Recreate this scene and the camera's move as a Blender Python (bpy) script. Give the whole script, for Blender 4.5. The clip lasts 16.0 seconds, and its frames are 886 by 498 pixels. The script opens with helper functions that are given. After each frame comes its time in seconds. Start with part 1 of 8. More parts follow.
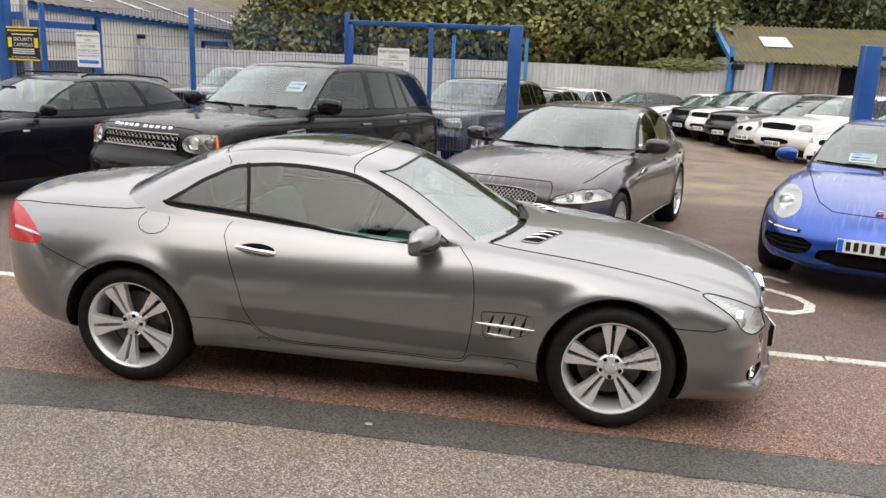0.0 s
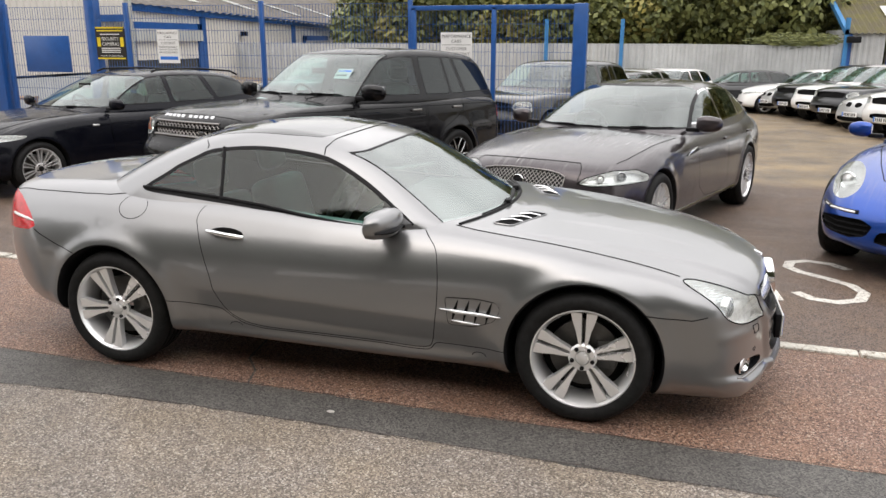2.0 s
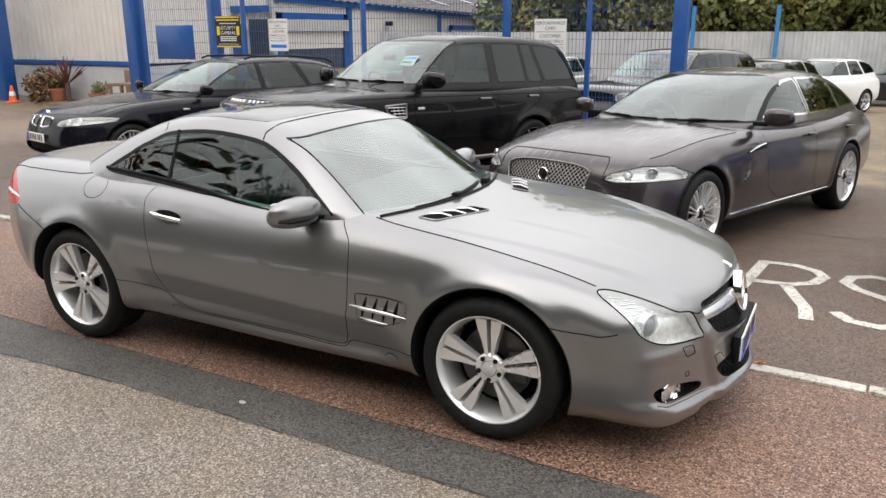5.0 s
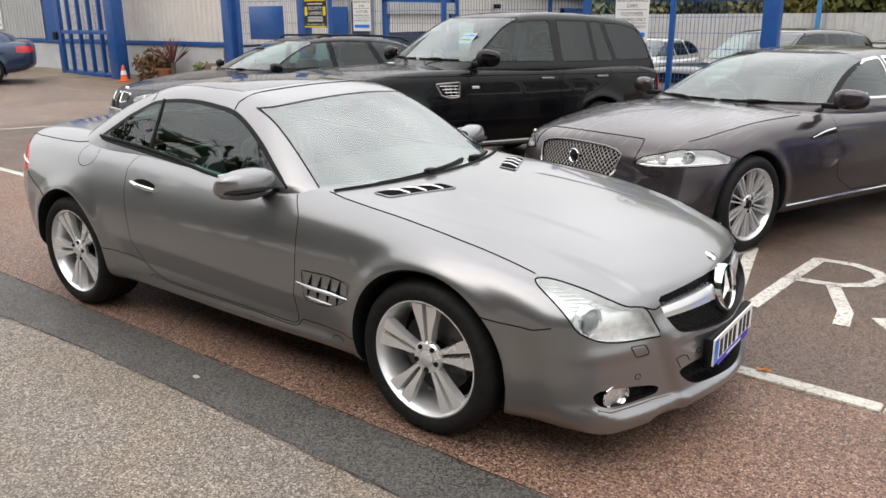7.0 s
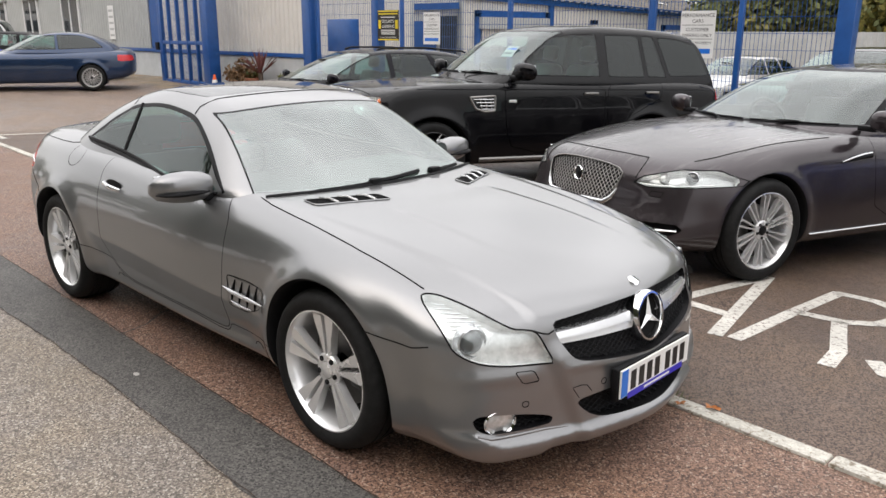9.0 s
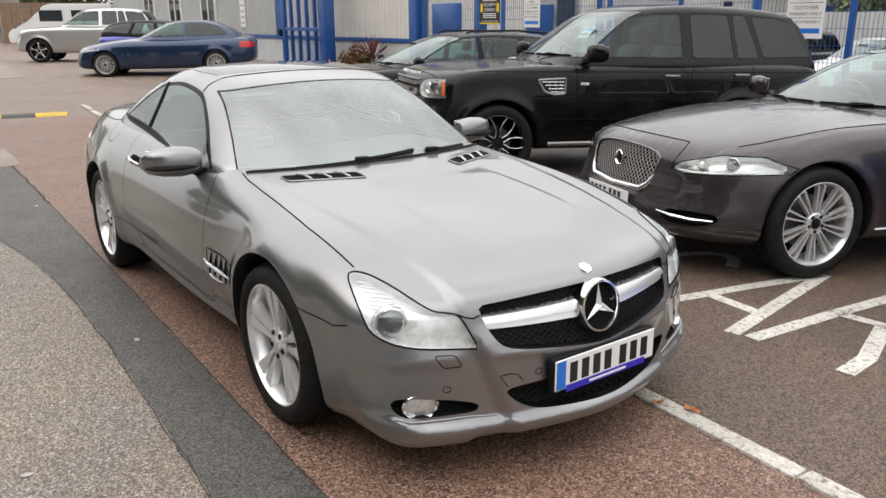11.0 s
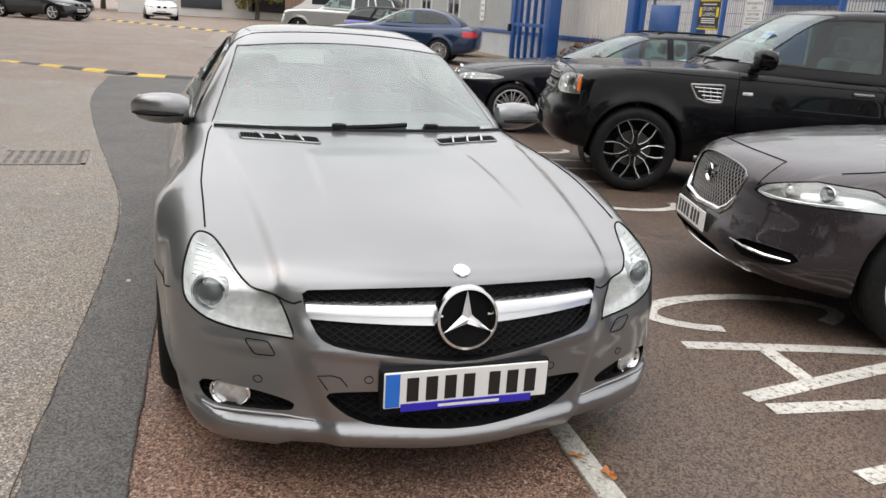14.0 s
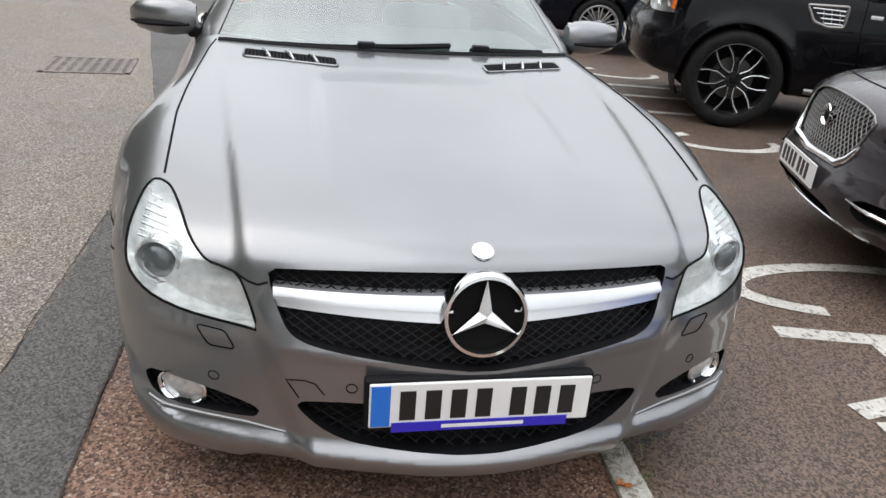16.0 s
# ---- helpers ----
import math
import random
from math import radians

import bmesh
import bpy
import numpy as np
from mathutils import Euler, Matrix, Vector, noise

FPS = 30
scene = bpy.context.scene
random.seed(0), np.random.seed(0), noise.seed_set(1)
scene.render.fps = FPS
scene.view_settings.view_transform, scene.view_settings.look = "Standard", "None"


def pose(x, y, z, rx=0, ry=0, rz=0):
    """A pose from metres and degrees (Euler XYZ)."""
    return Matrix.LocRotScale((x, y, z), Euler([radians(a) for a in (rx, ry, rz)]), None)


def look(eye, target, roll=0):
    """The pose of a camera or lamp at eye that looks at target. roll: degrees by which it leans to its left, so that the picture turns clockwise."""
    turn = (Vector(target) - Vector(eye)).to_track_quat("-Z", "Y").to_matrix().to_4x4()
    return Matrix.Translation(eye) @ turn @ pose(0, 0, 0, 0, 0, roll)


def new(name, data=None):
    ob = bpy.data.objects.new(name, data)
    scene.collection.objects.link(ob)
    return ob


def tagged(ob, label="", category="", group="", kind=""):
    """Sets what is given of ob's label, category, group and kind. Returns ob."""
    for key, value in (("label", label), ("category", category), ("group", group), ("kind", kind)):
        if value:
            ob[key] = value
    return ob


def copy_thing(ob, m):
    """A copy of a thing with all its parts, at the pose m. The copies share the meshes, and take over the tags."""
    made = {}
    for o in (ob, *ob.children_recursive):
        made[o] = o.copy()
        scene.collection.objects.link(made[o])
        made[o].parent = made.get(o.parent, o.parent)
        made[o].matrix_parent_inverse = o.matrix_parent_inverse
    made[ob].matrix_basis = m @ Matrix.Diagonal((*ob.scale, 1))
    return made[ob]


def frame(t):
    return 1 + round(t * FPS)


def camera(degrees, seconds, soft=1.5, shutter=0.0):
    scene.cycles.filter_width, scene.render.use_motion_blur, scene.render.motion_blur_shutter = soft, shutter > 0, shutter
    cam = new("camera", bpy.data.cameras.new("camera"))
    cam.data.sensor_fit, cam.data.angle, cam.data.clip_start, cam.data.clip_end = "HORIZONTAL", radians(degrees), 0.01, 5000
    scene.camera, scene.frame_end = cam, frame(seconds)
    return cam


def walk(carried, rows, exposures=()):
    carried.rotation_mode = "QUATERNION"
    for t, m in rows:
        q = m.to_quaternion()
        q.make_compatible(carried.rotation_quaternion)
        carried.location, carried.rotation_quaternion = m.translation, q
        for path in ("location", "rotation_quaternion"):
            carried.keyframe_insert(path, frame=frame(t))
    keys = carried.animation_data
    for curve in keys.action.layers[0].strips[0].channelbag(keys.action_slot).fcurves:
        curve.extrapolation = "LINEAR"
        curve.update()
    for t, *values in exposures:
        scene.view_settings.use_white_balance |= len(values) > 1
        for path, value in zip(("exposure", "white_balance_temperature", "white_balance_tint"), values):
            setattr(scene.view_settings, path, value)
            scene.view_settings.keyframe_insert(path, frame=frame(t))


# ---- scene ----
cam = camera(59.3, 16.0)
PATH = [
    (0, (2.181, -4.591, 1.815), (1.927, -2.667, 1.332), 2.4),
    (0.5, (2.369, -4.547, 1.798), (2.074, -2.637, 1.282), 2.0),
    (1, (2.585, -4.5, 1.79), (2.222, -2.603, 1.271), 1.4),
    (1.5, (2.712, -4.421, 1.768), (2.262, -2.54, 1.259), 0.2),
    (2, (2.86, -4.285, 1.759), (2.331, -2.427, 1.243), 0.1),
    (2.5, (3.025, -4.19, 1.756), (2.44, -2.352, 1.225), 0.6),
    (3, (3.284, -4.157, 1.751), (2.619, -2.344, 1.231), 0.7),
    (3.5, (3.434, -4.109, 1.75), (2.695, -2.321, 1.243), 0.0),
    (4, (3.554, -3.953, 1.728), (2.764, -2.186, 1.225), -0.0),
    (4.2, (3.599, -3.891, 1.733), (2.788, -2.136, 1.222), 0.0),
    (6.3, (4.118, -3.24, 1.647), (3.072, -1.632, 1.078), -0.3),
    (6.5, (4.147, -3.177, 1.637), (3.074, -1.589, 1.063), -0.3),
    (7, (4.296, -3.084, 1.62), (3.158, -1.541, 1.048), -0.3),
    (7.5, (4.506, -3.007, 1.615), (3.311, -1.504, 1.056), 0.3),
    (8, (4.627, -2.881, 1.61), (3.374, -1.42, 1.065), 0.4),
    (8.5, (4.72, -2.674, 1.604), (3.421, -1.249, 1.072), 0.8),
    (9, (4.819, -2.533, 1.589), (3.478, -1.149, 1.053), 0.3),
    (9.2, (4.884, -2.475, 1.59), (3.525, -1.109, 1.056), 0.5),
    (11.3, (5.289, -1.849, 1.52), (3.701, -0.772, 0.956), -0.1),
    (11.5, (5.34, -1.757, 1.503), (3.727, -0.714, 0.944), 0.3),
    (12, (5.424, -1.598, 1.489), (3.761, -0.635, 0.934), 0.9),
    (12.5, (5.404, -1.404, 1.464), (3.705, -0.503, 0.915), 1.7),
    (13, (5.362, -1.202, 1.449), (3.633, -0.364, 0.895), 2.4),
    (13.5, (5.409, -0.977, 1.418), (3.632, -0.246, 0.864), 3.1),
    (14, (5.437, -0.74, 1.402), (3.617, -0.142, 0.828), 3.6),
    (14.5, (5.366, -0.547, 1.407), (3.532, -0.041, 0.79), 4.0),
    (15, (5.23, -0.439, 1.385), (3.393, -0.021, 0.713), 4.5),
    (15.5, (5.135, -0.378, 1.362), (3.309, -0.006, 0.635), 4.4),
    (16, (4.902, -0.428, 1.357), (3.106, -0.031, 0.572), 4.7),
]
walk(cam, [(t, look(eye, target, roll)) for t, eye, target, roll in PATH], [(0, 0.50, 6500, 12), (3, 0.50, 6490, 12), (8, 0.42, 6430, 12), (12, 0.33, 6430, 11), (14, 0.31, 6390, 11), (15.5, 0.28, 6330, 10), (16, 0.32, 6140, 10)])

# ---- light ----
SUN_EL, SUN_AZ = radians(52), radians(200)
world = bpy.data.worlds.new("overcast_sky")
scene.world = world
world.use_nodes = True
wn = world.node_tree
sky = wn.nodes.new("ShaderNodeTexSky")
sky.sky_type = "NISHITA"
sky.sun_disc = False
sky.sun_elevation, sky.sun_rotation = SUN_EL, SUN_AZ
sky.air_density, sky.dust_density, sky.ozone_density = 1.6, 6.0, 2.0
grey = wn.nodes.new("ShaderNodeMix")
grey.data_type = "RGBA"
grey.inputs[0].default_value = 0.85
wn.links.new(sky.outputs[0], grey.inputs[6])
# an overcast dome: brightest overhead, about a third as bright at the horizon, with soft cloud
wc = wn.nodes.new("ShaderNodeTexCoord")
wz = wn.nodes.new("ShaderNodeSeparateXYZ")
wn.links.new(wc.outputs["Generated"], wz.inputs[0])
dome = wn.nodes.new("ShaderNodeValToRGB")
dome.color_ramp.elements[0].position, dome.color_ramp.elements[0].color = 0.0, (0.36, 0.355, 0.345, 1)
dome.color_ramp.elements[1].position, dome.color_ramp.elements[1].color = 0.9, (1.0, 0.982, 0.96, 1)
wn.links.new(wz.outputs[2], dome.inputs[0])
cloud = wn.nodes.new("ShaderNodeTexNoise")
cloud.inputs["Scale"].default_value, cloud.inputs["Detail"].default_value = 2.2, 5
wn.links.new(wc.outputs["Generated"], cloud.inputs["Vector"])
cr = wn.nodes.new("ShaderNodeMapRange")
cr.inputs[1].default_value, cr.inputs[2].default_value, cr.inputs[3].default_value, cr.inputs[4].default_value = 0.3, 0.7, 11.0, 19.0
wn.links.new(cloud.outputs["Fac"], cr.inputs[0])
vm = wn.nodes.new("ShaderNodeVectorMath")
vm.operation = "SCALE"
wn.links.new(dome.outputs[0], vm.inputs[0])
wn.links.new(cr.outputs[0], vm.inputs["Scale"])
wn.links.new(vm.outputs[0], grey.inputs[7])
wn.links.new(grey.outputs[2], wn.nodes["Background"].inputs[0])
wn.nodes["Background"].inputs[1].default_value = 0.135
sun = new("sun", bpy.data.lights.new("sun", "SUN"))
sun.data.energy, sun.data.angle, sun.data.color = 0.7, radians(75), (1, 0.97, 0.93)
sun.matrix_world = pose(0, 0, 20, 90 - 52, 0, 20)


# ---- materials ----
class Nodes:
    """Short writing for a node material."""

    def __init__(self, name):
        self.m = bpy.data.materials.new(name)
        self.m.use_nodes = True
        self.t = self.m.node_tree
        self.b = self.t.nodes["Principled BSDF"]
        self.co = self.t.nodes.new("ShaderNodeTexCoord").outputs["Object"]

    def n(self, kind, **ins):
        node = self.t.nodes.new(kind)
        for k, v in ins.items():
            key = int(k[1:]) if k[0] == "i" and k[1:].isdigit() else k
            if hasattr(v, "is_linked") or hasattr(v, "links"):
                self.t.links.new(v, node.inputs[key])
            else:
                node.inputs[key].default_value = v
        return node

    def noise(self, scale, detail=4, rough=0.6, vec=None):
        node = self.n("ShaderNodeTexNoise", Scale=scale, Detail=detail, Roughness=rough)
        self.t.links.new(vec or self.co, node.inputs["Vector"])
        return node.outputs["Fac"]

    def ramp(self, fac, *stops):
        node = self.n("ShaderNodeValToRGB", Fac=fac)
        e = node.color_ramp.elements
        while len(e) < len(stops):
            e.new(0.5)
        for el, (p, c) in zip(e, stops):
            el.position = p
            el.color = (*c, 1) if isinstance(c, tuple) else (c, c, c, 1)
        return node.outputs["Color"]

    def mix(self, fac, a, b, how="MIX"):
        node = self.t.nodes.new("ShaderNodeMix")
        node.data_type, node.blend_type = "RGBA", how
        for v, i in ((fac, 0), (a, 6), (b, 7)):
            if hasattr(v, "links"):
                self.t.links.new(v, node.inputs[i])
            else:
                node.inputs[i].default_value = (*v, 1) if isinstance(v, tuple) else v
        return node.outputs[2]

    def set(self, **ins):
        for k, v in ins.items():
            key = k.replace("_", " ")
            if hasattr(v, "links"):
                self.t.links.new(v, self.b.inputs[key])
            else:
                self.b.inputs[key].default_value = (*v, 1) if isinstance(v, tuple) and len(v) == 3 else v
        return self

    def bump(self, height, strength=0.3, dist=0.01):
        node = self.n("ShaderNodeBump", Height=height, Strength=strength, Distance=dist)
        self.t.links.new(node.outputs[0], self.b.inputs["Normal"])
        return self


def plain(name, col, rough=0.5, metal=0.0, var=0.12, scale=18.0, bump=0.0, coat=0.0, spec=0.5):
    """A surface with slight mottling of colour and gloss."""
    k = Nodes(name)
    f = k.noise(scale, 5)
    c = k.mix(k.ramp(f, (0.3, 0.0), (0.7, 1.0)), tuple(v * (1 - var) for v in col), tuple(min(1, v * (1 + var)) for v in col))
    k.set(Base_Color=c, Metallic=metal, Roughness=k.n("ShaderNodeMapRange", Value=f, i3=max(0.02, rough - 0.06), i4=rough + 0.06).outputs[0], Coat_Weight=coat, Coat_Roughness=0.04, Specular_IOR_Level=spec)
    if bump:
        k.bump(k.noise(scale * 9, 4), bump, 0.004)
    return k.m


def paint(name, col, metal=0.0, rough=0.4, wet=0.0, flake=0.06, soil=0.07, ior=1.5, deep=0.15):
    """Car paint: base coat with fine flake, clear coat, faint road film and beads of rain."""
    k = Nodes(name)
    dirt = k.ramp(k.noise(2.2, 6), (0.42, 0.0), (0.75, 1.0))
    fl = k.noise(900, 2)
    c = k.mix(k.ramp(fl, (0.35, 0.0), (0.65, 1.0)), tuple(v * (1 - flake) for v in col), tuple(min(1, v * (1 + flake)) for v in col))
    film = k.n("ShaderNodeMath", i0=dirt, i1=soil)
    film.operation = "MULTIPLY"
    c = k.mix(film.outputs[0], c, (0.20, 0.19, 0.175))
    k.set(Base_Color=c, Metallic=metal, Roughness=rough, Coat_Weight=1.0, Coat_Roughness=0.03, Coat_IOR=ior, Specular_IOR_Level=deep)
    if wet:
        # drip marks drying on the upper faces
        up = k.n("ShaderNodeSeparateXYZ", i0=k.t.nodes.new("ShaderNodeNewGeometry").outputs["Normal"]).outputs[2]
        run = k.n("ShaderNodeMapping", Scale=(2.2, 34.0, 3.0))
        k.t.links.new(k.co, run.inputs["Vector"])
        mark = k.ramp(k.noise(1.0, 6, 0.65, run.outputs[0]), (0.50, 0.0), (0.60, 1.0))
        mark = k.mix(1.0, mark, k.ramp(up, (0.55, 0.0), (0.9, 1.0)), "MULTIPLY")
        mark = k.mix(1.0, mark, k.ramp(k.noise(1.7, 4), (0.40, 0.0), (0.6, 1.0)), "MULTIPLY")
        part_ = k.n("ShaderNodeMath", i0=mark, i1=0.22)
        part_.operation = "MULTIPLY"
        k.set(Base_Color=k.mix(part_.outputs[0], c, (0.26, 0.25, 0.24)), Coat_Roughness=k.n("ShaderNodeMapRange", Value=mark, i3=0.03, i4=0.3).outputs[0])
        v = k.n("ShaderNodeTexVoronoi", Scale=130.0, Randomness=1.0)
        k.t.links.new(k.co, v.inputs["Vector"])
        area = k.ramp(k.noise(3.0, 5), (0.38, 0.0), (0.55, 1.0))
        drop = k.ramp(v.outputs["Distance"], (0.0, 1.0), (0.36, 0.55), (0.42, 0.0))
        both = k.mix(1.0, area, drop, "MULTIPLY")
        node = k.n("ShaderNodeBump", Height=both, Strength=wet, Distance=0.003)
        k.t.links.new(node.outputs[0], k.b.inputs["Coat Normal"])
    return k.m




def glass(name, tint, alpha=0.12, rough=0.0):
    """Thin car glass: clear film that tints what lies behind, with a mirror gloss on top."""
    m = bpy.data.materials.new(name)
    m.use_nodes = True
    t = m.node_tree
    t.nodes.remove(t.nodes["Principled BSDF"])
    tr = t.nodes.new("ShaderNodeBsdfTransparent")
    tr.inputs[0].default_value = (*tint, 1)
    gl = t.nodes.new("ShaderNodeBsdfGlossy")
    gl.inputs["Roughness"].default_value = rough
    gl.inputs["Color"].default_value = (0.92, 0.97, 0.96, 1)
    lw = t.nodes.new("ShaderNodeLayerWeight")
    lw.inputs[0].default_value = 0.5
    pw = t.nodes.new("ShaderNodeMath")
    pw.operation = "POWER"
    pw.inputs[1].default_value = 4.0
    t.links.new(lw.outputs["Facing"], pw.inputs[0])
    mp = t.nodes.new("ShaderNodeMapRange")
    mp.inputs[3].default_value = alpha
    mp.inputs[4].default_value = 0.95
    t.links.new(pw.outputs[0], mp.inputs[0])
    mx = t.nodes.new("ShaderNodeMixShader")
    t.links.new(mp.outputs[0], mx.inputs[0])
    t.links.new(tr.outputs[0], mx.inputs[1])
    t.links.new(gl.outputs[0], mx.inputs[2])
    t.links.new(mx.outputs[0], t.nodes["Material Output"].inputs[0])
    return m


M_GREY = paint("metallic_grey_paint", (0.236, 0.238, 0.242), 0.80, 0.31, soil=0.05, ior=1.55)
M_BLACK = paint("black_paint", (0.003, 0.003, 0.004), 0.0, 0.3, 0.35, soil=0.006, ior=1.36, deep=0.0)
M_NAVY = paint("black_blue_paint", (0.004, 0.0045, 0.008), 0.1, 0.3, 0.3, soil=0.008, ior=1.3, deep=0.0)
M_MAUVE = paint("dark_bronze_grey_paint", (0.036, 0.028, 0.032), 0.6, 0.28, 0.35, soil=0.02)
M_BLUE = paint("bright_blue_paint", (0.008, 0.055, 0.30), 0.6, 0.3, 0.3, soil=0.03)
M_SEDAN = paint("mid_blue_paint", (0.014, 0.032, 0.078), 0.5, 0.32)
M_WHITE = paint("white_paint", (0.75, 0.75, 0.74), 0.0, 0.35)
M_SILVER = paint("silver_paint", (0.48, 0.48, 0.47), 0.7, 0.34)
M_DARK = paint("dark_grey_paint", (0.016, 0.017, 0.019), 0.3, 0.3, soil=0.02)
M_SHELL = plain("black_inner_panel", (0.006, 0.006, 0.006), 0.7, spec=0.08)
M_TRIM = plain("black_plastic_trim", (0.010, 0.010, 0.011), 0.42, bump=0.15, spec=0.1)
M_RUBBER = plain("tyre_rubber", (0.014, 0.014, 0.014), 0.6, var=0.3, scale=30, bump=0.2, spec=0.12)
M_CHROME = plain("chrome", (0.82, 0.83, 0.84), 0.09, 1.0, var=0.03)
M_ALLOY = plain("silver_alloy", (0.80, 0.80, 0.80), 0.26, 0.6, var=0.015, scale=6)
M_SATIN = plain("satin_silver_trim", (0.70, 0.71, 0.72), 0.22, 0.7, var=0.04)
M_ROOFG = plain("dark_roof_glass", (0.055, 0.058, 0.06), 0.08, var=0.05, coat=0.6)
M_ALLOYB = plain("gloss_black_alloy", (0.012, 0.012, 0.013), 0.2, 0.0, coat=0.6)
M_STEEL = plain("brushed_brake_steel", (0.30, 0.29, 0.28), 0.4, 0.9, scale=60)
M_DISC = plain("brake_disc_iron", (0.10, 0.097, 0.093), 0.45, 0.8, scale=60)
M_LEATHER = plain("dark_grey_leather", (0.035, 0.035, 0.036), 0.5, bump=0.2)
M_LEATHERL = plain("mid_grey_leather", (0.055, 0.058, 0.06), 0.5, bump=0.2)
M_LENS = plain("dark_projector_lens", (0.10, 0.105, 0.11), 0.05, coat=1.0, var=0.05)
M_BOWL = plain("clear_lamp_bowl", (0.62, 0.62, 0.61), 0.16, 0.5, var=0.2, scale=60)
M_STAR = plain("polished_star_metal", (0.86, 0.86, 0.86), 0.2, 0.45, var=0.02)
M_RED = plain("red_lamp_plastic", (0.50, 0.006, 0.012), 0.24, coat=0.4, var=0.2, scale=50)
M_AMBER = plain("amber_lamp_plastic", (0.75, 0.16, 0.02), 0.15, coat=1.0)
M_REFLECT = plain("lamp_reflector", (0.80, 0.80, 0.79), 0.16, 0.35, var=0.22, scale=34)
M_PLATE = plain("white_number_plate", (0.78, 0.78, 0.76), 0.3, var=0.03)
M_SHEET = plain("pale_printed_sheet", (0.36, 0.46, 0.46), 0.6, var=0.05)
M_PLATEY = plain("yellow_number_plate", (0.75, 0.55, 0.06), 0.3, var=0.03)
M_INK = plain("black_lettering", (0.01, 0.01, 0.01), 0.4)
M_PBLUE = plain("blue_plate_band", (0.02, 0.16, 0.62), 0.35, var=0.03)
M_DBLUE = plain("deep_blue_strip", (0.03, 0.02, 0.45), 0.35, var=0.03)
G_CLEAR = glass("clear_windscreen", (0.72, 0.84, 0.80), 0.23)
G_SIDE = glass("green_tinted_side_glass", (0.44, 0.64, 0.58), 0.055)
G_DARK = glass("privacy_glass", (0.05, 0.055, 0.06), 0.055)
G_LAMP = glass("clear_lamp_cover", (0.93, 0.95, 0.95), 0.10)
G_LIGHT = glass("pale_windscreen", (0.62, 0.78, 0.74), 0.12)


# ---- mesh tools ----
def part(name, bm, mat, parent=None, label=""):
    """Links a bmesh as one mesh object under a thing or a part."""
    me = bpy.data.meshes.new(name)
    bm.to_mesh(me)
    bm.free()
    me.materials.append(mat)
    ob = new(name, me)
    ob.parent = parent
    if label:
        ob["label"] = label
    return ob


def smooth(ob, angle=35):
    me = ob.data
    me.shade_smooth()
    me.set_sharp_from_angle(angle=radians(angle))
    return ob


def thing(name, m, label, category, group="", kind=""):
    ob = new(name)
    ob.matrix_basis = m
    return tagged(ob, label, category, group, kind)


def box(bm, x0, x1, y0, y1, z0, z1, bevel=0.0, seg=2, m=None):
    """Adds a box, with rounded edges where bevel is given."""
    c = Matrix.Translation(((x0 + x1) / 2, (y0 + y1) / 2, (z0 + z1) / 2)) @ Matrix.Diagonal((x1 - x0, y1 - y0, z1 - z0, 1))
    r = bmesh.ops.create_cube(bm, size=1, matrix=(m or Matrix()) @ c)
    if bevel:
        es = list({e for v in r["verts"] for e in v.link_edges})
        bmesh.ops.bevel(bm, geom=es, offset=bevel, segments=seg, affect="EDGES", profile=0.5)
    return bm


def boxpart(name, dims, mat, parent=None, bevel=0.0, label="", m=None, seg=2):
    bm = bmesh.new()
    box(bm, *dims, bevel=bevel, seg=seg, m=m)
    ob = part(name, bm, mat, parent, label)
    return smooth(ob) if bevel else ob


def tube(bm, pts, r, n=8, cap=True, closed=False):
    """Adds a round bar along points; r is a radius or one for each point."""
    pts = [Vector(p) for p in pts]
    rings = []
    up = Vector((0, 0, 1))
    for i, p in enumerate(pts):
        a = pts[i - 1] if (i or closed) else p
        b = pts[(i + 1) % len(pts)] if (i < len(pts) - 1 or closed) else p
        d = (b - a).normalized()
        s = d.cross(up)
        if s.length < 0.1:
            s = d.cross(Vector((1, 0, 0)))
        s.normalize()
        u = s.cross(d)
        rr = r[i] if isinstance(r, (list, tuple)) else r
        rings.append([bm.verts.new(p + rr * (math.cos(2 * math.pi * k / n) * s + math.sin(2 * math.pi * k / n) * u)) for k in range(n)])
    m = len(rings)
    for i in range(m if closed else m - 1):
        for k in range(n):
            bm.faces.new((rings[i][k], rings[i][(k + 1) % n], rings[(i + 1) % m][(k + 1) % n], rings[(i + 1) % m][k]))
    if cap and not closed:
        bm.faces.new(rings[0][::-1])
        bm.faces.new(rings[-1])
    return bm


def tubepart(name, pts, r, mat, parent=None, n=8, closed=False, label=""):
    return smooth(part(name, tube(bmesh.new(), pts, r, n, True, closed), mat, parent, label), 50)


def lathe(bm, prof, n=48, m=None, closed=False):
    """Adds a turned form about the y axis from (radius, y) points."""
    rings = []
    for r, y in prof:
        rings.append([bm.verts.new((m or Matrix()) @ Vector((r * math.cos(2 * math.pi * k / n), y, r * math.sin(2 * math.pi * k / n)))) for k in range(n)])
    for i in range(len(rings) - (0 if closed else 1)):
        a, b = rings[i], rings[(i + 1) % len(rings)]
        for k in range(n):
            bm.faces.new((a[k], a[(k + 1) % n], b[(k + 1) % n], b[k]))
    return bm


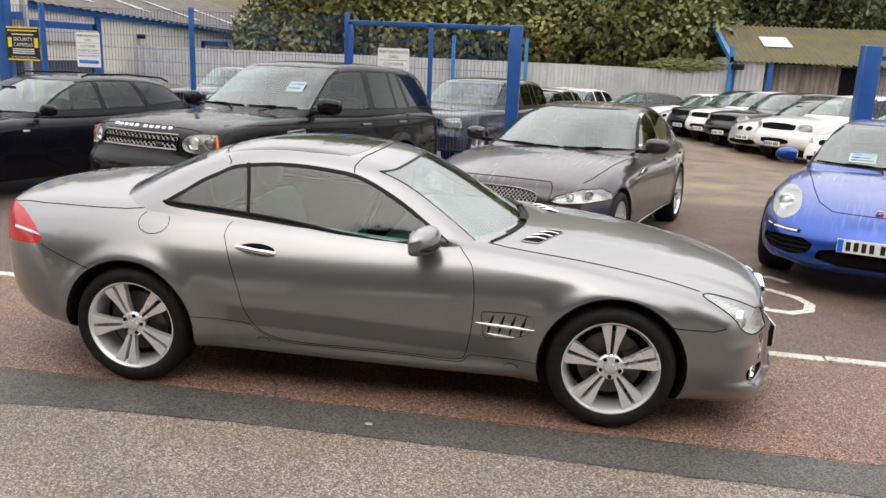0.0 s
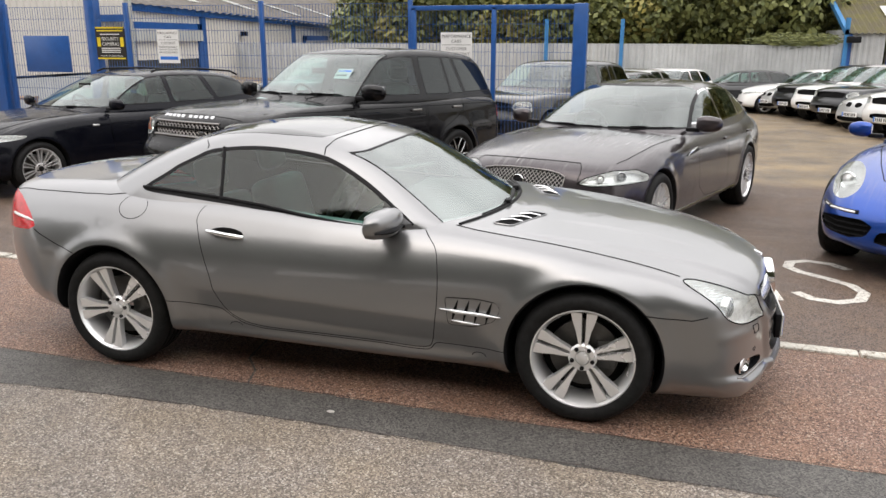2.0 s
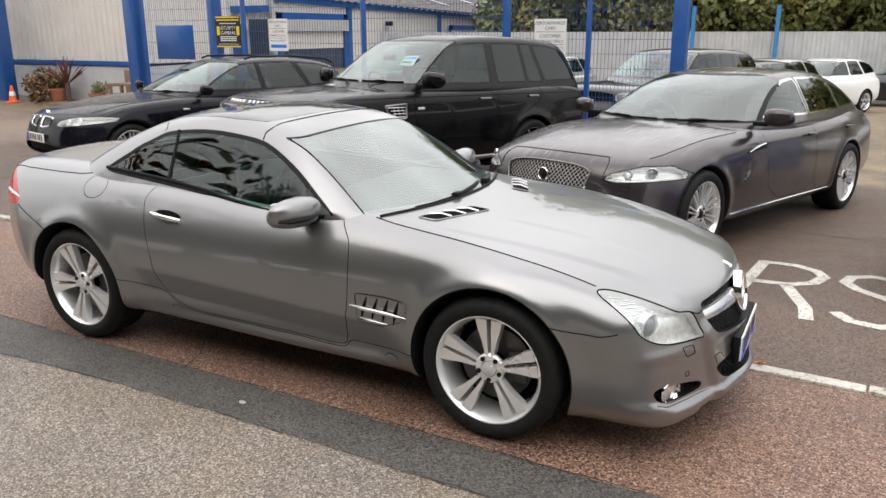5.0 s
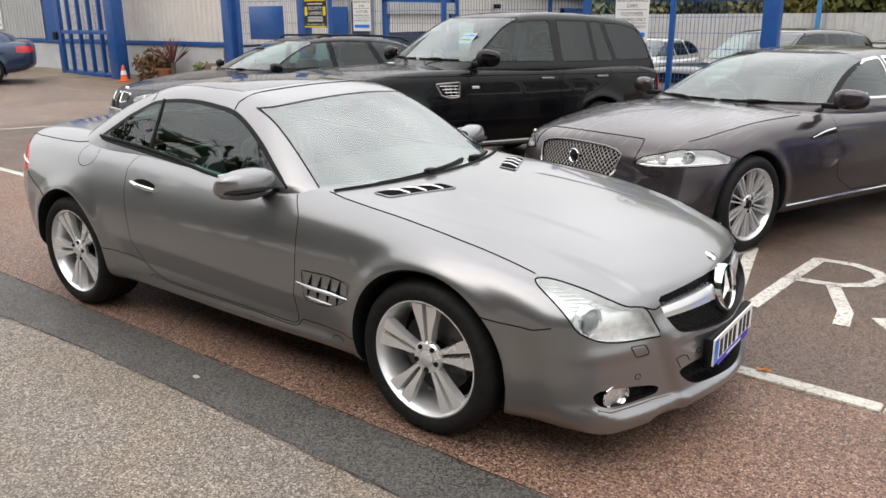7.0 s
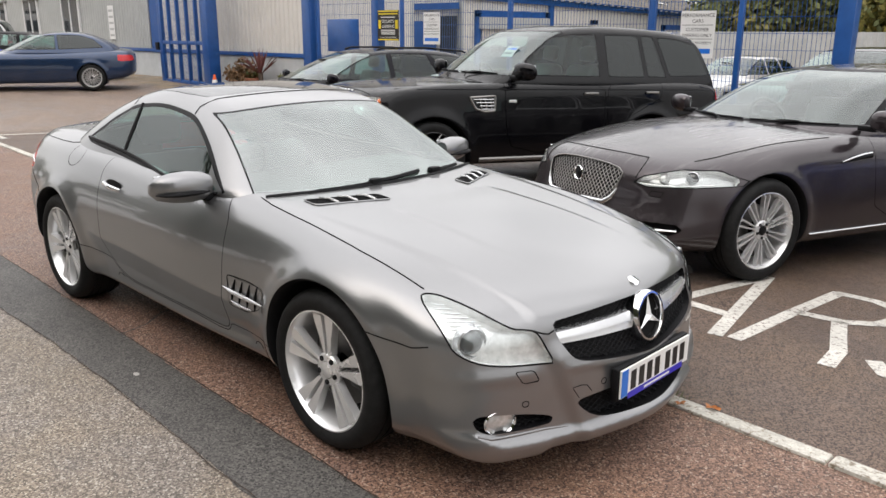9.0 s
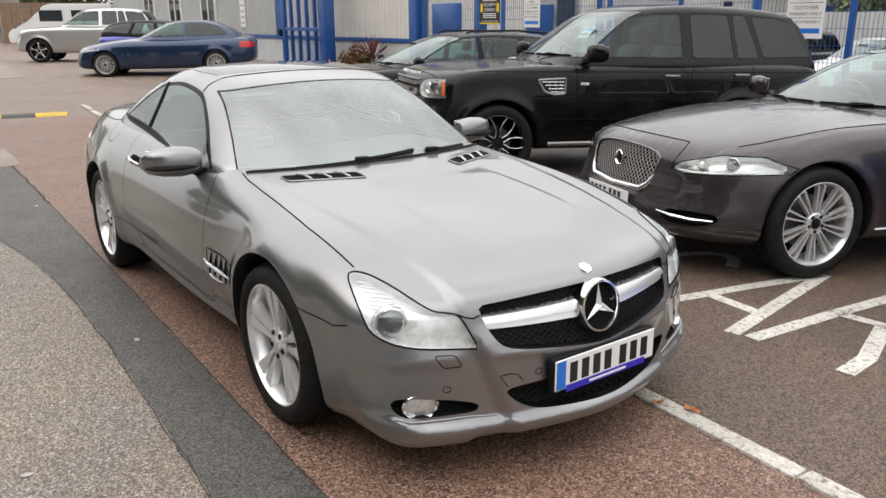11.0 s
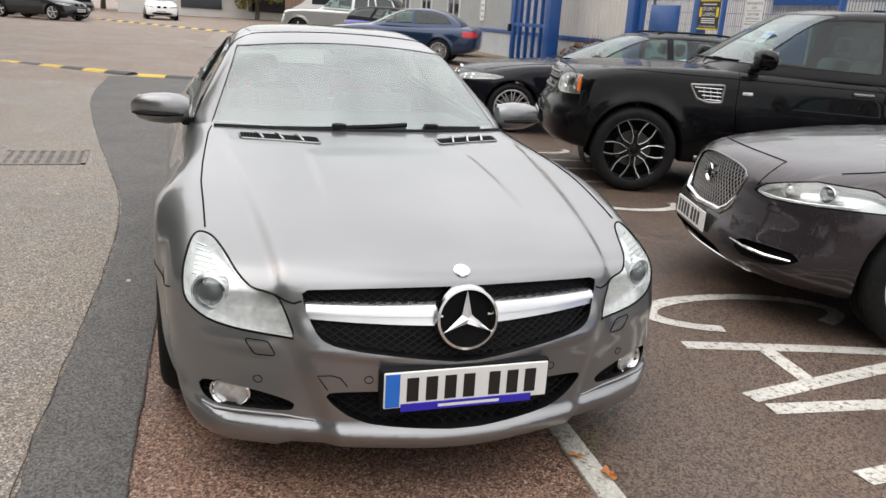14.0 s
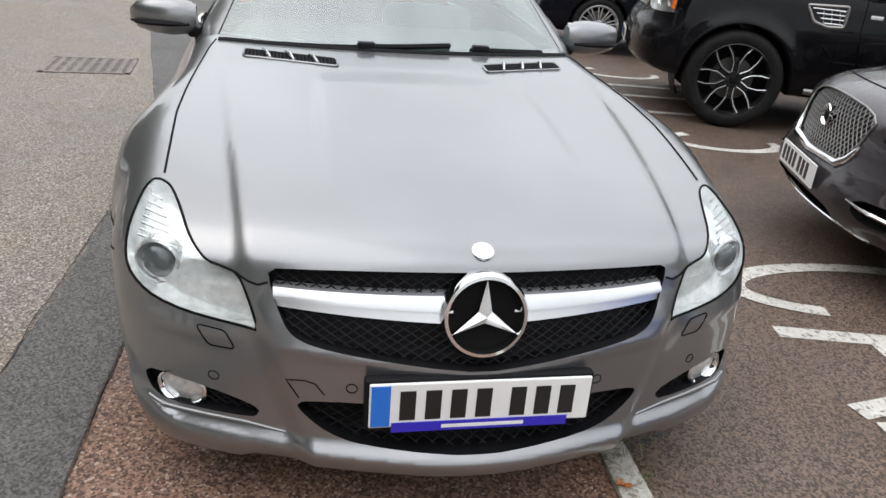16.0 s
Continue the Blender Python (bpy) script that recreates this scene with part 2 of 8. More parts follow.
def prism(bm, poly, h0, h1, m=None, top=1.0):
    """Adds a straight prism over a flat outline (x, y) between two heights; top scales the upper outline."""
    c = Vector((sum(p[0] for p in poly) / len(poly), sum(p[1] for p in poly) / len(poly), 0))
    mm = m or Matrix()
    lo = [bm.verts.new(mm @ Vector((p[0], p[1], h0))) for p in poly]
    hi = [bm.verts.new(mm @ (c + (Vector((p[0], p[1], 0)) - c) * top + Vector((0, 0, h1)))) for p in poly]
    n = len(poly)
    for i in range(n):
        bm.faces.new((lo[i], lo[(i + 1) % n], hi[(i + 1) % n], hi[i]))
    bm.faces.new(lo[::-1])
    bm.faces.new(hi)
    return bm


def spline(*pts):
    """A natural cubic spline through (x, value) points; straight past the ends."""
    x = np.array([p[0] for p in pts], float)
    y = np.array([p[1] for p in pts], float)
    n = len(x)
    h = np.diff(x)
    a = np.zeros((n, n))
    r = np.zeros(n)
    a[0, 0] = a[-1, -1] = 1
    for i in range(1, n - 1):
        a[i, i - 1:i + 2] = h[i - 1], 2 * (h[i - 1] + h[i]), h[i]
        r[i] = 6 * ((y[i + 1] - y[i]) / h[i] - (y[i] - y[i - 1]) / h[i - 1])
    m = np.linalg.solve(a, r)
    s0 = (y[1] - y[0]) / h[0] - h[0] * m[1] / 6
    s1 = (y[-1] - y[-2]) / h[-1] + h[-1] * m[-2] / 6

    def g(q):
        i = np.clip(np.searchsorted(x, q) - 1, 0, n - 2)
        u, v, hh = x[i + 1] - q, q - x[i], h[i]
        s = (m[i] * u ** 3 + m[i + 1] * v ** 3) / (6 * hh) + (y[i] / hh - m[i] * hh / 6) * u + (y[i + 1] / hh - m[i + 1] * hh / 6) * v
        s = np.where(q < x[0], y[0] + s0 * (q - x[0]), s)
        return np.where(q > x[-1], y[-1] + s1 * (q - x[-1]), s)

    grid = np.linspace(x[0] - 1.5, x[-1] + 1.5, 6000)
    vals = g(grid)
    return lambda q: np.interp(q, grid, vals)


def chaikin(pts, rounds=3):
    """A closed outline with its corners cut round."""
    p = np.array(pts, float)
    for _ in range(rounds):
        q = np.roll(p, -1, 0)
        p = np.stack((0.75 * p + 0.25 * q, 0.25 * p + 0.75 * q), 1).reshape(-1, 2)
    return p


def soft(pts, r, n=4):
    """A closed outline with its corners rounded to about the radius r."""
    P = [np.array(p, float) for p in pts]
    out = []
    for i, p in enumerate(P):
        a, b = P[i - 1] - p, P[(i + 1) % len(P)] - p
        la, lb = np.linalg.norm(a), np.linalg.norm(b)
        u, v = p + a * min(r / la, 0.45), p + b * min(r / lb, 0.45)
        for k in range(n + 1):
            t = k / n
            out.append((1 - t) ** 2 * u + 2 * t * (1 - t) * p + t * t * v)
    return np.array(out)


def outline(poly):
    """The signed distance (negative inside) to a closed outline."""
    a = np.asarray(poly, float)
    b = np.roll(a, -1, 0)

    def f(u, v):
        u, v = np.asarray(u, float), np.asarray(v, float)
        best = np.full(u.shape, 1e9)
        inside = np.zeros(u.shape, bool)
        for (ax, ay), (bx, by) in zip(a, b):
            ex, ey = bx - ax, by - ay
            wx, wy = u - ax, v - ay
            t = np.clip((wx * ex + wy * ey) / (ex * ex + ey * ey + 1e-12), 0, 1)
            best = np.minimum(best, (wx - ex * t) ** 2 + (wy - ey * t) ** 2)
            if ey != 0:
                inside ^= ((ay > v) != (by > v)) & (u < ex * (v - ay) / ey + ax)
        d = np.sqrt(best)
        return np.where(inside, -d, d)
    return f


def smax(a, b, k):
    h = np.maximum(k - np.abs(a - b), 0) / k
    return np.maximum(a, b) + h * h * k * 0.25


def grad(f, p, e):
    g = np.empty_like(p)
    for i in range(3):
        d = np.zeros(3)
        d[i] = e
        g[:, i] = (f(*(p + d).T) - f(*(p - d).T)) / (2 * e)
    return g


def skin(f, lo, hi, h, rough=None, eps=0.012):
    """The surface f = 0 as (points, normals, triangles), in cells of size h. rough: a quicker f for the first search."""
    ax = [np.arange(a, b + h, h) for a, b in zip(lo, hi)]
    X, Y, Z = np.meshgrid(*ax, indexing="ij")
    s = (rough or f)(X, Y, Z) < 0
    c = s[:-1, :-1, :-1].astype(np.int8)
    tot = np.zeros(c.shape, np.int8)
    for i in (0, 1):
        for j in (0, 1):
            for k in (0, 1):
                tot += s[i:i + c.shape[0], j:j + c.shape[1], k:k + c.shape[2]]
    act = (tot > 0) & (tot < 8)
    idx = np.full(act.shape, -1, int)
    idx[act] = np.arange(act.sum())
    ii = np.argwhere(act)
    p = np.stack([ax[d][ii[:, d]] + h / 2 for d in range(3)], 1)
    home = p.copy()
    quick = rough or f
    for _ in range(5):
        g = grad(quick, p, h * 0.3)
        v = quick(*p.T)
        p = p - (v / np.maximum((g * g).sum(1), 0.05))[:, None] * g
        p = np.clip(p, home - 1.2 * h, home + 1.2 * h)
    quads = []
    for d in range(3):
        a = s.take(range(s.shape[d] - 1), d)
        b = s.take(range(1, s.shape[d]), d)
        e = np.argwhere(a != b)
        o1, o2 = (d + 1) % 3, (d + 2) % 3
        ok = (e[:, o1] > 0) & (e[:, o2] > 0) & (e[:, o1] < act.shape[o1]) & (e[:, o2] < act.shape[o2])
        e = e[ok]
        flip = a[tuple(e.T)]
        q = []
        for u, w in ((-1, -1), (0, -1), (0, 0), (-1, 0)):
            k = e.copy()
            k[:, o1] += u
            k[:, o2] += w
            q.append(idx[tuple(k.T)])
        q = np.stack(q, 1)
        q[~flip] = q[~flip][:, ::-1]
        quads.append(q)
    q = np.concatenate(quads)
    n = grad(f, p, eps)
    n /= np.linalg.norm(n, axis=1)[:, None] + 1e-9
    t = np.concatenate((q[:, [0, 1, 2]], q[:, [0, 2, 3]]))
    return p, n, t


def cut(m, g):
    """Splits a skin along g = 0: (inside, outside)."""
    p, n, t = m
    if len(t) == 0:
        return m, m
    s = g < 0
    k = s[t].sum(1)
    ins, outs = [t[k == 3]], [t[k == 0]]
    P, N = [p], [n]
    base = len(p)
    for lone_in in (True, False):
        tt = t[k == (1 if lone_in else 2)]
        if not len(tt):
            continue
        lone = np.argmax(s[tt] == lone_in, 1)
        r = np.arange(len(tt))
        a, b, c = tt[r, lone], tt[r, (lone + 1) % 3], tt[r, (lone + 2) % 3]
        ids = []
        for o in (b, c):
            w = (g[a] / (g[a] - g[o] + 1e-12))[:, None]
            P.append(p[a] * (1 - w) + p[o] * w)
            q = n[a] * (1 - w) + n[o] * w
            N.append(q / (np.linalg.norm(q, axis=1)[:, None] + 1e-9))
            ids.append(base + np.arange(len(tt)))
            base += len(tt)
        one = np.stack((a, ids[0], ids[1]), 1)
        two = np.concatenate((np.stack((ids[0], b, c), 1), np.stack((ids[0], c, ids[1]), 1)))
        (ins if lone_in else outs).append(one)
        (outs if lone_in else ins).append(two)
    P, N = np.concatenate(P), np.concatenate(N)
    return tidy((P, N, np.concatenate(ins))), tidy((P, N, np.concatenate(outs)))


def tidy(m):
    p, n, t = m
    used = np.zeros(len(p), bool)
    used[t] = True
    new_id = np.cumsum(used) - 1
    return p[used], n[used], new_id[t]


def joined(*ms):
    P, N, T, o = [], [], [], 0
    for p, n, t in ms:
        P.append(p), N.append(n), T.append(t + o)
        o += len(p)
    return np.concatenate(P), np.concatenate(N), np.concatenate(T)


def shifted(m, d):
    """A skin moved along its normals by d, or along a vector."""
    p, n, t = m
    return (p + (n * d if np.isscalar(d) else np.array(d))), n, t


def rimmed(m, depth, back=True):
    """Walls that run inwards from the edge of a skin, and its floor at that depth (a number, or a vector)."""
    p, n, t = m
    key, inv = np.unique(np.round(p, 5), axis=0, return_inverse=True)
    inv = inv.reshape(-1)
    w = inv[t]
    e = np.concatenate((w[:, [0, 1]], w[:, [1, 2]], w[:, [2, 0]]))
    code = {}
    for i, (a, b) in enumerate(e):
        k = (a, b) if a < b else (b, a)
        code[k] = -1 if k in code else i
    first = np.zeros(len(key), int)
    first[inv] = np.arange(len(p))
    rim = np.array([e[i] for i in code.values() if i >= 0]).reshape(-1, 2)
    a, b = first[rim[:, 0]], first[rim[:, 1]]
    dv = n * -depth if np.isscalar(depth) else np.broadcast_to(np.array(depth), p.shape)
    P = np.concatenate((p[a], p[b], p[b] + dv[b], p[a] + dv[a]))
    k = len(a)
    r = np.arange(k)
    T = np.concatenate((np.stack((r, r + 2 * k, r + k), 1), np.stack((r, r + 3 * k, r + 2 * k), 1)))
    fn = np.cross(P[T[:k, 1]] - P[T[:k, 0]], P[T[:k, 2]] - P[T[:k, 0]])
    fn /= np.linalg.norm(fn, axis=1)[:, None] + 1e-9
    N = np.concatenate((fn, fn, fn, fn))
    return P, N, T


def relaxed(m, rounds=16):
    """A skin evened out within its edge, for clean reflections in glass."""
    p, n, t = m
    key, first, inv = np.unique(np.round(p, 5), axis=0, return_index=True, return_inverse=True)
    w = inv.reshape(-1)[t]
    w = w[(w[:, 0] != w[:, 1]) & (w[:, 1] != w[:, 2]) & (w[:, 2] != w[:, 0])]
    e = np.concatenate((w[:, [0, 1]], w[:, [1, 2]], w[:, [2, 0]]))
    lo, count = np.unique(np.sort(e, 1), axis=0, return_counts=True)
    loose = np.ones(len(key), bool)
    loose[lo[count == 1].ravel()] = False
    a, b = np.concatenate((lo[:, 0], lo[:, 1])), np.concatenate((lo[:, 1], lo[:, 0]))
    deg = np.bincount(a, minlength=len(key))[:, None]
    q, f = p[first].copy(), n[first].copy()
    for _ in range(rounds):
        r = np.zeros_like(q)
        np.add.at(r, a, q[b])
        q = np.where(loose[:, None], 0.4 * q + 0.6 * r / np.maximum(deg, 1), q)
    face = np.cross(q[w[:, 1]] - q[w[:, 0]], q[w[:, 2]] - q[w[:, 0]])
    if (face * f[w[:, 0]]).sum() < 0:
        face = -face
    g = np.zeros_like(q)
    for i in range(3):
        np.add.at(g, w[:, i], face)
    for _ in range(6):
        g /= np.linalg.norm(g, axis=1)[:, None] + 1e-12
        r = g.copy()
        np.add.at(r, a, g[b])
        g = r
    g /= np.linalg.norm(g, axis=1)[:, None] + 1e-12
    return q, g, w


def mesh(name, m, mat, parent=None, label=""):
    """Links a skin as one mesh object with its own smooth normals."""
    p, n, t = m
    me = bpy.data.meshes.new(name)
    me.from_pydata(p.tolist(), [], t.tolist())
    me.materials.append(mat)
    me.shade_smooth()
    me.normals_split_custom_set_from_vertices(n.tolist())
    ob = new(name, me)
    ob.parent = parent
    if label:
        ob["label"] = label
    return ob


# ---- cars ----
def table(f, x0, x1, z0, z1, step=0.008):
    """A quick look-up of a flat field, for the first search of a skin."""
    xs, zs = np.arange(x0, x1 + step, step), np.arange(z0, z1 + step, step)
    T = f(*np.meshgrid(xs, zs, indexing="ij"))

    def g(x, z):
        u = np.clip((x - x0) / step, 0, len(xs) - 1.001)
        v = np.clip((z - z0) / step, 0, len(zs) - 1.001)
        i, j = u.astype(int), v.astype(int)
        a, b = u - i, v - j
        return T[i, j] * (1 - a) * (1 - b) + T[i + 1, j] * a * (1 - b) + T[i, j + 1] * (1 - a) * b + T[i + 1, j + 1] * a * b
    return g


def car_fields(s):
    """The two solids of a car, its body and its cab, as fields; each also in a quick form."""
    wb, L0, L1 = s["wb"], s["rear"], s["front"]
    H = s["height"]
    bpoly = outline(chaikin(s["body"], s.get("body_rounds", 3)))
    cpoly = outline(chaikin(s["cab"], 3))
    W, inset, CW = spline(*s["W"]), spline(*s["inset"]), spline(*s["CW"])
    wm = s["wm"]
    rw, ra = s["wheel_r"], s["arch_r"]
    cf2, cf8, cr2, cr8 = s["plan"]
    zb, tum = s["belt"], s["tumble"]
    hood = s.get("hood")

    def step01(t):
        t = np.clip(t, 0, 1)
        return t * t * (3 - 2 * t)

    def body(prof):
        def f(x, y, z):
            ay = np.abs(y)
            q = ay / wm
            x1 = x + (cf2 * q ** 2 + cf8 * q ** 8) * step01((x - wb + 0.35) / (L1 - wb)) - (cr2 * q ** 2 + cr8 * q ** 8) * step01((-x + 0.35) / (-L0))
            z1 = z + s["crown"] * q ** 2 * step01((z - s["wheel_r"]) / 0.3)
            if hood:
                z1 = z1 - hood(x, ay)
            if "nose" in s:
                x1 = x1 - s["nose"](ay, z) * step01((x - 2.75) / 0.2)
            a = prof(x1, z1)
            fl = 0.0
            for cx in (0.0, wb):
                r = np.sqrt((x - cx) ** 2 + (z - rw) ** 2)
                fl = fl + s["flare"] * np.exp(-((r - ra - 0.005) / 0.055) ** 2)
            b = ay - (W(x) - inset(z) + fl + (s["crease"](x, z) if "crease" in s else 0.0))
            return smax(a, b, s["k"])
        return f

    def cab(prof):
        def f(x, y, z):
            ay = np.abs(y)
            mid = s["cab_mid"]
            x1 = x + s["cab_bow"][0] * ay ** 2 * step01((x - mid + 0.3) / 0.6) - s["cab_bow"][1] * ay ** 2 * step01((mid + 0.3 - x) / 0.6)
            z1 = z + s.get("cab_crown", 0.09) * ay ** 2
            a = prof(x1, z1)
            b = (ay - (CW(x) - tum * np.maximum(z - zb, -0.03))) / math.sqrt(1 + tum * tum)
            return smax(a, b, s["cab_k"])
        return f

    bq = table(bpoly, L0 - 0.9, L1 + 0.9, -0.1, H + 0.4)
    cq = table(cpoly, L0 - 0.9, L1 + 0.9, -0.1, H + 0.4)
    return body(bpoly), body(bq), cab(cpoly), cab(cq)


def side_of(poly, sgn, rounds=2, ymin=0.3):
    o = outline(chaikin(poly, rounds) if rounds else soft(poly, 0.03))
    return lambda p, n: np.where((p[:, 1] * sgn > ymin) & (n[:, 1] * sgn > 0.12), o(p[:, 0], p[:, 2]), 1.0)


def front_of(poly, sgn=0, rounds=2, xmin=0.0, nmin=0.05):
    """A region drawn as seen from ahead, as (y, z); sgn 0: drawn over the whole front."""
    o = outline(chaikin(poly, rounds))

    def g(p, n):
        y = p[:, 1] * (sgn or 1)
        ok = (p[:, 0] > xmin) & (n[:, 0] > nmin)
        return np.where(ok, o(y, p[:, 2]), 1.0)
    return g


def rear_of(poly, sgn, rounds=2, xmax=0.0):
    o = outline(chaikin(poly, rounds))
    return lambda p, n: np.where((p[:, 0] < xmax) & (n[:, 2] < 0.75), o(p[:, 1] * sgn, p[:, 2]), 1.0)


def above_of(poly, rounds=2, nz=0.3):
    o = outline(chaikin(poly, rounds))
    return lambda p, n: np.where(n[:, 2] > nz, o(p[:, 0], p[:, 1]), 1.0)


def take(m, g, gap=0.004):
    """Cuts a panel out of a skin, leaving a joint round it: (panel, rest)."""
    a, rest = cut(m, g(m[0], m[1]))
    if gap:
        a = cut(a, g(a[0], a[1]) + gap)[0]
    return a, rest


def wheel(parent, name, at, left, r, w, rim_r, style, mat, shared, turn=0):
    """A wheel at its axle's end: rim with spokes, tyre, brake disc and hub cap."""
    key = (r, w, rim_r, style)
    mm = pose(*at, 0, 0, 180 if left else 0) @ pose(0, 0, 0, 0, -turn, 0)
    if key in shared:
        ob = copy_thing(shared[key], mm)
        ob.parent = parent
        return ob
    n = 56
    bm = bmesh.new()
    o = -w / 2
    lathe(bm, [(rim_r, o + 0.006), (rim_r + 0.006, o), (rim_r - 0.004, o - 0.002), (rim_r - 0.012, o + 0.012), (rim_r - 0.022, o + 0.03), (rim_r - 0.03, o + 0.10), (rim_r - 0.03, w / 2)], n)
    lathe(bm, [(0.066, o + 0.05), (0.068, o + 0.032), (0.06, o + 0.024), (0.036, o + 0.022), (0.034, o + 0.03), (0.0005, o + 0.03)], 24)
    ob = smooth(part("wheel", bm, mat, parent), 40)
    ob.matrix_basis = mm
    spokes(ob, mat, style, rim_r - 0.012, o)
    bm = bmesh.new()
    hw = w / 2
    prof = [(rim_r - 0.01, -hw + 0.012), (rim_r + 0.004, -hw - 0.004), (rim_r + 0.02, -hw - 0.010), ((rim_r + r) / 2, -hw - 0.014), (r - 0.022, -hw - 0.004), (r - 0.009, -hw + 0.014), (r - 0.002, -hw + 0.035)]
    g = [-0.55, -0.18, 0.18, 0.55]
    for c in g:
        prof += [(r, hw * (c - 0.06)), (r - 0.007, hw * (c - 0.05)), (r - 0.007, hw * (c + 0.05)), (r, hw * (c + 0.06))]
    prof += [(r - 0.002, hw - 0.035), (r - 0.012, hw - 0.01), ((rim_r + r) / 2, hw + 0.012), (rim_r, hw)]
    lathe(bm, prof, 72)
    smooth(part("tyre", bm, M_RUBBER, ob, "black rubber tyre"), 40)
    bm = bmesh.new()
    lathe(bm, [(0.05, o + 0.10), (min(0.165, rim_r - 0.06), o + 0.10), (min(0.165, rim_r - 0.06), o + 0.125), (0.05, o + 0.125)], 40)
    smooth(part("brake_disc", bm, M_DISC, ob), 30)
    # flat black disc added behind the brake for the shade between the spokes
    bm = bmesh.new()
    lathe(bm, [(rim_r - 0.031, o + 0.15), (0.03, o + 0.15)], 40)
    part("wheel_shade_disc", bm, M_SHELL, ob)
    if style in ("five_twin", "ten_twin"):
        bm = bmesh.new()
        box(bm, 0.06, 0.15, o + 0.085, o + 0.14, -0.07, 0.07, 0.012)
        smooth(part("brake_caliper", bm, M_DISC, ob))
    bm = bmesh.new()
    lathe(bm, [(0.0335, o + 0.029), (0.033, o + 0.02), (0.028, o + 0.017), (0.0005, o + 0.016)], 28)
    cap = smooth(part("hub_cap", bm, M_ALLOY if style == "five_twin" else M_TRIM, ob))
    k = 5
    for i in range(k):
        bm = bmesh.new()
        a = 2 * math.pi * (i + 0.5) / k + math.pi / 2
        lathe(bm, [(0.0105, o + 0.034), (0.0105, o + 0.0195), (0.007, o + 0.0185), (0.0005, o + 0.021)], 10, Matrix.Translation((0.05 * math.cos(a), -0.002, 0.05 * math.sin(a))))
        part("wheel_bolt", bm, M_TRIM, ob)
    shared[key] = ob
    return ob


def spokes(root, mat, style, R, o):
    """Adds the spokes of a wheel of rim radius R, with the outer face near y = o."""
    def spoke(outl, ang, y0, y1, dish, top=0.8):
        bm = bmesh.new()
        base = Matrix(((1, 0, 0, 0), (0, 0, -1, 0), (0, 1, 0, 0), (0, 0, 0, 1)))
        rot = Matrix.Rotation(-ang, 4, "Y")
        prism(bm, outl, -y1, -y0, rot @ base, top)
        for v in bm.verts:
            rr = math.hypot(v.co.x, v.co.z)
            v.co.y += dish * (1 - rr / R)
        smooth(part("spoke", bm, mat, root), 40)
    if style == "five_twin":
        for i in range(5):
            a = 2 * math.pi * i / 5 + math.pi / 2
            for sg in (1, -1):
                q = [(0.045, 0.004 * sg), (0.11, 0.007 * sg), (R + 0.004, 0.009 * sg), (R + 0.004, 0.066 * sg), (0.19, 0.056 * sg), (0.13, 0.036 * sg), (0.06, 0.021 * sg)]
                spoke(q if sg > 0 else q[::-1], a, o + 0.010, o + 0.045, 0.020, 0.9)
    elif style == "ten_twin":
        for i in range(10):
            a = 2 * math.pi * i / 10 + math.pi / 2
            for sg in (1, -1):
                q = [(0.05, 0.003 * sg), (R + 0.004, 0.016 * sg), (R + 0.004, 0.034 * sg), (0.05, 0.013 * sg)]
                spoke(q if sg > 0 else q[::-1], a, o + 0.012, o + 0.04, 0.018, 0.8)
    elif style == "mesh":
        for i in range(10):
            a = 2 * math.pi * i / 10
            for sg in (1, -1):
                q = [(0.05, 0.012 * sg), (R * 0.55, 0.004 * sg), (R + 0.004, 0.036 * sg), (R + 0.004, 0.052 * sg), (R * 0.55, 0.018 * sg), (0.05, 0.022 * sg)]
                spoke(q if sg > 0 else q[::-1], a, o + 0.012, o + 0.035, 0.016, 0.8)
    elif style == "split_six":
        for i in range(6):
            a = 2 * math.pi * i / 6 + math.pi / 2
            spoke([(0.04, -0.026), (R * 0.5, -0.022), (R * 0.5, 0.022), (0.04, 0.026)], a, o + 0.014, o + 0.045, 0.012, 0.85)
            for sg in (1, -1):
                q = [(R * 0.46, 0.0), (R * 0.6, 0.012 * sg), (R + 0.004, 0.075 * sg), (R + 0.004, 0.105 * sg), (R * 0.75, 0.052 * sg), (R * 0.46, 0.024 * sg)]
                spoke(q if sg > 0 else q[::-1], a, o + 0.014, o + 0.045, 0.012, 0.85)
                for e in ([(0.06, 0.024 * sg), (R * 0.5, 0.023 * sg), (R * 0.75, 0.052 * sg), (R, 0.104 * sg)],):
                    m = Matrix.Rotation(-a, 4, "Y")
                    tubepart("silver_edge", [m @ Vector((u, o + 0.012 + 0.012 * (1 - u / R), v)) for u, v in e], 0.0038, M_ALLOY, root, 5, label="bright silver spoke edge")
    else:
        k = 7 if style == "seven" else 5
        for i in range(k):
            a = 2 * math.pi * i / k + math.pi / 2
            spoke([(0.04, -0.03), (R * 0.6, -0.022), (R + 0.004, -0.04), (R + 0.004, 0.04), (R * 0.6, 0.022), (0.04, 0.03)], a, o + 0.012, o + 0.04, 0.014, 0.8)


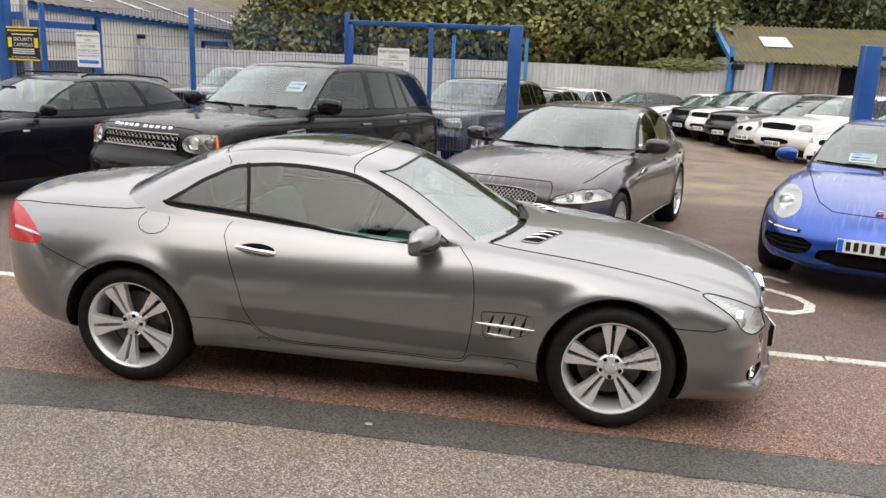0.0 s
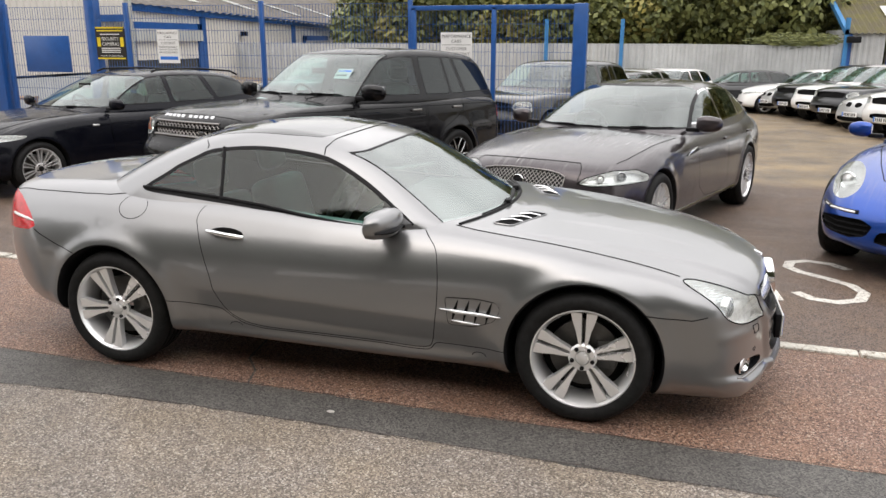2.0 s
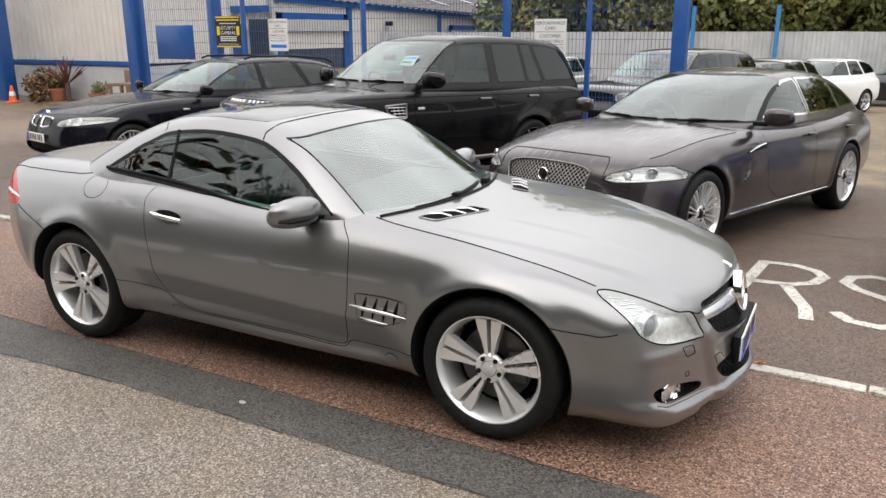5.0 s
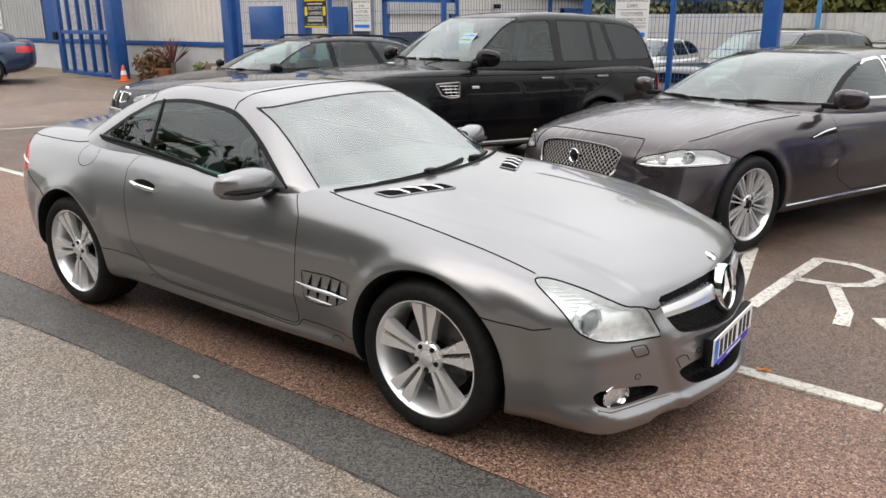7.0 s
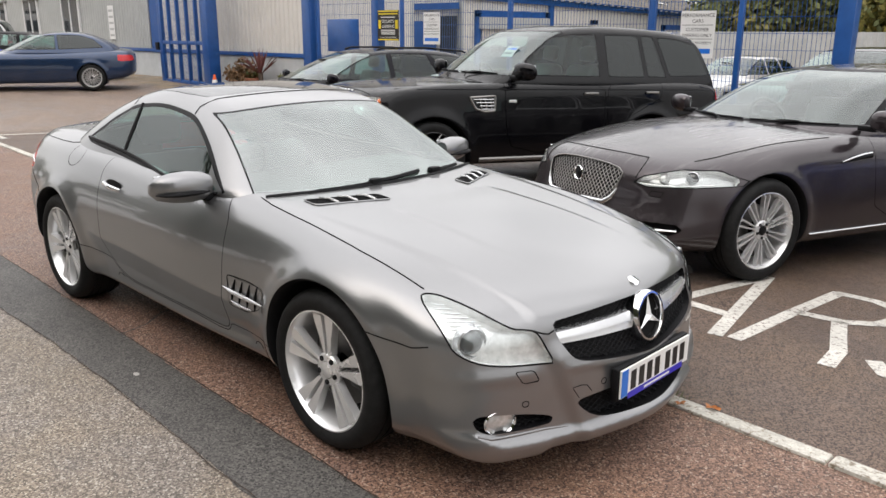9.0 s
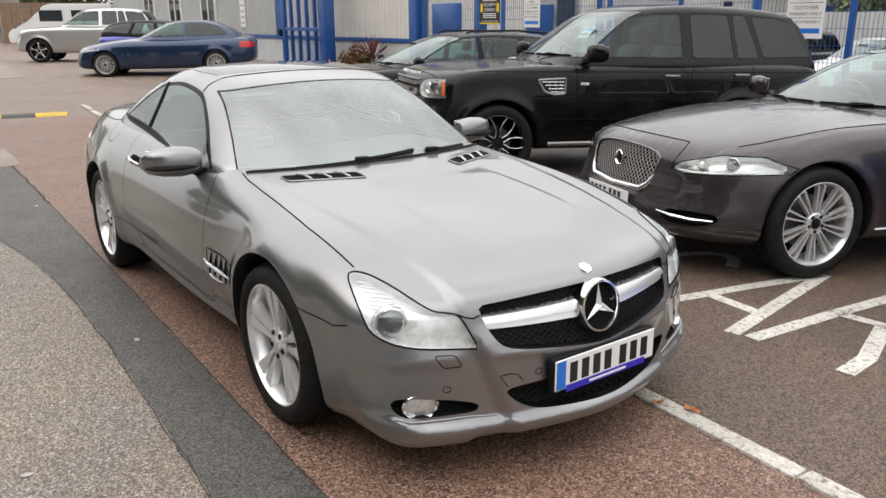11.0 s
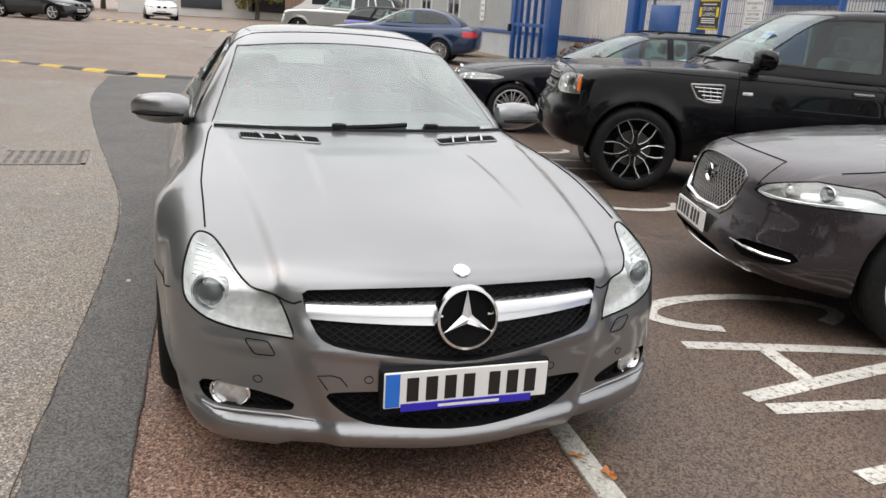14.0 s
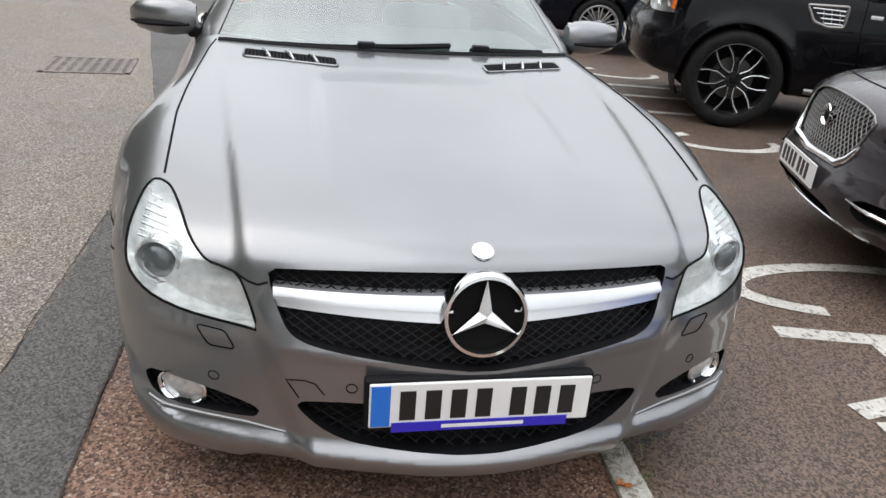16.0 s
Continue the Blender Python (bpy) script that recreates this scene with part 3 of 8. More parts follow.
def interior(root, s, mat):
    """Seats, dashboard and steering wheel inside the cab."""
    zf, xs = s["belt"] - s.get("seat_drop", 0.66), s["seats"]
    for i, (x, y) in enumerate(xs):
        bm = bmesh.new()
        box(bm, x - 0.25, x + 0.28, y - 0.25, y + 0.25, zf + 0.12, zf + 0.34, 0.06)
        box(bm, -0.09, 0.09, -0.25, 0.25, 0, 0.56, 0.06, m=pose(x - 0.22, y, zf + 0.26, 0, -16, 0))
        box(bm, -0.05, 0.05, -0.13, 0.13, 0, 0.17, 0.045, m=pose(x - 0.385, y, zf + 0.85, 0, -10, 0))
        smooth(part("seat", bm, mat, root), 50)
    xd = s["dash"]
    bm = bmesh.new()
    hw = s["dash_w"]
    box(bm, xd - 0.28, xd + 0.35, -hw, hw, s["belt"] - 0.42, s["belt"] - 0.03, 0.09, 3)
    smooth(part("dashboard", bm, M_LEATHER, root), 50)
    sx, sy = xd - 0.42, s["driver_y"]
    m = pose(sx, sy, s["belt"] - 0.03, 0, -66, 0)
    ring = [m @ Vector((0.185 * math.cos(a), 0.185 * math.sin(a), 0)) for a in np.linspace(0, 2 * math.pi, 28, endpoint=False)]
    bm = tube(bmesh.new(), ring, 0.016, 8, closed=True)
    box(bm, -0.03, 0.03, -0.17, 0.17, -0.012, 0.012, 0.008, m=m)
    box(bm, -0.07, 0.07, -0.07, 0.07, -0.02, 0.02, 0.015, m=m)
    smooth(part("steering_wheel", bm, M_LEATHER, root), 50)
    bm = bmesh.new()
    box(bm, s["mirror_in"][0] - 0.015, s["mirror_in"][0] + 0.015, -0.12, 0.12, s["mirror_in"][1] - 0.035, s["mirror_in"][1] + 0.035, 0.012)
    smooth(part("rear_view_mirror", bm, M_TRIM, root))


def wing_mirror(root, at, sgn, mat, size=1.0, strip=False, tall=1.0):
    """A door mirror: painted housing on a short arm, with a dark base."""
    m = pose(*at, 0, 0, 0) @ Matrix.Diagonal((size, sgn * size, size * tall, 1))
    bm = bmesh.new()
    rings = []
    for u, (hx, hz, dx) in zip((0.0, 0.03, 0.08, 0.14, 0.19, 0.215), ((0.045, 0.05, 0.0), (0.062, 0.068, -0.004), (0.068, 0.075, -0.01), (0.064, 0.07, -0.02), (0.05, 0.054, -0.032), (0.02, 0.024, -0.04))):
        ring = []
        for k in range(20):
            a = 2 * math.pi * k / 20
            c, sn = math.cos(a), math.sin(a)
            flat = 0.55 if c < 0 else 1.0
            ring.append(bm.verts.new(m @ Vector((dx + hx * flat * math.copysign(abs(c) ** 0.8, c), u, hz * math.copysign(abs(sn) ** 0.8, sn) + 0.006 * c))))
        rings.append(ring)
    for a, b in zip(rings, rings[1:]):
        for k in range(20):
            f = (a[k], a[(k + 1) % 20], b[(k + 1) % 20], b[k])
            bm.faces.new(f if sgn > 0 else f[::-1])
    bm.faces.new(rings[0] if sgn < 0 else rings[0][::-1])
    bm.faces.new(rings[-1] if sgn > 0 else rings[-1][::-1])
    bmesh.ops.recalc_face_normals(bm, faces=bm.faces)
    ob = smooth(part("wing_mirror", bm, mat, root), 60)
    bm = bmesh.new()
    box(bm, -0.035, 0.03, -0.10, 0.03, -0.075, -0.035, 0.012, m=m)
    bmesh.ops.recalc_face_normals(bm, faces=bm.faces)
    smooth(part("mirror_arm", bm, M_TRIM, ob))
    bm = bmesh.new()
    box(bm, -0.052, -0.046, 0.02, 0.19, -0.05, 0.055, 0.002, m=m)
    bmesh.ops.recalc_face_normals(bm, faces=bm.faces)
    part("mirror_glass", bm, M_CHROME, ob)
    if strip:
        tubepart("indicator_strip", [m @ Vector((x, u, -0.02)) for x, u in ((0.05, 0.02), (0.058, 0.08), (0.05, 0.14), (0.03, 0.185), (0.0, 0.21))], [0.006, 0.011, 0.011, 0.009, 0.004], M_TRIM, ob, 6, label="dark indicator strip")
    return ob


def bars_plate(root, m, w=0.52, h=0.111, mat=None, band=True, groups=((0.0, 4), (0.0, 3)), strip=False):
    """A number plate whose characters are plain bars."""
    bm = bmesh.new()
    box(bm, -0.004, 0.004, -w / 2, w / 2, -h / 2, h / 2, 0.003, m=m)
    ob = part("number_plate", bm, mat or M_PLATE, root, "number plate with dark bars")
    if band:
        bm = bmesh.new()
        box(bm, 0.004, 0.0055, -w / 2 + 0.004, -w / 2 + 0.046, -h / 2 + 0.004, h / 2 - 0.004, m=m)
        part("plate_band", bm, M_PBLUE, ob)
    x = -w / 2 + (0.064 if band else 0.03)
    for i in range(7):
        bm = bmesh.new()
        box(bm, 0.004, 0.0056, x + 0.003, x + 0.038, -0.037, 0.037, m=m)
        part("character_bar", bm, M_INK, ob)
        x += 0.057 + (0.022 if i == 3 else 0)
    if strip:
        bm = bmesh.new()
        box(bm, 0.004, 0.0062, -w / 2 + 0.05, w / 2 - 0.05, -h / 2 - 0.012, -h / 2 + 0.012, m=m)
        part("dealer_strip", bm, M_DBLUE, ob, "deep blue dealer strip")
        bm = bmesh.new()
        box(bm, 0.0062, 0.0068, -0.09, 0.10, -h / 2 - 0.005, -h / 2 + 0.004, m=m)
        part("strip_writing", bm, M_PLATE, ob)
    return ob


def build_car(s, m):
    """Builds a car from its numbers and puts it at the pose m. Returns the thing and its fields."""
    root = thing(s["name"], m, s["label"], s.get("category", "car"), s.get("group", ""))
    fb, fbq, fc, fcq = car_fields(s)
    h = s["cell"]
    wmax, H = s["wm"] + 0.08, s["height"]
    lo, hi = (s["rear"] - 0.08, -wmax, 0.05), (s["front"] + 0.08, wmax, H + 0.08)
    eps = s.get("eps", h * 0.9)
    body = skin(fb, lo, (hi[0], hi[1], s["body_top"]), h, fbq, eps)
    cab = skin(fc, (s["cab_x"][0], -wmax, s["belt"] - 0.22), (s["cab_x"][1], wmax, H + 0.08), h, fcq, eps)
    cb = cut(body, fc(*body[0].T) + 0.012)[1]
    cab = cut(cab, fb(*cab[0].T) + 0.004)[1]
    cab = cut(cab, (s["belt"] - 0.2) - cab[0][:, 2])[0]
    body = cb
    rw, ra, wb = s["wheel_r"], s["arch_r"], s["wb"]
    for cx in (0.0, wb):
        r = np.sqrt((body[0][:, 0] - cx) ** 2 + (body[0][:, 2] - rw) ** 2)
        body = cut(body, np.where(np.abs(body[0][:, 1]) > 0.5, r - ra, 1.0))[1]
    shell = body
    for q in list(s.get("lamps", ())) + list(s.get("holes", ())):
        shell = cut(shell, q[1](shell[0], shell[1]) - 0.004)[1]
    mesh("inner_shell", shifted(shell, -0.014), M_SHELL, root)
    pt = s["paint"]
    # wheel arches
    for cx in (0.0, wb):
        for sg in (-1, 1):
            bm = bmesh.new()
            rows = []
            for k in range(41):
                a = math.pi * (-0.16 + 1.32 * k / 40)
                x, z = cx + ra * math.cos(a), rw + ra * math.sin(a)
                ys = np.linspace(0.4, wmax, 120)
                v = fbq(np.full(120, x), sg * ys, np.full(120, z))
                ins = np.nonzero(v < 0)[0]
                y = ys[ins[-1]] if len(ins) else 0.7
                rows.append([bm.verts.new((x, sg * (y + 0.001), z)), bm.verts.new((cx + (ra - 0.012) * math.cos(a), sg * (y - 0.012), rw + (ra - 0.012) * math.sin(a))), bm.verts.new((cx + (ra + 0.02) * math.cos(a), sg * 0.42, rw + (ra + 0.02) * math.sin(a)))])
            for p, q in zip(rows, rows[1:]):
                for i in (0, 1):
                    f = (p[i], p[i + 1], q[i + 1], q[i])
                    bm.faces.new(f if sg > 0 else f[::-1])
            smooth(part("wheel_arch", bm, s.get("arch_mat", M_TRIM), root), 60)
    made = {}
    shared = {}
    for cx, lab in ((0.0, "r"), (wb, "f")):
        for left in (False, True):
            y = s["track"] * (1 if left else -1)
            ob = wheel(root, "wheel", (cx, y, rw), left, rw, s["tyre_w"], s["rim_r"], s["style"], s.get("rim_mat", M_ALLOY), shared, s.get("wheel_turn", 0) if lab == "r" else 0)
    for name, g, mat, gap, label in s["panels"]:
        p, body = take(body, g, gap)
        if len(p[2]):
            made[name] = mesh(name.split("#")[0], p, mat or pt, root, label)
            made[name + "@"] = p
    for name, g, kind, depth in s.get("lamps", ()):
        p, body = take(body, g, 0.0)
        if not len(p[2]):
            continue
        ob = mesh(name.split("#")[0], p, G_LAMP if kind in ("head", "fog") else (M_RED if kind == "tail" else M_TRIM), root, {"head": "clear headlight cover", "tail": "red tail lamp"}.get(kind, ""))
        made[name] = ob
        made[name + "@"] = p
        if kind in ("head", "fog"):
            ob.visible_shadow = False
            back = shifted(p, -depth)
            mesh("reflector", back, s.get("lamp_mat", M_REFLECT), ob)
            mesh("lamp_wall", rimmed(p, depth), M_REFLECT, ob)
    for name, g, depth, mat in s.get("holes", ()):
        p, body = take(body, g, 0.0)
        if not len(p[2]):
            continue
        wall = rimmed(p, (-depth, 0, 0))
        made[name] = mesh(name.split("#")[0], joined(shifted(p, (-depth, 0, 0)), wall), mat, root)
        made[name + "@"] = p
    made["body"] = mesh("body", body, pt, root)
    # cab: windows first, then what is left is the roof and its pillars
    mesh("cab_lining", shifted(cab_lining(cab, s), -0.02), M_SHELL, root)
    for name, g, mat, label in s["glass"]:
        p, cab = take(cab, g, 0.0)
        if not len(p[2]):
            continue
        band = cut(p, g(p[0], p[1]) + (s.get("screen_seal", s.get("seal", 0.012)) if name == "windscreen" else s.get("seal", 0.012)))
        p, edge = band
        ob = mesh(name.split("#")[0], relaxed(p) if s["cell"] < 0.032 else p, mat, root, label)
        ob.visible_shadow = False
        if len(edge[2]):
            mesh("window_seal", edge, s.get("seal_mat", M_TRIM) if name[:4] in ("side", "quar") else M_TRIM, ob)
        made[name] = ob
        made[name + "@"] = p
    for name, g, mat, label in s.get("cab_panels", ()):
        p, cab = take(cab, g, 0.004)
        made[name] = mesh(name.split("#")[0], p, mat or pt, root, label)
        made[name + "@"] = p
    made["roof"] = mesh("roof", cab, s.get("roof_paint", pt), root)
    interior(root, s, s.get("seat_mat", M_LEATHER))
    return root, made, fbq, fcq


def cab_lining(cab, s):
    """The part of the cab that is not glazed, for its dark lining."""
    for name, g, mat, label in s["glass"]:
        cab = cut(cab, g(cab[0], cab[1]) + 0.01)[1]
    return cab


def screen(x0, dz0, z1, y_of, k=1):
    """The region of a windscreen (k = 1) or back window (k = -1): past x0, between two heights, within a half-width that falls with height."""
    def g(p, n):
        a = np.abs(p[:, 1]) - (y_of[0] + (y_of[1] - y_of[0]) * (p[:, 2] - dz0) / (z1 - dz0))
        d = np.maximum(np.maximum(a, dz0 - p[:, 2]), p[:, 2] - z1)
        return np.where((k * (p[:, 0] - x0) > 0) & (k * n[:, 0] > 0.08), d, 1.0)
    return g


def surf(f, axis, a, b, lo, hi, n=90):
    """The outermost place, coming from hi towards lo along an axis, where the solid f begins; a and b are the other two coordinates."""
    s = np.linspace(float(hi), float(lo), n)
    c = [np.full(n, float(a)), np.full(n, float(b))]
    c.insert(axis, s)
    v = f(*c)
    k = np.nonzero(v < 0)[0]
    if not len(k):
        return float(lo)
    i = k[0]
    if not i:
        return float(hi)
    return float(s[i - 1] + (s[i] - s[i - 1]) * v[i - 1] / (v[i - 1] - v[i]))


def on_front(f, y, z, out=0.0, hi=4.3):
    return Vector((surf(f, 0, y, z, 1.0, hi) + out, y, z))


def on_side(f, x, z, sg, out=0.0):
    return Vector((x, surf(f, 1, x, z, sg * 0.3, sg * 1.2) + sg * out, z))


def on_top(f, x, y, out=0.0):
    return Vector((x, y, surf(f, 2, x, y, 0.3, 1.9) + out))


def dense(pts, n=5):
    """Fills in points along a broken line, so that it can follow a curved body closely."""
    out = []
    for a, b in zip(pts, pts[1:]):
        out += [tuple(a[i] + (b[i] - a[i]) * k / n for i in range(2)) for k in range(n)]
    return out + [tuple(pts[-1][:2])]


def seam(root, pts, r=0.0028, closed=False, name="shut_line", mat=None):
    """A dark joint line lying on the body."""
    return tubepart(name, pts, r, mat or M_SHELL, root, 5, closed)


def lattice(root, f, inside, y0, y1, z0, z1, step, r, back, mat, name="grille_mesh", lean=0.62):
    """A diamond wire mesh set back behind the front of a body, inside a drawn opening."""
    o = outline(inside)
    bm = bmesh.new()
    n = int((y1 - y0 + z1 - z0) / step) + 2
    zs = np.linspace(z0, z1, 60)
    for sg in (1, -1):
        for i in range(-4, n):
            ys = y0 - (z1 - z0) / lean + i * step * 1.5 + (zs - z0) / lean
            ys = ys if sg > 0 else (y0 + y1) - ys
            ok = np.nonzero(o(ys, zs) < -0.002)[0]
            if len(ok) > 1:
                run = list(ok[::8]) + [ok[-1]]
                tube(bm, [on_front(f, ys[k], zs[k], -back) for k in run], r, 4, False)
    ob = part(name, bm, mat, root)
    ob["kind"] = "stuff"
    return ob


def wiper(root, f, ys, z, pivot):
    """A windscreen wiper lying low on the glass."""
    pts = []
    for y in np.linspace(ys[0], ys[1], 9):
        pts.append(on_front(f, y, z, 0.012))
    ob = tubepart("wiper", pts, 0.007, M_TRIM, root, 6)
    p = on_front(f, pivot, z, 0.03)
    tubepart("wiper_arm", [p + Vector((0.07, 0.03, -0.045)), p + Vector((0.03, 0.0, -0.005)), pts[5] + Vector((0.01, 0, 0.008)), pts[3] + Vector((0.006, 0, 0.008))], 0.008, M_TRIM, ob, 6)
    return ob


def ring_on(root, f, y, z, r, out, yaw, name, mats=None, deep=0.03):
    """A turned lamp bowl with a bright rim, set into the front of a body."""
    fm = Matrix.Translation(on_front(f, y, z, out)) @ pose(0, 0, 0, 0, 0, 90 + yaw)
    bm = lathe(bmesh.new(), [(r * 0.86, deep), (r * 0.97, 0.0), (r, -0.006), (r * 0.92, -0.011), (r * 0.84, -0.005), (r * 0.76, 0.004)], 32, fm)
    bmesh.ops.recalc_face_normals(bm, faces=bm.faces)
    ob = smooth(part(name, bm, (mats or (M_CHROME, M_REFLECT))[0], root), 50)
    bm = lathe(bmesh.new(), [(r * 0.78, 0.003), (r * 0.5, -0.008), (0.0005, -0.014)], 28, fm)
    smooth(part("lens", bm, (mats or (M_CHROME, M_REFLECT))[1], ob), 60)
    return ob


def sheet_inside(root, f, y, z, w, h, lean, bars=3):
    """A printed sheet behind a windscreen, its writing as plain bars."""
    m = Matrix.Translation(on_front(f, y, z, -0.02)) @ pose(0, 0, 0, 0, -lean, 0)
    bm = box(bmesh.new(), -0.001, 0.001, -w / 2, w / 2, -h / 2, h / 2, m=m)
    ob = part("price_sheet", bm, M_SHEET, root, "pale price sheet behind the windscreen")
    for i in range(bars):
        zz = h / 2 - h * (i + 0.6) / (bars + 0.4)
        bm = box(bmesh.new(), 0.001, 0.002, -w * 0.42, w * (0.42 - 0.13 * (i % 2)), zz - h * 0.07, zz + h * 0.07, m=m)
        part("sheet_bar", bm, M_PBLUE if i == 0 else M_INK, ob)
    return ob

# ---- the silver-grey roadster ----
def ease(t):
    t = np.clip(t, 0, 1)
    return t * t * (3 - 2 * t)


def roadster_hood(x, ay):
    """The bonnet between its outer creases, which deepen towards the grille, and a low dome inside two shorter creases."""
    outer = 0.645 - 0.105 * (x - 2.15)
    inner = 0.33 + 0.01 * (x - 2.5)
    a = (0.004 + 0.011 * ease((x - 2.3) / 1.0)) * ease((x - 2.05) / 0.25) * ease((outer + 0.022 - ay) / 0.044)
    b = 0.0065 * ease((x - 2.32) / 0.2) * ease((3.25 - x) / 0.55) * ease((inner + 0.02 - ay) / 0.04)
    return a + b


def roadster_crease(x, z):
    """The lower feature line between the wheels: the flank swells down to it and tucks in below, above an outward sill."""
    zc = 0.51 - 0.02 * (x - 0.45) - 0.016 * np.maximum(x - 0.45, 0) ** 2
    t = np.clip(np.minimum(x - 0.40, 2.16 - x) / 0.18, 0, 1)
    d = z - zc
    swell = np.where(d > 0, 0.011 * np.exp(-(d / 0.075) ** 2), 0.011 - np.minimum(0.30 * -d, 0.036))
    return t * (swell + 0.020 * ease((0.295 - z) / 0.07))


def roadster_nose(ay, z):
    """How far the nose stands out: the lower blade, the middle between the two diagonal ridges, and soft ledges below grille and headlights."""
    blade = 0.026 * ease((0.236 + 0.034 * ease((ay - 0.66) / 0.1) - z) / 0.034 + 0.5) * ease((ay + 0.9) / 0.2) + 0.02 * ease(1 - ay / 0.36) * ease((0.27 - z) / 0.05)
    w = np.interp(z, (0.20, 0.33, 0.42, 0.50), (0.385, 0.430, 0.462, 0.490))
    mid = 0.022 * ease((w + 0.028 - ay) / 0.056) * ease((0.585 - z) / 0.09)
    ledge = 0.007 * np.exp(-((z - 0.432 - 0.095 * ay) / 0.016) ** 2) * ease((0.48 - ay) / 0.06)
    brow = 0.008 * np.exp(-((z - 0.468) / 0.026) ** 2) * ease((ay - 0.50) / 0.08)
    return blade + mid + ledge + brow


door_r = [(1.725, 0.905), (1.797, 0.832), (1.832, 0.797), (1.847, 0.748), (1.860, 0.64), (1.857, 0.52), (1.848, 0.44), (1.826, 0.315), (1.803, 0.286), (1.715, 0.285), (1.54, 0.298), (1.29, 0.303), (1.03, 0.303), (0.895, 0.307), (0.796, 0.322), (0.70, 0.372), (0.668, 0.43), (0.642, 0.508), (0.632, 0.557), (0.598, 0.645), (0.553, 0.752), (0.524, 0.817), (0.507, 0.851), (0.520, 0.90), (0.56, 0.93), (0.63, 1.02), (1.0, 1.06), (1.6, 1.0)]
head_r = [(0.735, 0.714), (0.712, 0.713), (0.692, 0.706), (0.664, 0.684), (0.642, 0.658), (0.618, 0.636), (0.596, 0.622), (0.565, 0.618), (0.530, 0.610), (0.512, 0.572), (0.486, 0.496), (0.512, 0.495), (0.570, 0.500), (0.650, 0.506), (0.715, 0.518), (0.757, 0.538), (0.785, 0.565), (0.791, 0.605), (0.786, 0.645), (0.768, 0.688), (0.752, 0.707)]
tail_r = [(-0.80, 0.912), (-0.69, 0.882), (-0.576, 0.804), (-0.510, 0.732), (-0.75, 0.712), (-1.1, 0.70), (-1.1, 0.91)]
fuel = [(0.108 + 0.088 * math.cos(a), 0.888 + 0.060 * math.sin(a)) for a in np.linspace(0, 2 * math.pi, 24, endpoint=False)]
half = [(0.10, 0.648), (0.2, 0.646), (0.30, 0.642), (0.40, 0.636), (0.466, 0.631), (0.463, 0.605), (0.447, 0.552), (0.424, 0.508), (0.395, 0.489), (0.335, 0.476), (0.24, 0.464), (0.12, 0.449), (0.0, 0.436)]
grille = [(-y, z) for y, z in half[-2::-1]] + half
half = [(0.12, 0.353), (0.24, 0.352), (0.33, 0.350), (0.398, 0.344), (0.408, 0.333), (0.38, 0.302), (0.337, 0.270), (0.285, 0.251), (0.2, 0.243), (0.0, 0.236)]
intake = [(-y, z) for y, z in half[-2::-1]] + half
foghole = [(0.756, 0.318), (0.742, 0.336), (0.70, 0.338), (0.60, 0.327), (0.54, 0.314), (0.492, 0.299), (0.484, 0.280), (0.51, 0.270), (0.60, 0.268), (0.69, 0.266), (0.735, 0.276)]
rocker = [(0.30, 0.425), (0.42, 0.418), (0.665, 0.397), (0.702, 0.366), (0.79, 0.316), (0.90, 0.299), (1.29, 0.295), (1.54, 0.290), (1.72, 0.277), (1.812, 0.277), (1.835, 0.322), (1.99, 0.316), (2.3, 0.325), (2.3, 0.05), (0.30, 0.05)]
glass_r = [(0.125, 0.985), (0.18, 1.022), (0.255, 1.067), (0.31, 1.108), (0.40, 1.15), (0.47, 1.187), (0.56, 1.20), (0.70, 1.213), (0.83, 1.214), (0.97, 1.205), (1.15, 1.186), (1.25, 1.153), (1.36, 1.104), (1.467, 1.047), (1.575, 0.976), (1.68, 0.908), (1.72, 0.875), (1.39, 0.85), (1.06, 0.892), (0.615, 0.927), (0.36, 0.948), (0.15, 0.965)]


def roadster_screen(p, n):
    """The windscreen: its top edge bows down to the pillars."""
    ay, z = np.abs(p[:, 1]), p[:, 2]
    d = np.maximum(np.maximum(ay - (0.685 - 0.155 * (z - 0.86) / 0.34), 0.84 - z), z + 0.13 * ay ** 2 - 1.236)
    return np.where((p[:, 0] > 1.15) & (n[:, 0] > 0.08), d, 1.0)


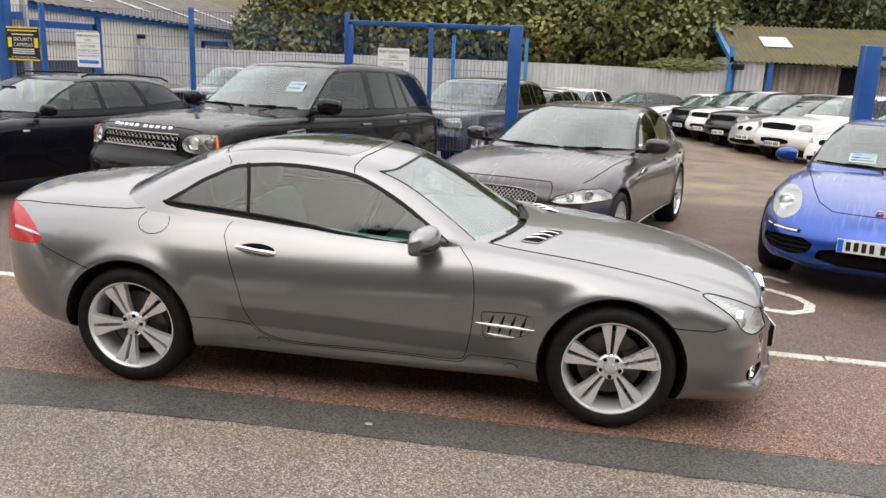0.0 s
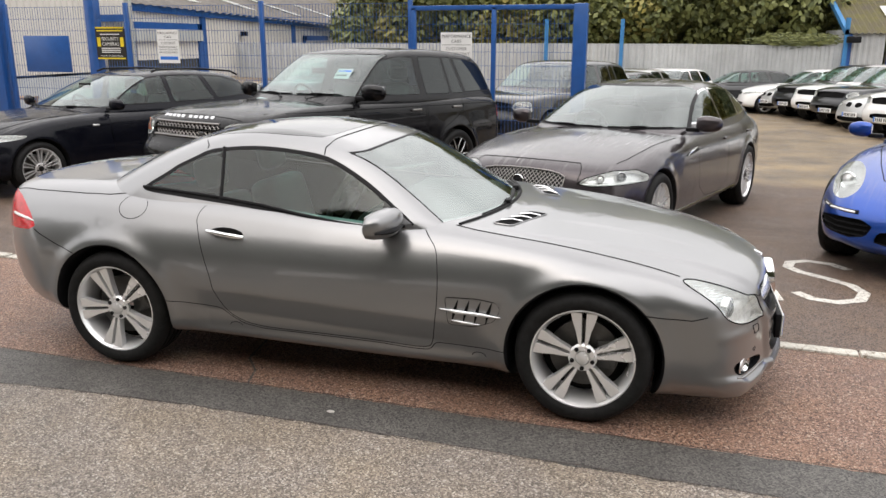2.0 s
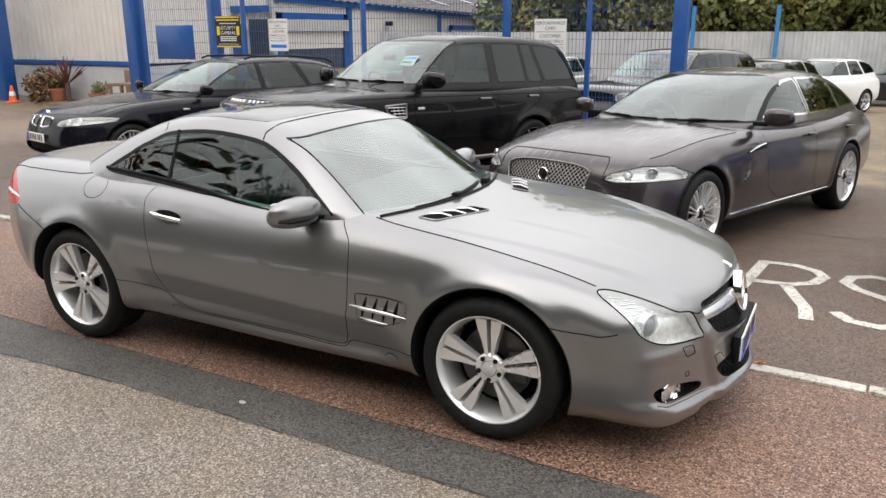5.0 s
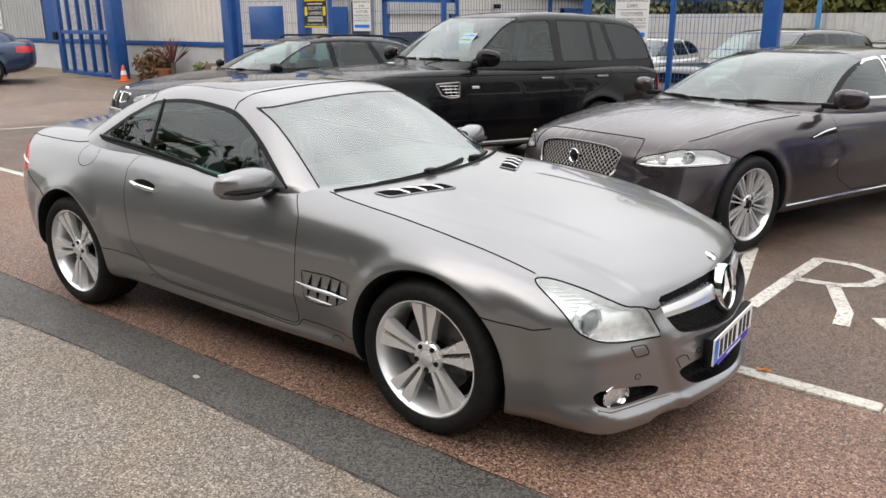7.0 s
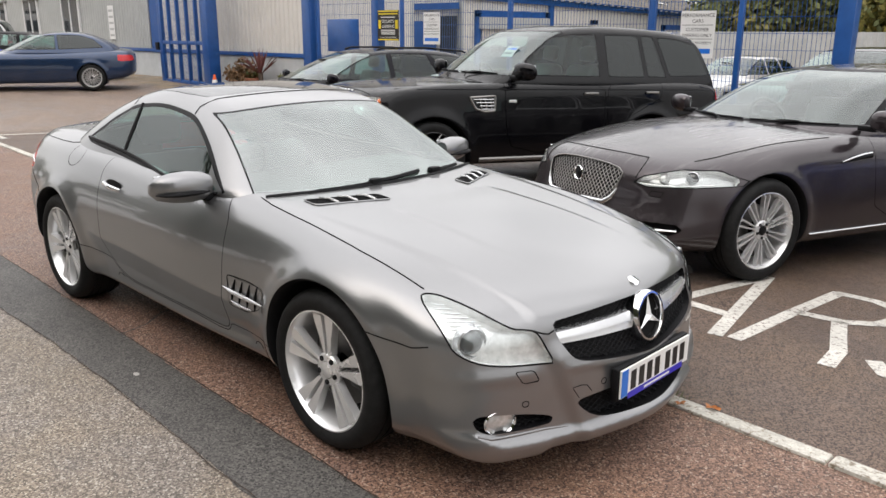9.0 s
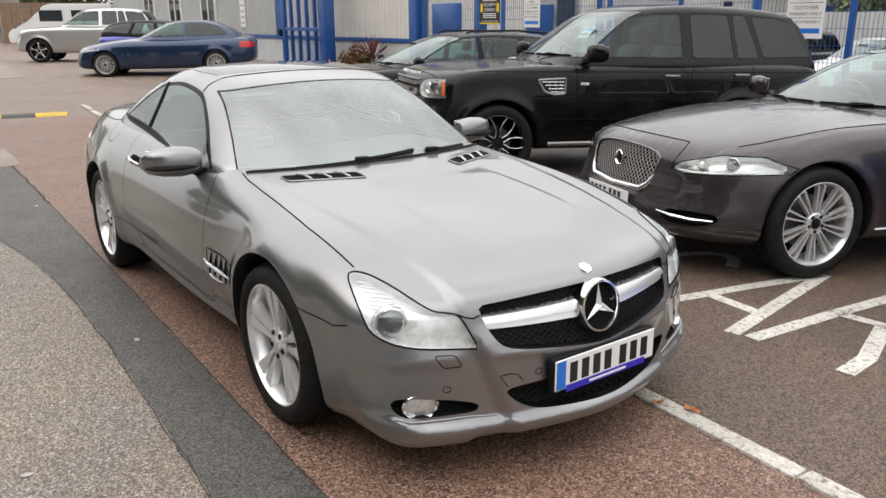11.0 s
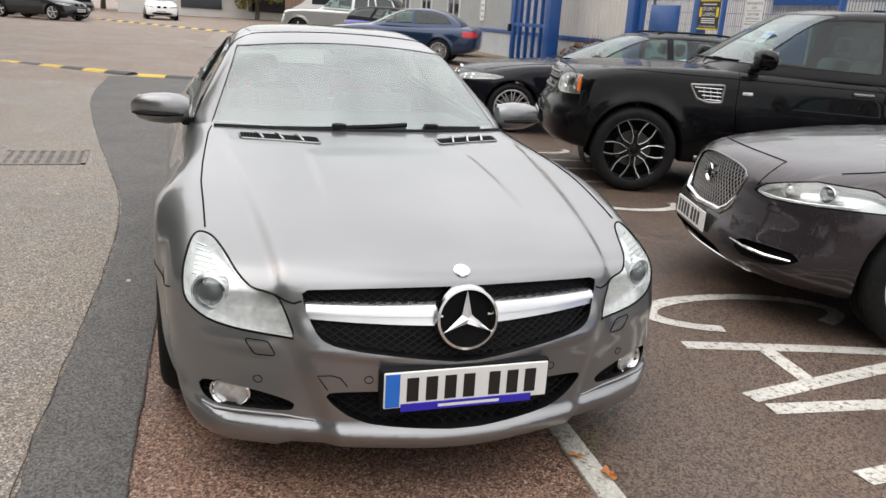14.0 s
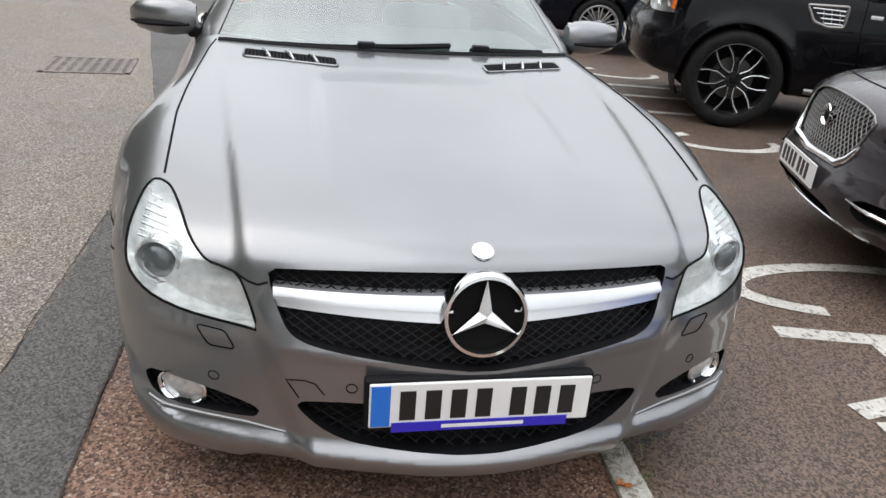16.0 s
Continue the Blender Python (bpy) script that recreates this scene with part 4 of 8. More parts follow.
hero = dict(
    name="roadster", label="metallic grey two-door roadster with hard top, parked on red tarmac", paint=M_GREY, wb=2.56, rear=-1.03, front=3.50, height=1.31, wm=0.915,
    body=[(-0.98, 0.36), (-1.03, 0.55), (-1.03, 0.72), (-1.0, 0.90), (-0.94, 0.955), (-0.80, 0.985), (-0.40, 1.005), (0.3, 1.0), (1.0, 0.975), (1.7, 0.93), (2.05, 0.897), (2.40, 0.861), (2.80, 0.817), (3.10, 0.764), (3.27, 0.716), (3.37, 0.676), (3.42, 0.63), (3.44, 0.53), (3.455, 0.42), (3.458, 0.30), (3.468, 0.19), (3.42, 0.135), (3.0, 0.14), (2.2, 0.175), (0.4, 0.215), (-0.4, 0.24), (-0.85, 0.27)],
    cab=[(2.16, 0.84), (1.95, 0.96), (1.70, 1.105), (1.50, 1.21), (1.30, 1.272), (1.0, 1.305), (0.7, 1.31), (0.4, 1.28), (0.1, 1.185), (-0.15, 1.07), (-0.40, 0.94), (-0.5, 0.7), (2.2, 0.7)],
    cab_x=(-0.55, 2.2), cab_mid=0.8, cab_bow=(0.36, 0.35), cab_k=0.09, cab_crown=0.10,
    W=((-1.05, 0.74), (-0.6, 0.832), (-0.3, 0.872), (0.0, 0.894), (0.4, 0.890), (0.8, 0.883), (1.7, 0.875), (2.2, 0.865), (2.56, 0.89), (2.9, 0.855), (3.1, 0.840), (3.3, 0.825), (3.5, 0.79)),
    inset=((0.1, 0.075), (0.2, 0.045), (0.34, 0.012), (0.46, 0.004), (0.58, 0.0), (0.68, 0.016), (0.78, 0.058), (0.83, 0.09), (0.90, 0.140), (0.98, 0.20), (1.05, 0.25)),
    CW=((-0.5, 0.62), (0.1, 0.72), (0.5, 0.715), (1.0, 0.715), (1.6, 0.73), (2.1, 0.72)), belt=0.93, tumble=0.62,
    plan=(0.29, 0.10, 0.31, 0.45), crown=0.045, k=0.10, flare=0.018, wheel_r=0.325, arch_r=0.372, track=0.745, tyre_w=0.245, rim_r=0.243, style="five_twin", wheel_turn=24,
    cell=0.0145, eps=0.010, body_top=1.12, hood=roadster_hood, crease=roadster_crease, nose=roadster_nose,
    panels=[("rocker#r", side_of(rocker, -1, 0), None, 0.004, ""), ("rocker#l", side_of(rocker, 1, 0), None, 0.004, ""),
            ("door#r", side_of(door_r, -1, 1), None, 0.004, ""), ("door#l", side_of(door_r, 1, 1), None, 0.004, ""),
            ("fuel_flap", side_of(fuel, -1, 1), None, 0.004, "")],
    lamps=[("headlight#r", front_of(head_r, -1, 1, 2.9, -0.2), "head", 0.04), ("headlight#l", front_of(head_r, 1, 1, 2.9, -0.2), "head", 0.04),
           ("tail_lamp#r", side_of(tail_r, -1, 1), "tail", 0.03), ("tail_lamp#l", side_of(tail_r, 1, 1), "tail", 0.03)],
    holes=[("grille_backing", front_of(grille, 0, 1, 3.1), 0.05, M_TRIM), ("intake_backing", front_of(intake, 0, 1, 3.2), 0.06, M_TRIM),
           ("fog_recess#r", front_of(foghole, -1, 1, 2.95, -0.2), 0.05, M_TRIM), ("fog_recess#l", front_of(foghole, 1, 1, 2.95, -0.2), 0.05, M_TRIM)],
    glass=[("windscreen", roadster_screen, G_CLEAR, "clear windscreen"), ("rear_window", screen(0.3, 1.0, 1.20, (0.50, 0.45), -1), G_SIDE, ""),
           ("side_window#r", side_of(glass_r, -1, 1), G_SIDE, "green tinted side window"), ("side_window#l", side_of(glass_r, 1, 1), G_SIDE, "green tinted side window")],
    seal=0.020, screen_seal=0.006, seat_mat=M_LEATHERL, seats=((0.75, -0.36), (0.75, 0.36)), dash=1.60, dash_w=0.64, driver_y=-0.36, mirror_in=(1.46, 1.15), seat_drop=0.84,
    cab_panels=[("roof_glass", above_of([(0.36, -0.40), (0.40, -0.44), (1.08, -0.475), (1.15, -0.38), (1.185, 0), (1.15, 0.38), (1.08, 0.475), (0.40, 0.44), (0.36, 0.40), (0.30, 0)], 1), M_ROOFG, "dark glass roof panel")])
roadster, hp, hero_body, hero_cab = build_car(hero, Matrix())


# nose: grille, bars, star roundel, plate, fog lamps
hb = hero_body
lattice(roadster, hb, chaikin(grille, 1), -0.47, 0.47, 0.43, 0.65, 0.021, 0.0018, 0.024, M_TRIM)
lattice(roadster, hb, chaikin(intake, 1), -0.42, 0.42, 0.23, 0.36, 0.026, 0.0018, 0.03, M_TRIM, "intake_mesh")
for sg in (-1, 1):
    rows = []
    for y in np.linspace(0.07, 0.455, 12):
        t = (y - 0.07) / 0.385
        zt, zb_ = 0.598 - 0.006 * t, 0.536 + 0.014 * t
        rows.append([(y, z, o) for z, o in ((zt, -0.028), (zt - 0.001, 0.004), (zt - (zt - zb_) * 0.35, 0.014), (zt - (zt - zb_) * 0.55, 0.013), (zt - (zt - zb_) * 0.62, 0.005), (zb_ + 0.002, 0.002), (zb_, -0.028))])
    bm = bmesh.new()
    grid = [[bm.verts.new(on_front(hb, sg * y, z, o - 0.012)) for y, z, o in r] for r in rows]
    for a, b in zip(grid, grid[1:]):
        for i in range(6):
            f = (a[i], a[i + 1], b[i + 1], b[i])
            bm.faces.new(f if sg < 0 else f[::-1])
    for e in (grid[0], grid[-1]):
        bm.faces.new(e)
    bmesh.ops.recalc_face_normals(bm, faces=bm.faces)
    smooth(part("grille_bar", bm, M_SATIN, roadster, "satin silver grille bar"), 40)
cx = on_front(hb, 0, 0.560).x
rm = pose(cx + 0.008, 0, 0.562, 0, -9, 0) @ pose(0, 0, 0, 0, 0, 90) @ Matrix.Scale(0.92, 4)
bm = lathe(bmesh.new(), [(0.100, 0.05), (0.108, 0.03), (0.107, 0.0), (0.101, -0.013), (0.093, -0.014), (0.089, -0.004), (0.089, 0.01)], 56, rm)
bmesh.ops.recalc_face_normals(bm, faces=bm.faces)
ring = smooth(part("roundel", bm, M_CHROME, roadster, "chrome roundel ring"), 50)
bm = lathe(bmesh.new(), [(0.0895, 0.012), (0.0005, 0.012)], 48, rm)
part("roundel_disc", bm, M_SHELL, ring)
bm = bmesh.new()
for i in range(3):
    a = math.pi / 2 + i * 2 * math.pi / 3
    tip = Vector((0.0905 * math.cos(a), 0, 0.0905 * math.sin(a)))
    l, r_ = [Vector((0.019 * math.cos(a + q), 0, 0.019 * math.sin(a + q))) for q in (math.pi / 3, -math.pi / 3)]
    c0 = Vector((0, -0.016, 0))
    v = [bm.verts.new(rm @ p) for p in (tip + Vector((0, -0.004, 0)), l, c0, r_)]
    bm.faces.new((v[0], v[1], v[2]))
    bm.faces.new((v[0], v[2], v[3]))
bmesh.ops.recalc_face_normals(bm, faces=bm.faces)
part("roundel_spokes", bm, M_STAR, ring)
pb = on_top(hb, 3.375, 0)
bm = lathe(bmesh.new(), [(0.025, 0.006), (0.025, -0.001), (0.021, -0.004), (0.0005, -0.005)], 28, Matrix.Translation(pb) @ pose(0, 0, 0, 0, 25, 0) @ pose(0, 0, 0.003, -90, 0, 0))
bmesh.ops.recalc_face_normals(bm, faces=bm.faces)
smooth(part("bonnet_badge", bm, M_CHROME, roadster, "small round bonnet badge"), 40)
px = max(on_front(hb, 0, z).x for z in (0.32, 0.37, 0.42))
boxpart("plate_holder", (px - 0.02, px + 0.010, -0.262, 0.262, 0.305, 0.432), M_TRIM, roadster, 0.008)
bars_plate(roadster, pose(px + 0.016, 0, 0.372), w=0.505, strip=True)
for sg in (-1, 1):
    c = on_front(hb, sg * 0.662, 0.304, -0.020)
    fm = Matrix.Translation(c) @ pose(0, 0, 0, 0, 0, 90 + sg * 24)
    bm = lathe(bmesh.new(), [(0.052, 0.03), (0.058, 0.0), (0.058, -0.010), (0.053, -0.014), (0.047, -0.008), (0.045, 0.004)], 36, fm @ Matrix.Diagonal((1.08, 1, 0.86, 1)))
    bmesh.ops.recalc_face_normals(bm, faces=bm.faces)
    fl = smooth(part("fog_lamp", bm, M_CHROME, roadster, "round chrome fog lamp"), 50)
    bm = lathe(bmesh.new(), [(0.047, 0.002), (0.030, -0.004), (0.0005, -0.006)], 28, fm @ Matrix.Diagonal((1.08, 1, 0.86, 1)))
    smooth(part("fog_lens", bm, M_BOWL, fl), 60)
    lattice(roadster, hb, chaikin([(sg * y, z) for y, z in foghole], 1), *sorted((sg * 0.48, sg * 0.62)), 0.26, 0.34, 0.018, 0.0018, 0.03, M_TRIM, "fog_mesh")
    # silver lower edge of the fog lamp opening
    tubepart("fog_trim", [on_front(hb, sg * y, z, 0.001) for y, z in ((0.43, 0.247), (0.52, 0.256), (0.60, 0.255), (0.66, 0.253), (0.71, 0.256), (0.745, 0.268))], [0.003, 0.005, 0.006, 0.006, 0.006, 0.004], M_GREY, roadster, 8)
    # headlamp seal and insides
    seam(roadster, [on_front(hb, sg * y, z, 0.0) for y, z in chaikin(head_r, 1)], 0.0034, True, "headlamp_seal")
    hm = on_front(hb, sg * 0.712, 0.583, -0.045)
    lamp_m = Matrix.Translation(hm) @ pose(0, 0, 0, 0, 0, 90 + sg * 20)
    bm = lathe(bmesh.new(), [(0.060, 0.02), (0.056, -0.008), (0.050, -0.012), (0.044, -0.004), (0.040, 0.0)], 32, lamp_m)
    bmesh.ops.recalc_face_normals(bm, faces=bm.faces)
    smooth(part("projector_ring", bm, M_SATIN, hp["headlight#r" if sg < 0 else "headlight#l"]), 40)
    bm = lathe(bmesh.new(), [(0.042, 0.0), (0.038, -0.012), (0.026, -0.021), (0.012, -0.025), (0.0005, -0.026)], 32, lamp_m)
    bmesh.ops.recalc_face_normals(bm, faces=bm.faces)
    smooth(part("projector_lens", bm, M_LENS, hp["headlight#r" if sg < 0 else "headlight#l"]), 60)
    for i in range(7):
        tubepart("indicator_rib", [on_front(hb, sg * (0.668 + 0.008 * i), 0.626 + 0.010 * i, -0.018), on_front(hb, sg * (0.762 - 0.003 * i), 0.628 + 0.010 * i, -0.018)], 0.003, M_CHROME, hp["headlight#r" if sg < 0 else "headlight#l"], 5)
    # joints on the bumper and round the bonnet
    seam(roadster, [on_front(hb, sg * y, z, 0.001, 4) for y, z in soft([(0.625, 0.484), (0.560, 0.481), (0.538, 0.438), (0.598, 0.438)], 0.012)], 0.0018, True, "washer_flap")
    seam(roadster, [on_front(hb, sg * (0.589 + 0.012 * math.cos(a)), 0.362 + 0.011 * math.sin(a), 0.0005) for a in np.linspace(0, 6.28, 14, endpoint=False)], 0.0014, True, "parking_sensor")
    seam(roadster, [on_front(hb, sg * (0.286 + 0.012 * math.cos(a)), 0.388 + 0.011 * math.sin(a), 0.0005) for a in np.linspace(0, 6.28, 14, endpoint=False)], 0.0014, True, "parking_sensor")
    seam(roadster, [on_side(hb, x, z, sg, 0.0) for x, z in dense(((2.83, 0.573), (2.927, 0.561), (3.032, 0.557), (3.10, 0.574)))], 0.0026)
    seam(roadster, [on_top(hb, x, sg * y, 0.0) for x, y in dense(((1.90, 0.672), (2.0, 0.688), (2.2, 0.702), (2.45, 0.718), (2.64, 0.726), (2.82, 0.722), (2.97, 0.720)))], 0.0032, name="bonnet_shut_line")
    seam(roadster, [on_front(hb, sg * y, z, 0.0) for y, z in dense(((0.535, 0.611), (0.512, 0.600), (0.488, 0.594), (0.466, 0.602)))], 0.003, name="bonnet_shut_line")
    seam(roadster, [on_side(hb, x, z, sg, 0.0) for x, z in dense(((-0.21, 0.636), (-0.35, 0.668), (-0.49, 0.714), (-0.53, 0.732)))], 0.0026)
    seam(roadster, [on_top(hb, x, sg * y, 0.0) for x, y in dense(((0.07, 0.694), (-0.07, 0.710), (-0.24, 0.702), (-0.41, 0.684), (-0.6, 0.656), (-0.79, 0.606), (-0.86, 0.55)))], 0.003, name="boot_shut_line")
    # bonnet louvres
    q = [(2.06, 0.565), (2.155, 0.565), (2.29, 0.255), (2.195, 0.255)]
    bm = bmesh.new()
    n1, n2 = 14, 5
    g2 = []
    for i in range(n1 + 1):
        t = i / n1
        xa, xb, y = 2.06 + 0.135 * t, 2.155 + 0.135 * t, 0.565 - 0.31 * t
        g2.append([bm.verts.new(on_top(hb, xa + (xb - xa) * j / n2, sg * y, 0.003)) for j in range(n2 + 1)])
    for a, b in zip(g2, g2[1:]):
        for j in range(n2):
            bm.faces.new((a[j], a[j + 1], b[j + 1], b[j]))
    bmesh.ops.recalc_face_normals(bm, faces=bm.faces)
    lv = part("bonnet_louvre", bm, M_SHELL, roadster, "black mesh bonnet louvre with silver fins")
    bm = bmesh.new()
    for i in range(26):
        t = i / 25
        y = 0.562 - 0.305 * t
        tube(bm, [on_top(hb, 2.068 + 0.135 * t, sg * y, 0.005), on_top(hb, 2.15 + 0.135 * t, sg * y, 0.005)], 0.0012, 4, False)
    for j in range(4):
        tube(bm, [on_top(hb, 2.078 + 0.02 * j + 0.135 * t, sg * (0.562 - 0.305 * t), 0.005) for t in np.linspace(0, 1, 8)], 0.0012, 4, False)
    ob = part("louvre_mesh", bm, M_TRIM, lv)
    ob["kind"] = "stuff"
    for t in (0.25, 0.5, 0.75):
        xa, y = 2.06 + 0.135 * t, 0.565 - 0.31 * t
        tubepart("fin", [on_top(hb, xa - 0.004, sg * (y + 0.012), 0.006), on_top(hb, xa + 0.048, sg * y, 0.014), on_top(hb, xa + 0.10, sg * (y - 0.012), 0.006)], 0.0055, M_SATIN, lv, 6)
    seam(lv, [on_top(hb, x, sg * y, 0.003) for x, y in soft(q, 0.02)], 0.004, True, "louvre_edge", M_GREY)
    # gills behind the front wheel
    gl = [(1.885, 0.585), (2.165, 0.575), (2.135, 0.445), (1.90, 0.425)]
    bm = bmesh.new()
    rows = []
    for i in range(9):
        x0 = 1.90 + 0.255 * i / 8
        rows.append([bm.verts.new(on_side(hb, x0 + (0.02 if j else 0) * (1 - j / 6), 0.570 - (0.135 - 0.03 * (i / 8) ** 2) * j / 6 - 0.006 * i / 8, sg, 0.0025)) for j in range(7)])
    for a, b in zip(rows, rows[1:]):
        for j in range(6):
            bm.faces.new((a[j], a[j + 1], b[j + 1], b[j]))
    bmesh.ops.recalc_face_normals(bm, faces=bm.faces)
    gv = part("side_gill", bm, M_GREY, roadster, "side gill with silver fins")
    for i in range(4):
        x0 = 1.945 + 0.055 * i
        tubepart("gill_rib", [on_side(hb, x0 + 0.016, 0.562, sg, 0.004), on_side(hb, x0, 0.51, sg, 0.003), on_side(hb, x0 - 0.012, 0.450, sg, 0.004)], [0.002, 0.010, 0.002], M_SHELL, gv, 6)
    seam(gv, [on_side(hb, x, z, sg, 0.002) for x, z in soft([(1.895, 0.572), (2.055, 0.574), (2.15, 0.562), (2.168, 0.53), (2.138, 0.468), (2.04, 0.432), (1.915, 0.438)], 0.02)], 0.0016, True, "gill_edge")
    tubepart("gill_fin", [on_side(hb, 1.87, 0.513, sg, 0.004), on_side(hb, 1.95, 0.509, sg, 0.016), on_side(hb, 2.08, 0.502, sg, 0.018), on_side(hb, 2.17, 0.495, sg, 0.006)], [0.003, 0.010, 0.010, 0.003], M_SATIN, gv, 8)
    tubepart("gill_fin", [on_side(hb, 1.93, 0.460, sg, 0.003), on_side(hb, 1.97, 0.457, sg, 0.009), on_side(hb, 2.03, 0.450, sg, 0.008), on_side(hb, 2.07, 0.446, sg, 0.003)], [0.003, 0.008, 0.007, 0.003], M_SATIN, gv, 8)
    # door pull, mirror, jacking caps
    door = hp["door#r" if sg < 0 else "door#l"]
    # thin black lens on the door stands for the shade behind the handle
    bm = bmesh.new()
    bmesh.ops.create_uvsphere(bm, u_segments=24, v_segments=10, radius=1, matrix=Matrix.Translation(on_side(hb, 0.70, 0.790, sg, -0.003)) @ Matrix.Diagonal((0.10, 0.010, 0.034, 1)))
    smooth(part("handle_shade", bm, M_SHELL, door), 60)
    tubepart("door_handle", [on_side(hb, x, z, sg, o) for x, z, o in ((0.592, 0.799, 0.006), (0.64, 0.797, 0.022), (0.70, 0.792, 0.028), (0.76, 0.786, 0.022), (0.808, 0.780, 0.006))], [0.010, 0.014, 0.013, 0.014, 0.010], M_CHROME, door, 10, label="chrome door handle")
    wing_mirror(roadster, (1.60, sg * 0.765, 0.915), sg, M_GREY, 1.18, True, 0.82)
    for x in (0.74, 2.06):
        zc = 0.305 - 0.022 * (x - 0.5)
        seam(roadster, [on_side(hb, x + 0.035 * math.cos(a), zc + 0.02 * math.sin(a), sg, 0.0) for a in np.linspace(0, math.pi, 10)], 0.002, False, "jacking_cap")
    # black seal along the foot of the side windows, and the roof joints
    tubepart("belt_seal", [on_side(hero_cab, x, z, sg, 0.002) for x, z in dense(((0.13, 0.988), (0.36, 0.974), (0.615, 0.954), (0.854, 0.931), (1.06, 0.904), (1.26, 0.878), (1.42, 0.866), (1.55, 0.869), (1.66, 0.878)))], 0.009, M_TRIM, roadster, 6)
    seam(roadster, [on_top(hero_cab, 1.225 - 0.26 * y * y, sg * y, 0.0) for y in np.linspace(0, 0.50, 10)] + [on_side(hero_cab, x, z, sg, 0.0) for x, z in ((1.148, 1.218), (1.152, 1.200), (1.155, 1.185))], 0.0035, name="roof_joint")
    seam(roadster, [on_top(hero_cab, x, sg * y, 0.0) for x, y in ((0.30, 0.0), (0.31, 0.15), (0.34, 0.30), (0.39, 0.41), (0.425, 0.49))] + [on_side(hero_cab, 0.455, z, sg, 0.0) for z in (1.205, 1.19)], 0.003, name="roof_joint")
    tubepart("window_divider", [on_side(hero_cab, x, z, sg, 0.0) for x, z in ((0.558, 1.20), (0.575, 1.14), (0.588, 1.077), (0.600, 1.01), (0.613, 0.945))], 0.010, M_TRIM, roadster, 6)
    bm = bmesh.new()
    tri = [on_side(hero_cab, x, z, sg, 0.007) for x, z in ((1.53, 0.99), (1.60, 0.945), (1.69, 0.893), (1.70, 0.872), (1.54, 0.87))]
    f = bm.faces.new([bm.verts.new(v) for v in (tri if sg < 0 else tri[::-1])])
    bmesh.ops.solidify(bm, geom=[f], thickness=0.02)
    bmesh.ops.recalc_face_normals(bm, faces=bm.faces)
    part("mirror_sail", bm, M_GREY, roadster)
for y0, y1, yk, za, zb in ((-0.44, 0.17, -0.14, 0.893, 0.918), (0.25, 0.56, 0.29, 0.908, 0.893)):
    pts = [on_front(hero_cab, y0 + (y1 - y0) * i / 12, za + (zb - za) * i / 12, 0.014) for i in range(13)]
    wp = tubepart("wiper", pts, [0.006 if p.y < yk else 0.011 for p in pts], M_TRIM, roadster, 6)
    pk = on_front(hero_cab, yk, za + (zb - za) * (yk - y0) / (y1 - y0), 0.02)
    boxpart("wiper_hinge", (-0.022, 0.016, -0.032, 0.032, -0.012, 0.018), M_TRIM, wp, 0.008, m=Matrix.Translation(pk))
seam(roadster, [on_top(hb, 2.072 - 0.36 * y * y, y, 0.001) for y in np.linspace(-0.66, 0.66, 31)], 0.010, False, "cowl_seal", M_TRIM)
bm = bmesh.new()
box(bm, 0.95, 1.75, -0.11, 0.11, 0.30, 0.62, 0.05)
smooth(part("centre_console", bm, M_LEATHER, roadster))
for sg in (-1, 1):
    lamp = hp["tail_lamp#r" if sg < 0 else "tail_lamp#l"]
    tubepart("reversing_band", [on_side(hb, x, z, sg, -0.002) for x, z in ((-0.545, 0.772), (-0.60, 0.782), (-0.68, 0.79), (-0.74, 0.795))], [0.004, 0.009, 0.010, 0.010], M_REFLECT, lamp, 6, label="clear reversing band")
seam(roadster, [on_front(hb, y, z, 0.0005) for y, z in dense(((-0.400, 0.352), (-0.428, 0.395), (-0.39, 0.398), (-0.365, 0.392), (-0.345, 0.366)))], 0.0016, False, "towing_cap")

# ---- the other cars ----
SLOPE = 0.028


def gz(x, y):
    """The height of the ground: the yard falls gently away from the road, and the road climbs a little towards its far end."""
    return -SLOPE * max(0.0, y - 1.5) * min(1.0, max(0.0, (x + 14) / 6)) + 0.025 * min(max(0.0, -x - 9), 8)


def parked(x, y, heading):
    tilt = -math.degrees(math.atan(SLOPE)) if (y > 1.5 and x > -9) else 0
    return pose(x, y, gz(x, y)) @ pose(0, 0, 0, tilt, 0, 0) @ pose(0, 0, 0, 0, 0, heading)


def both(name, maker, poly, *rest):
    """The same region on either side of a car."""
    return [(name + "#r", maker(poly, -1, 2), *rest), (name + "#l", maker(poly, 1, 2), *rest)]


def saloon_panels(doors, gap=0.006):
    out = []
    for i, d in enumerate(doors):
        for sg in (-1, 1):
            out.append((f"door#{i}{sg}", side_of(d, sg, 1), None, gap, ""))
    return out


def side_glass(polys, mats):
    out = []
    for i, (p, mt) in enumerate(zip(polys, mats)):
        for sg in (-1, 1):
            out.append((f"side_window#{i}{sg}", side_of(p, sg, 0), mt, "privacy side window" if mt is G_DARK else "tinted side window"))
    return out


def handles(root, pts, mat, ymax):
    for x, z in pts:
        for sg in (-1, 1):
            bm = bmesh.new()
            box(bm, x - 0.09, x + 0.09, sg * ymax - 0.016, sg * ymax + 0.016, z - 0.014, z + 0.014, 0.01)
            smooth(part("door_handle", bm, mat, root))


def side_of_(poly, sgn, rounds):
    return side_of(poly, sgn, 0)


